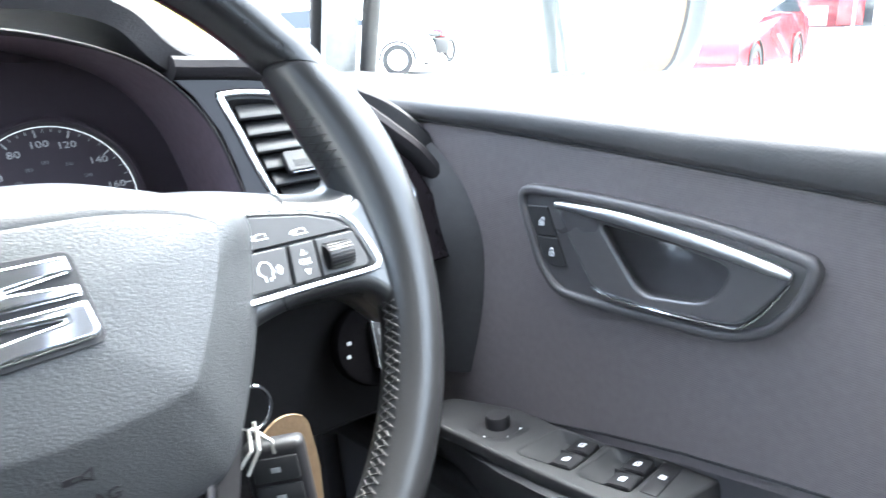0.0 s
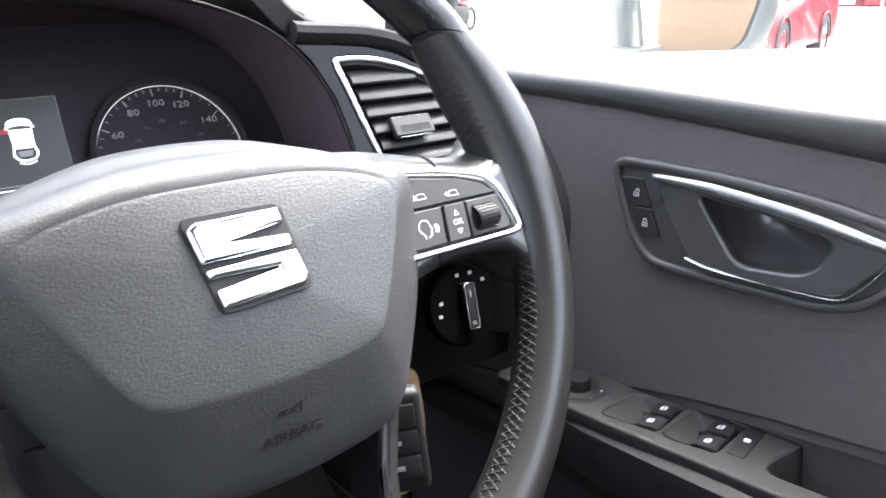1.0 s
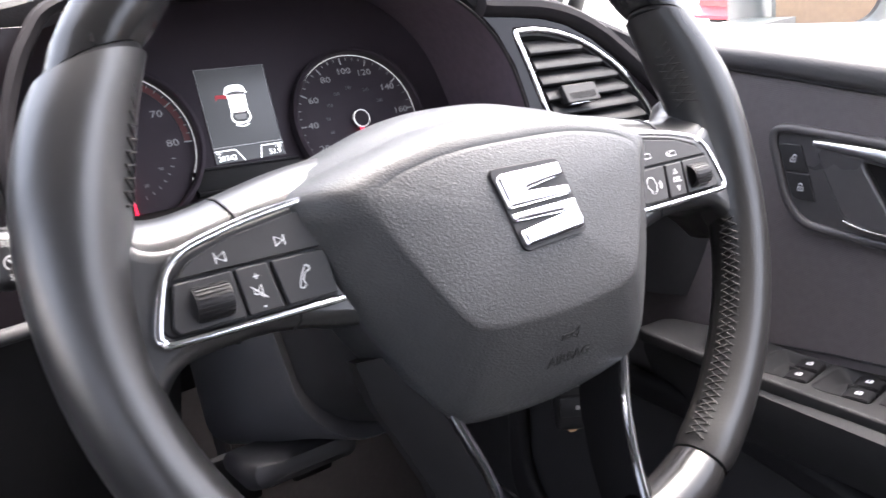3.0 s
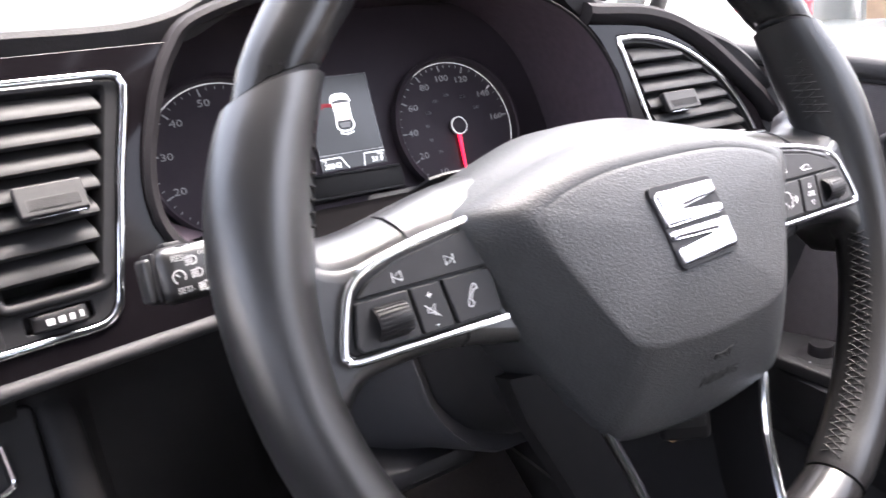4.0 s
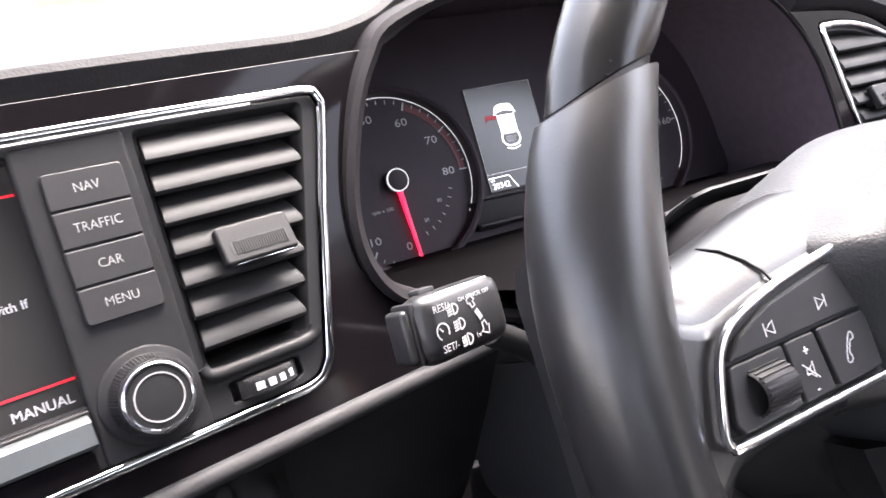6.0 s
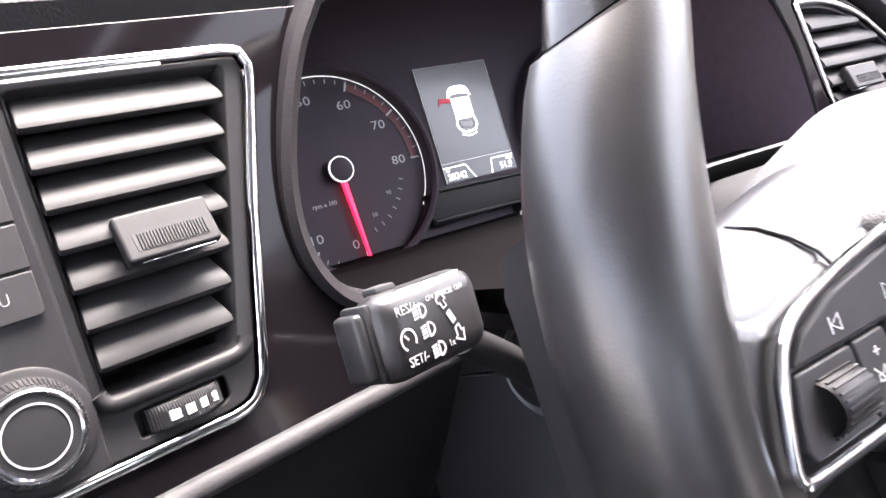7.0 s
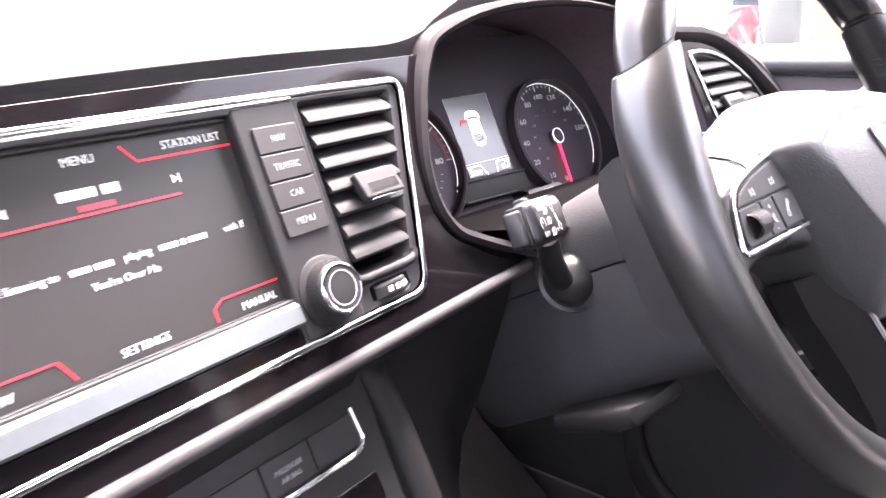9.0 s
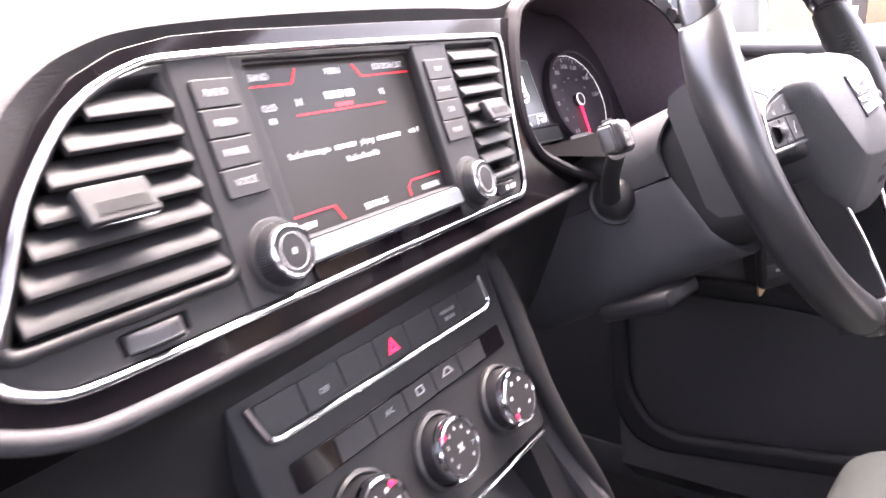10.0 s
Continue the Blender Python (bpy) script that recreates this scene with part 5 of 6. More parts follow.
def switch_pack(wheel, s):
    """The switch field on a side spoke; s: -1 left, +1 right."""
    label = "track, volume and phone switches" if s < 0 else "menu and voice switches"
    outline = [(0.0905, 0.0225), (0.1238, 0.0172), (0.1400, 0.0118), (0.1470, 0.0030), (0.1510, -0.0120), (0.1480, -0.0150), (0.1203, -0.0158), (0.0850, -0.0162)]
    base = plate("switch_field", [rounded([(s * x, y) for x, y in outline], 0.002)], 0.004, 0.0118, PANEL, wheel, label, bevel=0.001)
    base.matrix_local = pose(0, 0, -0.0036)
    trim = [(0.0860, 0.0238), (0.1100, 0.0208), (0.1250, 0.0178), (0.1380, 0.0140), (0.1450, 0.0085), (0.1485, 0.0010), (0.1525, -0.0122), (0.1515, -0.0152), (0.1480, -0.0166), (0.1203, -0.0168), (0.0845, -0.0170)]
    part("chrome_trim", tube([(s * x, y, 0.0138) for x, y in smooth_line(trim, 4)], disc(0.0015, 8, 1.0, 0.8)), CHROME, base, "bright chrome trim")
    w = 0.0140
    def key(name, pts, label=""):
        return plate(name, [rounded([(s * x, y) for x, y in pts], 0.0012)], 0.010, w, RUBBERKEY, base, label, bevel=0.0006)
    up = key("rocker_switch", [(0.0860, 0.0208), (0.1230, 0.0150), (0.1370, 0.0100), (0.1435, 0.0046), (0.0870, 0.0046)])
    big = key("phone_switch" if s < 0 else "voice_switch", [(0.0868, 0.0034), (0.1085, 0.0034), (0.1060, -0.0142), (0.0858, -0.0142)])
    mid = key("mute_switch" if s < 0 else "ok_switch", [(0.1100, 0.0034), (0.1225, 0.0034), (0.1210, -0.0142), (0.1078, -0.0142)])
    well = key("roller_well", [(0.1235, 0.0034), (0.1440, 0.0034), (0.1475, -0.0115), (0.1455, -0.0142), (0.1222, -0.0142)])
    bm = lathe([(0.0058, -0.0066), (0.0062, -0.0060), (0.0062, 0.0060), (0.0058, 0.0066), (0.0, 0.0066)], 30, pose(s * 0.1325, -0.0058, 0.0128, 0, 90, 0))
    r = part("roller", bm, BLACK, base, "ribbed black roller")
    bm = bmesh.new()
    for q in range(24):
        a = 2 * math.pi * q / 24
        b2 = boxed(0.0060, -0.0003, -0.0060, 0.0066, 0.0003, 0.0060)
        bmesh.ops.transform(b2, matrix=pose(s * 0.1325, -0.0058, 0.0128, 0, 90, 0) @ Matrix.Rotation(a, 4, "Z"), verts=b2.verts)
        me = bpy.data.meshes.new("rib")
        b2.to_mesh(me)
        b2.free()
        bm.from_mesh(me)
    part("ribs", bm, BLACK, r)
    wi = w + 0.0001

    def icon(polys, parent, loop=False):
        bm = bmesh.new()
        for p in polys:
            t2 = tube([(x, y, wi) for x, y in p], [(-0.0002, 0), (0.0002, 0), (0.0002, 0.00012), (-0.0002, 0.00012)], up=(0, 0, 1))
            me = bpy.data.meshes.new("line")
            t2.to_mesh(me)
            t2.free()
            bm.from_mesh(me)
        part("icon", bm, INK, parent, smooth=False)

    if s < 0:
        for u, d in ((-0.1262, -1), (-0.1035, 1)):
            v = 0.0088 if d < 0 else 0.0100
            icon([[(u - d * 0.0018, v - 0.0018), (u - d * 0.0018, v + 0.0018), (u + d * 0.0014, v), (u - d * 0.0018, v - 0.0018)], [(u + d * 0.0018, v - 0.0019), (u + d * 0.0018, v + 0.0019)]], up)
        lettering("+", -0.1155, -0.0010, wi, 0.0045, INK, mid)
        lettering("-", -0.1150, -0.0118, wi, 0.0045, INK, mid)
        icon([[(-0.1175, -0.0072), (-0.1160, -0.0072), (-0.1145, -0.0088), (-0.1145, -0.0042), (-0.1160, -0.0058), (-0.1175, -0.0058), (-0.1175, -0.0072)], [(-0.1185, -0.0040), (-0.1130, -0.0092)]], mid)
        icon([smooth_line([(-0.0952, -0.0018), (-0.0964, -0.0012), (-0.0986, -0.0045), (-0.1002, -0.0085), (-0.0990, -0.0094), (-0.0978, -0.0082), (-0.0984, -0.0066), (-0.0968, -0.0036), (-0.0952, -0.0032), (-0.0952, -0.0018)], 3)], big)
    else:
        for u in (0.0985, 0.1175):
            v = 0.0098 if u < 0.11 else 0.0085
            icon([[(u - 0.0030, v - 0.0012), (u - 0.0018, v + 0.0012), (u + 0.0018, v + 0.0012), (u + 0.0030, v - 0.0012), (u - 0.0030, v - 0.0012)], [(u - 0.0050, v), (u - 0.0036, v + 0.0012), (u - 0.0036, v - 0.0012), (u - 0.0050, v)]], up)
        lettering("OK", 0.1157, -0.0056, wi, 0.0040, INK, mid)
        icon([[(0.1145, -0.0022), (0.1172, -0.0022), (0.1158, 0.0002), (0.1145, -0.0022)], [(0.1142, -0.0090), (0.1169, -0.0090), (0.1155, -0.0114), (0.1142, -0.0090)]], mid)
        icon([smooth_line([(0.0950, -0.0100), (0.0950, -0.0080), (0.0930, -0.0060), (0.0932, -0.0030), (0.0955, -0.0012), (0.0985, -0.0022), (0.0992, -0.0045), (0.1000, -0.0062), (0.0990, -0.0068), (0.0990, -0.0088), (0.0975, -0.0090), (0.0975, -0.0100)], 3), smooth_line([(0.1012, -0.0075), (0.1022, -0.0060), (0.1012, -0.0045)], 3), smooth_line([(0.1024, -0.0082), (0.1036, -0.0060), (0.1024, -0.0038)], 3)], big)


def steering_wheel():
    ob = thing("steering_wheel", WH, "black leather three-spoke steering wheel with grey stitching", "steering wheel")
    for a, sk in ((29.2, -4.4), (149.4, 4.4)):
        rim_section(ob, "rim_joint", a, a + 1.4, BLACK, "dark gap between the leather pieces", lambda d: (0.0130, 0.0138), sk, 0.0)
    rim_section(ob, "rim_top", 30.5, 149.5, TOPLEATHER, "smooth leather upper rim", lambda d: (0.0141, 0.0150), -4.4, 4.4)
    r = rim_section(ob, "rim_grip", 150.5, 240, LEATHER, "smooth leather rim grip", side_grow, 4.4)
    stitches(r, 152, 168, 9)
    r = rim_section(ob, "rim_grip", 29.5, -60, GRIP, "perforated leather rim grip with stitched inner seam", side_grow, -4.4)
    stitches(r, -12, -58, 30)
    stitches(r, 28, 13, 9)
    rim_section(ob, "rim_bottom", 240.5, 299.5, TOPLEATHER, "glossy leather lower rim")
    # side spokes
    for s in (-1, 1):
        pts = [(0.060, 0.030), (0.085, 0.0268), (0.110, 0.0240), (0.130, 0.0200), (0.143, 0.0175), (0.153, 0.0220), (0.163, 0.0400), (0.172, 0.040), (0.176, 0.0), (0.166, -0.045), (0.157, -0.0380), (0.150, -0.0285), (0.140, -0.0235), (0.110, -0.0225), (0.075, -0.0300), (0.060, -0.034)]
        o = smooth_line([(s * x, y) for x, y in pts], 3, closed=True)
        sp = plate("side_spoke", [o], -0.014, 0.0072, LEATHER, ob, "moulded black side spoke", bevel=0.006, steps=4)
        rings = []
        for u, vf, vt, vb in smooth_line(((0.035, 0.030, 0.0430, -0.034), (0.060, 0.0285, 0.0440, -0.033), (0.080, 0.0272, 0.0430, -0.029), (0.095, 0.0258, 0.0405, -0.0245), (0.110, 0.0240, 0.0370, -0.0225), (0.125, 0.0210, 0.0335, -0.0225), (0.138, 0.0185, 0.0315, -0.0240), (0.148, 0.0190, 0.0325, -0.0275), (0.156, 0.0250, 0.0370, -0.0350), (0.163, 0.0360, 0.0450, -0.0430), (0.172, 0.0400, 0.0470, -0.0460)), 3):
            rings.append([(s * u, v, w) for v, w in ((vf - 0.006, 0.0058), (vf, 0.0050), (vf + 0.35 * (vt - vf), 0.0008), (vf + 0.70 * (vt - vf), -0.0060), (vf + 0.93 * (vt - vf), -0.0140), (vt, -0.0220), (vt - 0.003, -0.032), (vt - 0.012, -0.037), (vb + 0.012, -0.037), (vb + 0.003, -0.031), (vb, -0.018), (vb + 0.001, -0.004), (vb + 0.006, 0.002))])
        part("spoke_shell", loft(rings, True, True), LEATHER, sp)
        switch_pack(ob, s)
        part("seam", tube([(s * x, y, w) for x, y, w in ((0.1155, 0.0195, 0.0076), (0.1160, 0.0232, 0.0056), (0.1170, 0.0275, 0.0013), (0.1178, 0.0318, -0.0060), (0.1185, 0.0340, -0.0140))], disc(0.0005, 6)), BLACK, sp)
        part("seam", tube([(s * x, y, w) for x, y, w in ((0.1015, -0.0180, 0.0076), (0.1020, -0.0210, 0.0066), (0.1040, -0.0235, 0.0030))], disc(0.0005, 6)), BLACK, sp)
    # lower twin spoke with chrome edges
    for s in (-1, 1):
        rings = []
        for v, a, b in ((-0.045, 0.050, 0.078), (-0.066, 0.0530, 0.0745), (-0.080, 0.0485, 0.0690), (-0.107, 0.0400, 0.0590), (-0.135, 0.0375, 0.0540), (-0.168, 0.0380, 0.0620)):
            rings.append([(s * (a + 0.004), v, -0.030), (s * a, v, 0.004), (s * (a + 0.004), v, 0.007), (s * (b - 0.008), v, -0.002), (s * b, v, -0.012), (s * (b - 0.004), v, -0.030)])
        sp = part("lower_spoke", loft(rings, True, True), DASHLOW, ob, "dark lower spoke")
        part("chrome_edge", tube(smooth_line([(s * 0.0535, -0.064, 0.0072), (s * 0.0490, -0.080, 0.0072), (s * 0.0410, -0.107, 0.0070), (s * 0.0385, -0.135, 0.0066), (s * 0.0390, -0.158, 0.0060)], 4), disc(0.0020, 8)), CHROME, sp)
    cov = part("airbag_cover", loft(boss_rings(), True, True), AIRBAG, ob, "grained charcoal airbag cover")
    cov.matrix_local = pose(0.0018, 0, 0)
    # emblem in a shallow recess
    lean = pose(0.0006, -0.0028, -0.0002) @ pose(0, 0, 0, -4, 0, 0)
    plate("emblem_recess", [rounded([(-0.0205, 0.0176), (0.0178, 0.0170), (0.0214, -0.0172), (-0.0150, -0.0190)], 0.004)], 0.0260, 0.0331, BLACK, cov, "dark recess round the emblem", bevel=0.0002).matrix_local = lean
    bars = ([(-0.0192, 0.0128), (-0.0160, 0.0150), (0.0158, 0.0152), (0.0166, 0.0088), (-0.0055, 0.0060), (0.0172, 0.0046), (0.0178, 0.0000), (-0.0172, -0.0005)], [(-0.0168, -0.0022), (0.0182, -0.0016), (0.0200, -0.0125), (0.0185, -0.0155), (-0.0142, -0.0172), (-0.0150, -0.0098), (0.0100, -0.0070), (-0.0162, -0.0062)])
    for o in bars:
        plate("emblem", [rounded(o, 0.0012)], 0.0308, 0.0356, CHROME, cov, "polished chrome emblem shape", bevel=0.0021, steps=6).matrix_local = lean
    # Embossed word and horn; their black stands for shading of the relief.
    lettering("AIRBAG", 0.0, 0.0, 0.0, 0.0070, BLACK, cov, bold=0.0001).matrix_local = pose(0.0022, -0.0680, 0.0225, 34, 0, 0)
    horn = plate("horn_mark", [[(-0.0052, -0.0014), (-0.0022, -0.0014), (0.0006, -0.0010), (0.0044, -0.0030), (0.0044, 0.0030), (0.0006, 0.0010), (-0.0022, 0.0014), (-0.0052, 0.0014)], rounded(rect(-0.0024, -0.0006, 0.0004, 0.0006), 0.0005), [(0.0014, -0.0006), (0.0036, -0.0018), (0.0036, 0.0018), (0.0014, 0.0006)]], 0.0, 0.0003, BLACK, cov)
    horn.matrix_local = pose(0.0022, -0.0586, 0.0275, 34, 0, 0)
    return ob


steering_wheel()


# ---- column, stalks, key ----
def rounded_box_ring(hw, lo, hi, w, r, n=6):
    c = [(hw - r, hi - r, 0), (-hw + r, hi - r, 90), (-hw + r, lo + r, 180), (hw - r, lo + r, 270)]
    return [(x + r * math.cos(radians(a + 90 * k / n)), y + r * math.sin(radians(a + 90 * k / n)), w) for x, y, a in c for k in range(n + 1)]


def shell_ring(hw, lo, hi, w, rt, rb, n=6):
    """A ring with its own corner radii above and below."""
    c = [(hw - rt, hi - rt, 0, rt), (-hw + rt, hi - rt, 90, rt), (-hw + rb, lo + rb, 180, rb), (hw - rb, lo + rb, 270, rb)]
    return [(x + r * math.cos(radians(a + 90 * k / n)), y + r * math.sin(radians(a + 90 * k / n)), w) for x, y, a, r in c for k in range(n + 1)]


def column():
    ob = thing("column_shroud", WH, "dark plastic steering column shroud with adjusting lever", "column shroud")
    def front(v):
        """How far back the front edge of the shroud lies, at a height on it."""
        return float(np.interp(v, [-0.095, -0.075, -0.051, -0.0135, 0.012, 0.030, 0.045, 0.052], [-0.064, -0.072, -0.086, -0.0955, -0.0995, -0.0905, -0.0750, -0.066]))

    def bent(ring, dw):
        return [(x, y, front(y) + dw) for x, y, w in ring]
    # The collar's darker plastic stands for the shadow behind the wheel.
    part("collar", loft([shell_ring(0.062, -0.064, 0.040, -0.024, 0.03, 0.03), shell_ring(0.074, -0.076, 0.0455, -0.036, 0.03, 0.03), shell_ring(0.0775, -0.081, 0.0465, -0.060, 0.03, 0.03), shell_ring(0.0785, -0.083, 0.0465, -0.110, 0.03, 0.03)], True, True), DASHLOW, ob, "front collar of the shroud")
    up, low = -0.0050, -0.0060
    rings = [bent(shell_ring(0.0790, up, 0.0470, 0, 0.032, 0.001), -0.004), bent(shell_ring(0.0850, up, 0.0520, 0, 0.036, 0.001), 0.0005), bent(shell_ring(0.0870, up, 0.0532, 0, 0.037, 0.001), -0.001), bent(shell_ring(0.0860, up, 0.0520, 0, 0.036, 0.001), -0.006), bent(shell_ring(0.0835, up, 0.0495, 0, 0.035, 0.001), -0.013), shell_ring(0.0840, up, 0.0480, -0.125, 0.035, 0.001), shell_ring(0.0860, up, 0.0440, -0.16, 0.034, 0.001), shell_ring(0.0870, up, 0.0330, -0.24, 0.03, 0.001)]
    part("upper_shell", loft(rings, True, True), COLUMN, ob, "grained upper shell with a flared front lip")
    rings = [bent(shell_ring(0.0785, -0.0840, low, 0, 0.001, 0.028), -0.004), bent(shell_ring(0.0830, -0.0880, low, 0, 0.001, 0.030), 0.0), bent(shell_ring(0.0838, -0.0890, low, 0, 0.001, 0.030), -0.003), bent(shell_ring(0.0836, -0.0895, low, 0, 0.001, 0.030), -0.012), shell_ring(0.0842, -0.0930, low, -0.14, 0.001, 0.030), shell_ring(0.0860, -0.0980, low, -0.18, 0.001, 0.028), shell_ring(0.0860, -0.1060, low, -0.29, 0.001, 0.025)]
    part("lower_shell", loft(rings, True, True), COLUMN, ob, "smooth lower shell")
    part("adjusting_lever", loft([rounded_box_ring(0.018, -0.103, -0.095, -0.126, 0.004), rounded_box_ring(0.030, -0.107, -0.093, -0.132, 0.006), rounded_box_ring(0.034, -0.109, -0.092, -0.146, 0.007), rounded_box_ring(0.030, -0.106, -0.092, -0.20, 0.006)], True, True), BLACK, ob, "black adjusting lever").matrix_local = pose(-0.070, 0, 0)
    b = part("stalk_boot", lathe([(0.026, -0.006), (0.026, 0.0), (0.0245, 0.002), (0.0215, 0.0005), (0.020, 0.0015), (0.0185, 0.007), (0.0140, 0.0125), (0.007, 0.0155), (0.0, 0.0165)], 36), STALKBLACK, ob, "gloss black stalk socket")
    b.matrix_local = Matrix.Translation((-0.0845, -0.0052, -0.1500)) @ pose(0, 0, 0, 0, -72, 0) @ Matrix.Scale(0.92, 4)
    return ob


column()

def stalk():
    ob = thing("indicator_stalk", Matrix(), "black indicator and cruise control stalk with white symbols", "control stalk")
    boot = on(WH, -0.0940, -0.0052, -0.1490)
    root = Vector((-0.1560, 0.0950, 0.9380))
    part("arm", tube(smooth_line([tuple(boot), (-0.122, 0.120, 0.912), tuple(root)], 6), lambda t: disc(0.0085 - 0.002 * t, 14, 1.0, 0.8)), STALKBLACK, ob, "plain stalk arm")
    # head: a rounded block whose face looks back at the driver
    ex = Vector((0.950, 0.298, -0.096)).normalized()
    ez = Vector((0.313, -0.904, 0.292))
    ez = (ez - ez.dot(ex) * ex).normalized()
    ey = ez.cross(ex)
    m = Matrix((ex, ey, ez)).transposed().to_4x4()
    m.translation = Vector((-0.1700, 0.0807, 0.9535))
    def place(o):
        o.matrix_local = m
        return o
    h = place(part("head", boxed(-0.0245, -0.0124, -0.0115, 0.0172, 0.0118, 0.0036, bevel=0.0060, steps=5), STALKBLACK, ob, "scuffed black stalk head"))
    part("band", boxed(-0.0256, -0.0108, -0.0112, -0.0230, 0.0104, -0.0010, bevel=0.0012), BLACK, h, "thin dark gap band")
    part("end_switch", boxed(-0.0284, -0.0100, -0.0122, -0.0242, 0.0086, -0.0022, bevel=0.0018, steps=3), STALKBLACK, h, "rubbery end switch")
    part("slide", boxed(-0.0180, 0.0108, -0.009, -0.0100, 0.0136, -0.003, bevel=0.001), RUBBERKEY, h)
    part("chrome_line", boxed(-0.0150, 0.0102, -0.0012, 0.0120, 0.0113, 0.0012, bevel=0.0005), CHROME, h)
    z = 0.0038
    lettering("RES/+", -0.0158, 0.0060, z, 0.0036, DIMINK, h)
    lettering("SET/-", -0.0160, -0.0075, z, 0.0036, DIMINK, h)
    lettering("ON CANCEL OFF", 0.0004, 0.0066, z, 0.0021, DIMINK, h)
    lettering("1x", -0.0020, -0.0072, z, 0.0026, DIMINK, h)

    def line(pts, wd=0.00032):
        """Add a thin printed stroke to the symbol in hand."""
        t2 = tube([(x * 0.85 - 0.0103, y * 0.85 - 0.0012, z) for x, y in pts], [(-wd, 0), (wd, 0), (wd, 0.00015), (-wd, 0.00015)], up=(0, 0, 1))
        me = bpy.data.meshes.new("line")
        t2.to_mesh(me)
        t2.free()
        bm.from_mesh(me)
    bm = bmesh.new()
    line([(-0.0090 + 0.0033 * math.cos(a), -0.0005 + 0.0033 * math.sin(a)) for a in np.linspace(-0.6, 4.2, 14)])
    line([(-0.0090, -0.0005), (-0.0105, 0.0012)])
    part("cruise_symbol", bm, DIMINK, h, smooth=False)
    for cx, cy in ((-0.0010, 0.0065), (0.0008, 0.0), (0.0032, -0.0070)):
        bm = bmesh.new()
        line([(cx, cy + 0.0022)] + [(cx + 0.0028 * math.cos(a), cy + 0.0022 * math.sin(a)) for a in np.linspace(1.5, -1.5, 8)] + [(cx, cy - 0.0022), (cx, cy + 0.0022)])
        for q in (-0.0016, -0.0005, 0.0005, 0.0016):
            line([(cx - 0.0034, cy + q - 0.0004), (cx - 0.0008, cy + q)])
        part("lamp_symbol", bm, DIMINK, h, smooth=False)
    bm = bmesh.new()
    line([(0.0075, 0.0080), (0.0100, 0.0100), (0.0120, 0.0072), (0.0108, 0.0070), (0.0118, 0.0050), (0.0098, 0.0044), (0.0090, 0.0064), (0.0078, 0.0064), (0.0075, 0.0080)])
    line([(0.0115, 0.0030), (0.0135, -0.0010)], 0.0010)
    line([(0.0130, -0.0030), (0.0150, -0.0022), (0.0158, -0.0045), (0.0170, -0.0040), (0.0160, -0.0080), (0.0120, -0.0062), (0.0132, -0.0056), (0.0130, -0.0030)])
    part("arrow", bm, DIMINK, h, smooth=False)
    return ob


stalk()


def wiper_stalk():
    ob = thing("wiper_stalk", Matrix(), "black wiper stalk with a bright edge behind the wheel", "control stalk")
    part("arm", tube([(0.085, 0.130, 0.915), (0.13, 0.10, 0.940), (0.16, 0.082, 0.956)], disc(0.008, 10)), HARD, ob)
    part("head", boxed(0.150, 0.070, 0.944, 0.195, 0.092, 0.962, bevel=0.005), HARD, ob)
    part("chrome_band", boxed(0.158, 0.0695, 0.9600, 0.192, 0.080, 0.9632, bevel=0.001), CHROME, ob)


wiper_stalk()


def light_switch():
    m = plane_pose((0.2545, 0.158, 0.8240), -8, 12)
    ob = thing("headlight_switch", m, "black rotary headlight switch with chrome-edged bar", "switch")
    # Dial borrows the near-black sill plastic, which puts its shade into the colour.
    part("dial", lathe([(0.033, -0.01), (0.033, 0.0), (0.0315, 0.003), (0.029, 0.004), (0.0, 0.004)], 48), SILL, ob)
    part("grip_bar", boxed(-0.0045, -0.018, 0.003, 0.0045, 0.019, 0.014, bevel=0.002), BLACK, ob)
    chrome_ring("chrome_edge", rounded(rect(-0.0052, -0.0185, 0.0052, 0.0195), 0.003), 0.0014, 0.0140, ob)
    for u, v in ((-0.022, 0.006), (-0.024, -0.004), (-0.004, 0.0255), (0.008, 0.0255), (0.019, 0.018)):
        part("print", boxed(u - 0.0016, v - 0.0014, 0.0038, u + 0.0016, v + 0.0014, 0.0043), DIMINK, ob)
    part("pointer", boxed(-0.0004, 0.008, 0.0138, 0.0004, 0.013, 0.0143), DIMINK, ob)
    part("lamp_mark", lathe([(0.0016, 0.0140), (0.0016, 0.0144), (0.0010, 0.0144), (0.0010, 0.0140)], 12, pose(0, -0.013, 0)), DIMINK, ob)


light_switch()


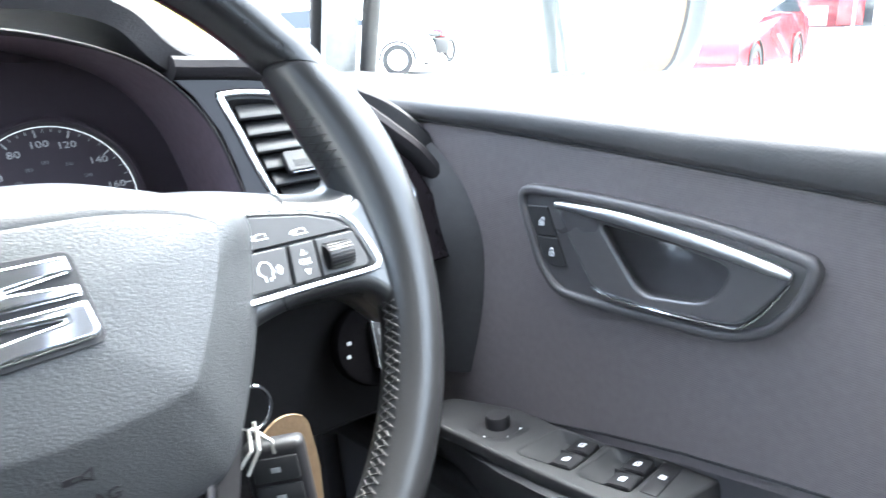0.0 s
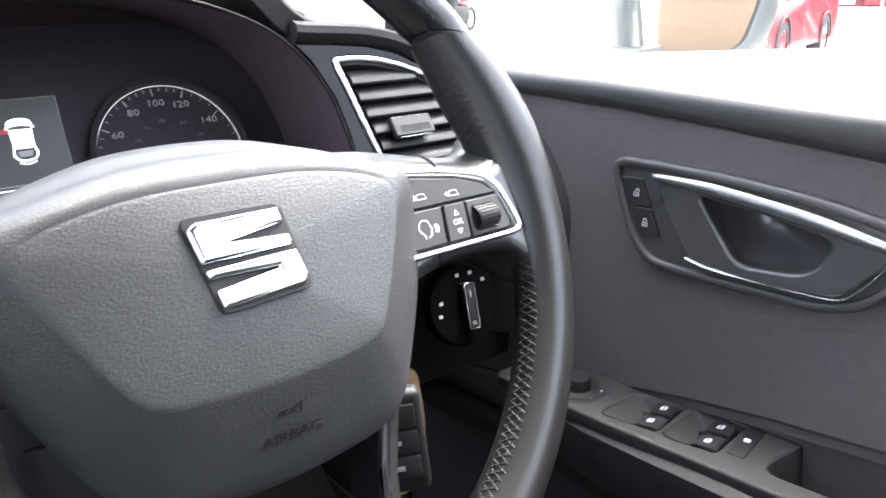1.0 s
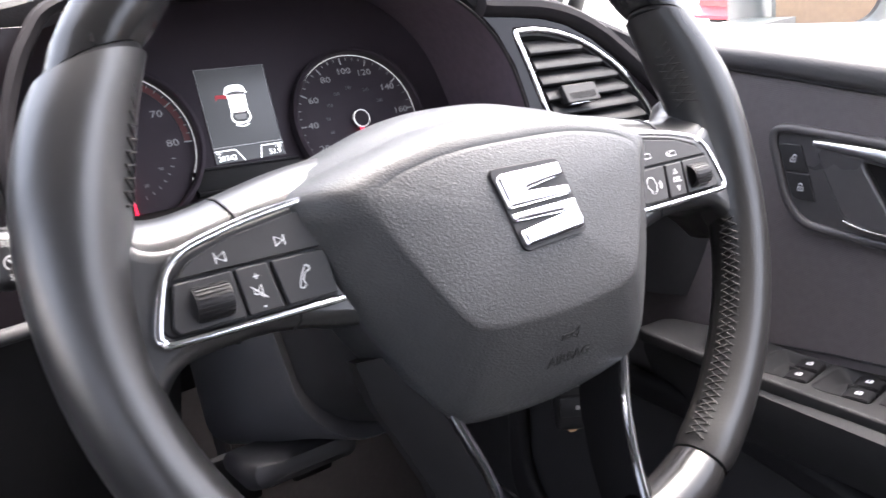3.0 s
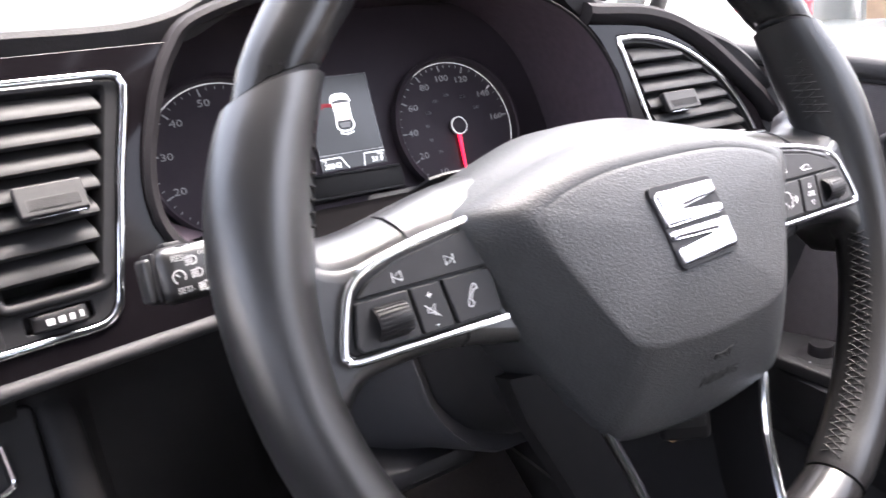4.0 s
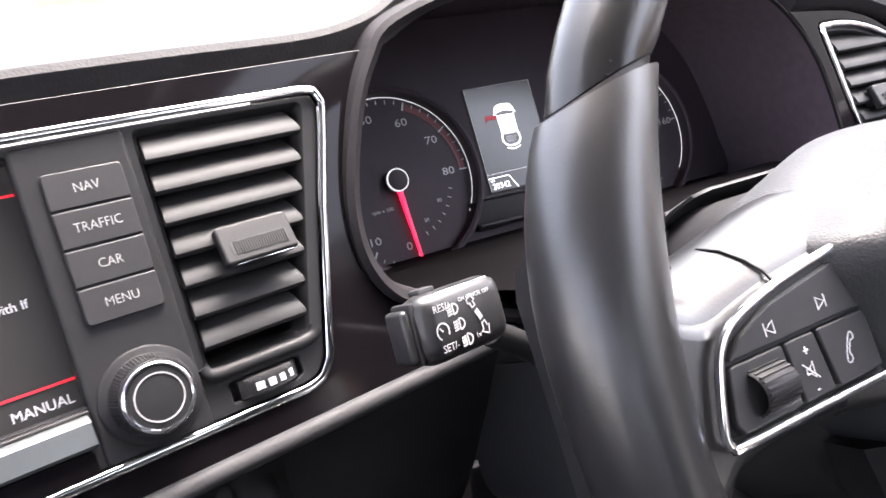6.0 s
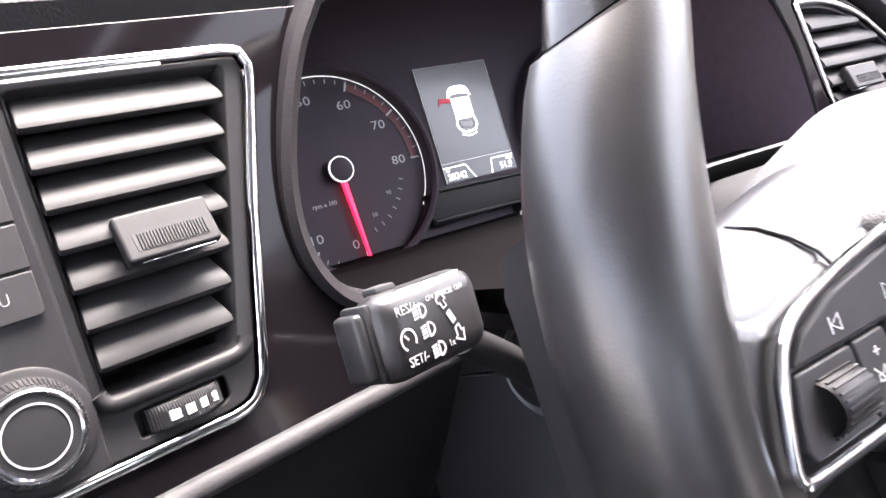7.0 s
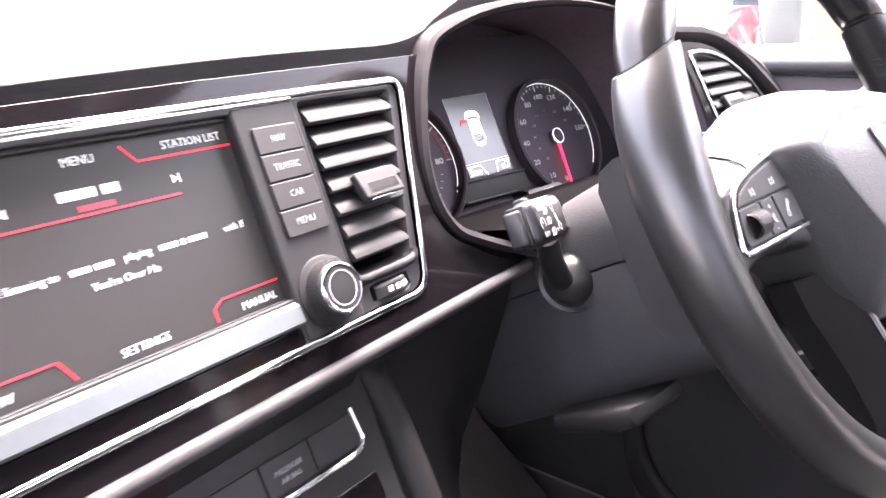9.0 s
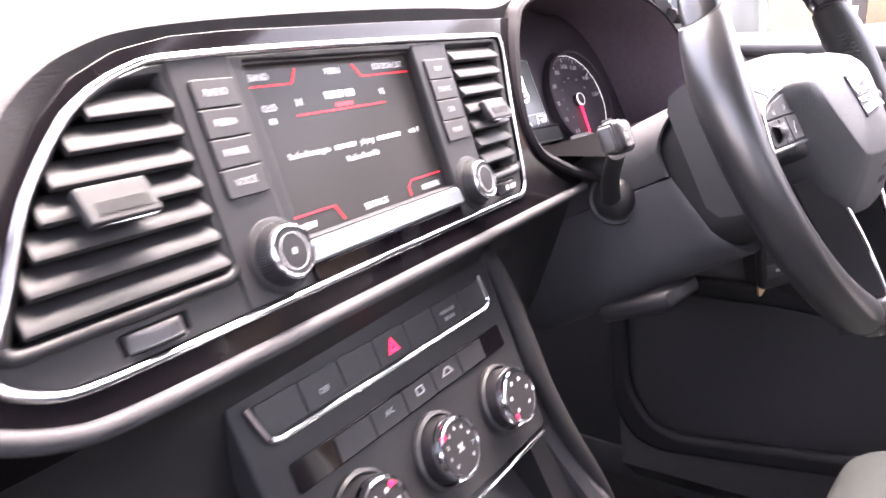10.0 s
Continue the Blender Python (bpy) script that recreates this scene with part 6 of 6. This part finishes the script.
def ignition_key():
    ob = thing("car_key", Matrix(), "black flip key hanging from the ignition with tan leather tag", "key")
    part("key_blade", boxed(0.098, 0.068, 0.858, 0.112, 0.09, 0.866, bevel=0.002), SATIN, ob)
    fob = part("fob", boxed(-0.018, -0.007, -0.036, 0.018, 0.007, 0.036, bevel=0.005, steps=3), BLACK, ob, "black key fob with three buttons")
    fob.matrix_local = pose(0.127, 0.074, 0.790, 0, -4, -35)
    for k, z in enumerate((0.020, 0.002, -0.016)):
        b = part("key_button", boxed(-0.0135, -0.0082, z - 0.0078, 0.0135, -0.0062, z + 0.0078, bevel=0.0012), RUBBERKEY, fob)
        part("print", boxed(-0.0028, -0.0085, z - 0.0016, 0.0028, -0.0081, z + 0.0016, bevel=0.0001), DIMINK, b)
    part("key_ring", tube([(0.115 + 0.011 * math.cos(a), 0.072, 0.850 + 0.013 * math.sin(a)) for a in np.linspace(0, 2 * math.pi, 24)[:-1]], disc(0.0011, 6), closed=True, up=(0, 1, 0)), CHROME, ob)
    bm = bmesh.new()
    o = rounded([(0.120, 0.822), (0.138, 0.832), (0.155, 0.826), (0.1600, 0.79), (0.1590, 0.740), (0.133, 0.736)], 0.010)
    f = [bm.verts.new((x, 0.086 + 0.03 * (x - 0.11) + 0.02 * (0.84 - z), z)) for x, z in o]
    bm.faces.new(f)
    ex = bmesh.ops.extrude_face_region(bm, geom=bm.faces[:])
    bmesh.ops.translate(bm, vec=(0, 0.0022, 0), verts=[v for v in ex["geom"] if isinstance(v, bmesh.types.BMVert)])
    part("leather_tag", bm, TAN, ob, "worn tan leather tag")
    bm = bmesh.new()
    for a, b in (((0.108, 0.842), (0.099, 0.820)), ((0.110, 0.842), (0.121, 0.822)), ((0.112, 0.845), (0.104, 0.815))):
        t2 = tube([(a[0], 0.066, a[1]), ((a[0] + b[0]) / 2 + 0.003, 0.062, (a[1] + b[1]) / 2), (b[0], 0.066, b[1])], disc(0.0011, 5))
        me = bpy.data.meshes.new("strand")
        t2.to_mesh(me)
        t2.free()
        bm.from_mesh(me)
    part("ribbon", bm, PAPER, ob, "thin white string")


ignition_key()


# ---- driver's door ----
def door():
    ob = thing("door_1", DOOR, "dark driver's door lining with pull handle, armrest and window switches", "car door", kind="structure")
    # local x runs to the rear, y up, z into the cabin
    us = [-0.30, -0.24, -0.18, -0.12, -0.06, 0.0, 0.06, 0.12, 0.18, 0.24, 0.30, 0.45, 0.70]
    def gv(u):
        return float(np.interp(u, [-0.18, -0.1403, -0.02, 0.0716, 0.194, 0.23, 0.7], [0.100, 0.0945, 0.0828, 0.0712, 0.0538, 0.0490, 0.0]))
    def bv(u):
        return float(np.interp(u, [-0.30, -0.185, -0.0128, 0.1372, 0.2276, 0.7], [0.119, 0.1085, 0.0945, 0.0785, 0.0715, 0.050]))
    rings = []
    for u in np.linspace(-0.30, 0.70, 41):
        g, b = gv(u), bv(u)
        up = max(0.112, b + 0.012)
        rings.append([(u, g - 0.004, 0.003), (u, g, 0.0072), (u, g + 0.002, 0.0085), (u, b - 0.004, 0.0090), (u, b, 0.0078), (u, b + 0.003, 0.0040), (u, b + 0.0055, -0.003), (u, b + 0.0075, -0.012), (u, up - 0.003, -0.034), (u, up, -0.050), (u, up, -0.078), (u, 0.08, -0.09), (u, g - 0.02, -0.03)])
    part("door_top", loft(rings, True, True), DOORSOFT, ob, "grained door top under the window")
    def sv(u):
        return float(np.interp(u, [-0.3, -0.1058, -0.06, 0.0224, 0.1155, 0.2078, 0.7], [-0.20, -0.1757, -0.1610, -0.1430, -0.1330, -0.1280, -0.11]))
    surround = [(-0.0125, 0.0435), (0.0720, 0.0375), (0.1456, 0.0278), (0.2060, 0.0120), (0.1975, -0.0140), (0.1770, -0.0380), (0.1500, -0.0460), (0.0729, -0.0432), (0.0240, -0.0385), (0.0080, -0.0200)]
    o = even(rounded(surround, [0.024, 0.03, 0.03, 0.014, 0.012, 0.014, 0.02, 0.03, 0.016, 0.03], 8), 0.0020)
    plate("inlay", [[(u, gv(u) - 0.002) for u in us] + [(u, sv(u) - 0.008) for u in us[::-1]], inset(o, 0.004)], -0.006, 0.0005, VINYL, ob, "fine ribbed dark inlay")
    # dark sill groove
    part("groove", tube([(u, gv(u) - 0.003, 0.002) for u in us], disc(0.0025, 6)), BLACK, ob)
    part("lower_panel", loft([[(u, sv(u) - 0.005, -0.008), (u, -0.20, 0.0), (u, -0.33, 0.012), (u, -0.55, 0.0), (u, -0.60, -0.05), (u, sv(u) - 0.005, -0.05)] for u in us], True, True), DOORHARD, ob, "hard lower door panel")
    # map pocket low on the door: a raised rim round a dark hollow
    pk = rounded([(-0.275, -0.235), (-0.272, -0.40), (-0.235, -0.452), (-0.19, -0.462), (0.30, -0.40), (0.30, -0.30), (-0.03, -0.24)], [0.02, 0.04, 0.03, 0.03, 0.03, 0.03, 0.05])
    plate("pocket_rim", [[(u * 1.0 - (0.03 if u < -0.1 else 0.0), v - (0.035 if v < -0.35 else -0.03)) for u, v in pk], pk], 0.012, 0.030, DASHLOW, ob, "raised rim of the door pocket", bevel=0.009, steps=4)
    plate("pocket_hollow", [pk], 0.010, 0.016, HARD, ob, "dark door pocket")
    # moulding that turns the front of the door in to the dashboard
    brow = smooth_line([(-0.215, 0.1120), (-0.1967, 0.1075), (-0.1481, 0.0930), (-0.1049, 0.0735), (-0.0720, 0.0420), (-0.0560, 0.0130), (-0.0500, -0.0106), (-0.0520, -0.0450), (-0.0600, -0.0800), (-0.075, -0.125)], 4)
    rings = []
    for u, v in brow:
        d = u + 0.30
        rings.append([(u, v, -0.001), (u - 0.004 * min(1.0, d / 0.1), v - 0.001, 0.004)] + [(u - d * q, v - 0.006 * q, 0.004 + 0.050 * (1 - (1 - q) ** 2) * min(1.0, d / 0.2)) for q in (0.08, 0.2, 0.35, 0.5, 0.7, 0.9)] + [(-0.30, v, -0.01)])
    part("front_moulding", loft(rings, True, True), COLUMN, ob, "dark moulding at the front of the door")
    # handle panel
    hp = plate("handle_surround", [o, inset(o, 0.0072)], -0.002, 0.0080, DOORHARD, ob, "rounded handle surround", bevel=0.0030, steps=4)
    plate("handle_plate", [inset(o, 0.006), rounded([(0.060, 0.0215), (0.120, 0.0130), (0.160, 0.0040), (0.143, -0.0230), (0.094, -0.0255)], [0.006, 0.006, 0.010, 0.016, 0.010])], -0.001, 0.0045, HANDLE, ob, "dark handle plate", bevel=0.0008)
    cup = [(0.060, 0.0215), (0.120, 0.0130), (0.160, 0.0040), (0.143, -0.0230), (0.094, -0.0255)]
    c = rounded(cup, [0.006, 0.006, 0.010, 0.016, 0.010], 8)
    cx, cy = 0.101, 0.004
    rings = [[(u, v, 0.004) for u, v in c]]
    for k in (1.0, 0.985, 0.95, 0.89, 0.80, 0.68, 0.52, 0.34, 0.16, 0.02):
        rings.append([(cx + (u - cx) * k, cy + (v - cy) * k, -0.002 - 0.026 * (1 - k ** 2.0) ** 0.85) for u, v in c])
    part("handle_cup", loft(rings, False, True), HANDLE, ob, "hollow behind the handle")
    lev_o = [(0.0295, 0.0318), (0.085, 0.0270), (0.140, 0.0180), (0.180, 0.0080), (0.1905, 0.0030), (0.186, -0.0060), (0.168, -0.0255), (0.158, -0.0320), (0.140, -0.0330), (0.100, -0.0315), (0.064, -0.0275), (0.056, -0.0215), (0.040, 0.0080)]
    lv = plate("pull_handle", [rounded(lev_o, 0.004), rounded([(0.066, 0.0200), (0.120, 0.0115), (0.157, 0.0025), (0.1435, -0.0222), (0.0955, -0.0243)], [0.006, 0.006, 0.010, 0.016, 0.010])], 0.0035, 0.0105, HANDLE, ob, "satin dark pull handle", bevel=0.0022, steps=3)
    part("bright_edge", tube(smooth_line([(0.0310, 0.0300, 0.0112), (0.060, 0.0278, 0.0122), (0.085, 0.0248, 0.0126), (0.140, 0.0150, 0.0126), (0.178, 0.0058, 0.0120), (0.1890, 0.0022, 0.0108)], 4), lambda t: disc(0.0012 + 0.0030 * math.sin(math.pi * min(max(t, 0.04), 0.96)) ** 0.6, 10, 1.0, 0.6)), HANDLEBAR, lv, "satin silver upper edge")
    part("lower_bright_edge", tube(smooth_line([(0.058, -0.0255, 0.0098), (0.075, -0.0297, 0.0100), (0.110, -0.0327, 0.0100), (0.150, -0.0340, 0.0100), (0.162, -0.0322, 0.0098), (0.1750, -0.0205, 0.0095), (0.1885, -0.0025, 0.0095)], 4), disc(0.0011, 8)), CHROME, lv)
    # lock buttons
    for k, (v0, v1) in enumerate(((0.0055, 0.0265), (-0.0160, 0.0045))):
        def lu(v):
            return 0.0010 + (0.0265 - v) * 0.36
        b = plate("lock_button", [rounded([(lu(v1), v1), (lu(v1) + 0.0185, v1), (lu(v0) + 0.0185, v0), (lu(v0), v0)], 0.0015 if k == 0 else [0.001, 0.001, 0.001, 0.007])], 0.003, 0.0062, RUBBERKEY, hp, bevel=0.0006)
        uc, vc = lu((v0 + v1) / 2) + 0.0095, (v0 + v1) / 2
        plate("lock_body", [rounded(rect(uc - 0.0022, vc - 0.0032, uc + 0.0022, vc + 0.0002), 0.0005), rounded(rect(uc - 0.0016, vc - 0.0026, uc + 0.0016, vc - 0.0004), 0.0003), rect(uc - 0.0004, vc - 0.0022, uc + 0.0004, vc - 0.0009)], 0.0060, 0.0065, INK, b)
        arc = [(uc + (0.0012 if k == 0 else 0) + 0.0014 * math.cos(a), vc + 0.0008 + 0.0020 * math.sin(a), 0.0064) for a in np.linspace(0, math.pi, 8)]
        part("lock_bow", tube(arc, disc(0.0004, 5)), INK, b)
    part("rim_seam", tube([(u, sv(u), 0.001) for u in us[2:11]], disc(0.0012, 5)), BLACK, ob)
    return ob


door()


def armrest():
    """The armrest with its switch pack, on the door; car frame."""
    ob = thing("armrest", Matrix(), "dark door armrest with mirror dial, window switches and pocket", "armrest")
    def edge(y):
        return float(np.interp(y, [-0.4, -0.086, -0.023, 0.038, 0.075, 0.10, 0.16], [0.295, 0.291, 0.289, 0.286, 0.287, 0.291, 0.31]))
    def inner(y):
        return float(np.interp(y, [-0.4, -0.124, -0.029, 0.072, 0.127, 0.16], [0.42, 0.397, 0.383, 0.354, 0.335, 0.325]))
    ys = [0.17, 0.14, 0.10, 0.06, 0.0, -0.06, -0.12, -0.2, -0.4]
    zt = lambda y: 0.7400
    rings = []
    for y in ys:
        e, i = edge(y), inner(y) + 0.02
        rings.append([(i, y, zt(y) + (0.0 if y > -0.055 else -0.045)), (e + 0.016, y, zt(y) + (0.002 if y > -0.055 else -0.045)), (e + 0.006, y, zt(y) + 0.002), (e, y, zt(y) - 0.003), (e + 0.001, y, zt(y) - 0.02), (e + 0.02, y, zt(y) - 0.06), (i - 0.01, y, zt(y) - 0.12), (i, y, zt(y) - 0.12)])
    part("arm_body", loft(rings, True, True), ARMHARD, ob, "hard dark armrest body")
    m = Matrix.Translation((0.335, 0.005, 0.7460)) @ pose(0, 0, 0, 1.0, -2.0, 0) @ pose(0, 0, 0, 0, 0, -82)
    # switch plate frame: local x to the rear, y towards the door
    def put(o):
        o.matrix_local = m
        return o
    hollows = [rounded([(-0.0535, -0.0300), (-0.0075, -0.0275), (-0.0050, 0.0140), (-0.0445, 0.0130)], [0.008, 0.003, 0.003, 0.006]), rounded([(-0.0035, -0.0300), (0.0370, -0.0275), (0.0400, 0.0150), (0.0030, 0.0140)], [0.008, 0.003, 0.003, 0.006])]
    tray = rounded([(0.066, -0.0290), (0.235, -0.0350), (0.245, 0.050), (0.086, 0.036)], [0.016, 0.016, 0.016, 0.018], 7)
    top = rounded([(-0.150, 0.010), (-0.0760, 0.0260), (0.0762, 0.0570), (0.30, 0.100), (0.30, -0.060), (0.1037, -0.0490), (0.0473, -0.0455), (-0.0444, -0.0400), (-0.100, -0.0340), (-0.160, -0.028)], [0.01, 0.02, 0.02, 0.004, 0.004, 0.03, 0.03, 0.03, 0.03, 0.01])
    pl = put(plate("switch_plate", [top, hollows[0], hollows[1], tray], -0.0050, 0.0066, ARMHARD, ob, "dark armrest top with hollows for the switches", bevel=0.0024, steps=3))
    floor_v = [(0.155 + (a - 0.155) * 0.94, b * 0.88) for a, b in tray]
    put(part("pocket", loft([[(a, b, 0.0045) for a, b in tray], [(0.155 + (a - 0.155) * 0.985, b * 0.96, 0.000) for a, b in tray], [(a, b, -0.030) for a, b in floor_v], [(0.155 + (a - 0.155) * 0.85, b * 0.7, -0.034) for a, b in tray]], False, True), ARMHARD, ob, "deep pocket behind the switches"))
    for hol, x in zip(hollows, (-0.0165, 0.0275)):
        cx, cy = sum(p[0] for p in hol) / len(hol) + 0.010, sum(p[1] for p in hol) / len(hol)
        part("switch_well", loft([[(a, b, 0.0058) for a, b in hol], [(cx + (a - cx) * 0.72, cy + (b - cy) * 0.80, -0.0005) for a, b in hol]], False, True), ARMHARD, pl, "sloping hollow before the switches")
        part("divider", boxed(x - 0.012, -0.0078, -0.001, x + 0.009, -0.0066, 0.0056, bevel=0.0005), ARMHARD, pl)
        for y in (-0.0176, 0.0036):
            prof = [(-0.0125, -0.0005), (-0.0105, 0.0030), (-0.0085, 0.0055), (0.0060, 0.0072), (0.0088, 0.0064), (0.0088, -0.0005)]
            bm = loft([[(x + a, yy, b) for a, b in prof] for yy in (y - 0.0084, y + 0.0084)], True, True)
            bmesh.ops.bevel(bm, geom=bm.edges[:], offset=0.0007, segments=2, affect="EDGES")
            s = part("window_switch", bm, BLACK, pl, "black window switch")
            m2 = Matrix.Translation((x - 0.0005, y, 0.0068)) @ pose(0, 0, 0, 0, -7, 0)
            o2 = rounded([(-0.0024, -0.0026), (0.0024, -0.0026), (0.0024, 0.0026), (-0.0010, 0.0026), (-0.0024, 0.0010)], 0.0005)
            w2 = plate("window_mark", [o2], 0.0, 0.0004, INK, s)
            w2.matrix_local = m2
            part("mark_bar", boxed(-0.0005, -0.0016, 0.0003, 0.0003, 0.0016, 0.0006), BLACK, w2)
    s = part("child_lock_switch", boxed(0.0425, -0.0240, 0.0040, 0.0545, 0.0150, 0.0076, bevel=0.0010), BLACK, pl, "black child lock switch")
    part("window_mark", boxed(0.0462, -0.0052, 0.0074, 0.0508, -0.0006, 0.0079, bevel=0.0002), INK, s)
    mk = part("mirror_dial", lathe([(0.017, 0.0), (0.017, 0.002), (0.0095, 0.003), (0.0095, 0.010), (0.0085, 0.0125), (0.0, 0.013)], 36, pose(-0.0850, -0.0085, 0.0050)), BLACK, pl, "black mirror adjusting dial")
    plate("dial_field", [rounded([(-0.1080, -0.0240), (-0.0680, -0.0290), (-0.0600, 0.0060), (-0.0950, 0.0040)], 0.010)], 0.0060, 0.0068, BLACK, pl, "dark field round the mirror dial")
    for u, v in ((-0.1005, -0.0080), (-0.0690, -0.0015), (-0.0850, -0.0255), (-0.0705, -0.0160)):
        part("print", boxed(u - 0.001, v - 0.001, 0.0062, u + 0.001, v + 0.001, 0.0070), INK, pl)
    return ob


armrest()


def door_mirror():
    ob = thing("door_mirror", Matrix(), "dark exterior door mirror reflecting the yard behind", "car mirror")
    m = plane_pose((0.62, 0.22, 1.055), -21, -3)
    def place(o):
        o.matrix_local = m
        return o
    o = rounded([(-0.040, -0.057), (0.050, -0.059), (0.085, -0.050), (0.108, 0.010), (0.108, 0.075), (-0.060, 0.078)], [0.006, 0.03, 0.025, 0.04, 0.02, 0.01], 6)
    def grow(k):
        out = []
        for x, y in o:
            out.append((x - 0.015 * k if x < 0 else x + 0.034 * k * min(1.0, x / 0.09), y + (0.012 * k if y > 0 else -0.010 * k * (1 if x > 0.0 else 0.6))))
        return out
    rings = [[(x, y, 0.010) for x, y in o], [(x, y, 0.012) for x, y in grow(0.45)], [(x, y, 0.006) for x, y in grow(0.85)], [(x, y, -0.006) for x, y in grow(1.0)], [(x * 0.95, y * 0.95, -0.06) for x, y in grow(1.0)], [(x * 0.5, y * 0.5, -0.10) for x, y in o]]
    place(part("housing", loft(rings, False, True), MIRRORPAINT, ob, "painted housing"))
    place(part("mirror_pane", loft([[(x * 0.99, y * 0.99, 0.007) for x, y in o], [(x * 0.99, y * 0.99, 0.004) for x, y in o]], True, True), MIRROR, ob, "mirror glass"))
    place(part("gasket", loft([[(x * 0.975, y * 0.975, 0.0072) for x, y in o], [(x * 1.005, y * 1.005, 0.0095) for x, y in o]]), RUBBER, ob))
    part("foot", loft([[(0.425, 0.18, 0.975), (0.425, 0.25, 0.975), (0.425, 0.25, 1.006), (0.425, 0.18, 1.006)], [(0.57, 0.20, 0.990), (0.57, 0.26, 0.990), (0.57, 0.26, 1.012), (0.57, 0.20, 1.012)]], True, True), MIRRORPAINT, ob, "painted mirror foot")


door_mirror()


def door_window():
    bm = bmesh.new()
    bm.faces.new([bm.verts.new(p) for p in ((0.434, 0.398, 0.99), (0.44, -0.75, 0.99), (0.20, -0.78, 1.37), (0.195, 0.015, 1.35))])
    ob = part("window_2", bm, PANE, None, "clear driver's side window glass")
    face_inwards(ob)
    ob.matrix_world = CAR
    ob.visible_shadow = False
    tagged(ob, kind="structure")


door_window()


# ---- footwell and seat ----
def footwell():
    ob = thing("centre_console", Matrix(), "dark centre console side with padded edge", "centre console")
    rings = []
    for y, z, x in ((0.118, 0.745, -0.230), (0.105, 0.72, -0.222), (0.088, 0.69, -0.213), (0.055, 0.655, -0.207), (0.0, 0.625, -0.205), (-0.15, 0.60, -0.205), (-0.6, 0.60, -0.205)):
        rings.append([(x, y, z), (x - 0.004, y - 0.003, z + 0.006), (x - 0.012, y - 0.004, z + 0.008), (x - 0.019, y - 0.002, z + 0.003), (x - 0.024, y + 0.03, z - 0.02), (x - 0.02, y + 0.1, 0.28), (x + 0.03, y + 0.1, 0.28), (x + 0.012, y + 0.03, z - 0.05)])
    part("console_side", loft(rings, True, True), SOFT, ob, "padded console edge")
    part("console_tray", loft([[(-0.50, y, z - 0.03), (-0.235, y, z - 0.03), (-0.235, y, 0.3), (-0.50, y, 0.3)] for y, z in ((0.16, 0.775), (0.09, 0.69), (0.0, 0.62), (-0.15, 0.585), (-0.6, 0.585))], True, True), HARD, ob)
    mat_ob = thing("floor_mat", Matrix(), "black footwell carpet mat", "car mat")
    rows = [[(x, 0.78, 0.52), (x, 0.70, 0.42), (x, 0.55, 0.31), (x, 0.40, 0.285), (x, -0.05, 0.285)] for x in (-0.17, 0.05, 0.36)]
    part("mat", loft(rows, closed=False), CARPET, mat_ob)
    ped = thing("pedal_set", Matrix(), "black rubber-faced pedals in the dark footwell", "pedals")
    for x, w in ((0.13, 0.03), (0.02, 0.035), (-0.09, 0.03)):
        p = part("pedal", boxed(x - w, 0.60, 0.42, x + w, 0.615, 0.50, bevel=0.005), BLACK, ped)
        part("pedal_arm", tube([(x, 0.615, 0.46), (x, 0.68, 0.62), (x, 0.66, 0.80)], disc(0.01, 8)), BLACK, p)
    seat = thing("driver_seat", Matrix(), "grey cloth driver's seat cushion edge", "car seat")
    rings = []
    for y, z in ((0.02, 0.50), (0.01, 0.54), (-0.03, 0.565), (-0.12, 0.57), (-0.45, 0.53)):
        rings.append([(-0.20, y, z - 0.12), (-0.20, y, z - 0.03), (-0.165, y, z + 0.012), (-0.11, y, z - 0.005), (0.0, y, z - 0.012), (0.13, y, z - 0.005), (0.19, y, z + 0.012), (0.23, y, z - 0.03), (0.23, y, z - 0.12)])
    c = part("cushion", loft(rings, True, True), SEAT, seat, "grey cloth cushion")
    r = c.modifiers.new("round", "SUBSURF")
    r.levels = r.render_levels = 2
    part("seat_back", boxed(-0.22, -0.75, 0.50, 0.24, -0.58, 1.10, bevel=0.06, steps=3), SEAT, seat)


footwell()
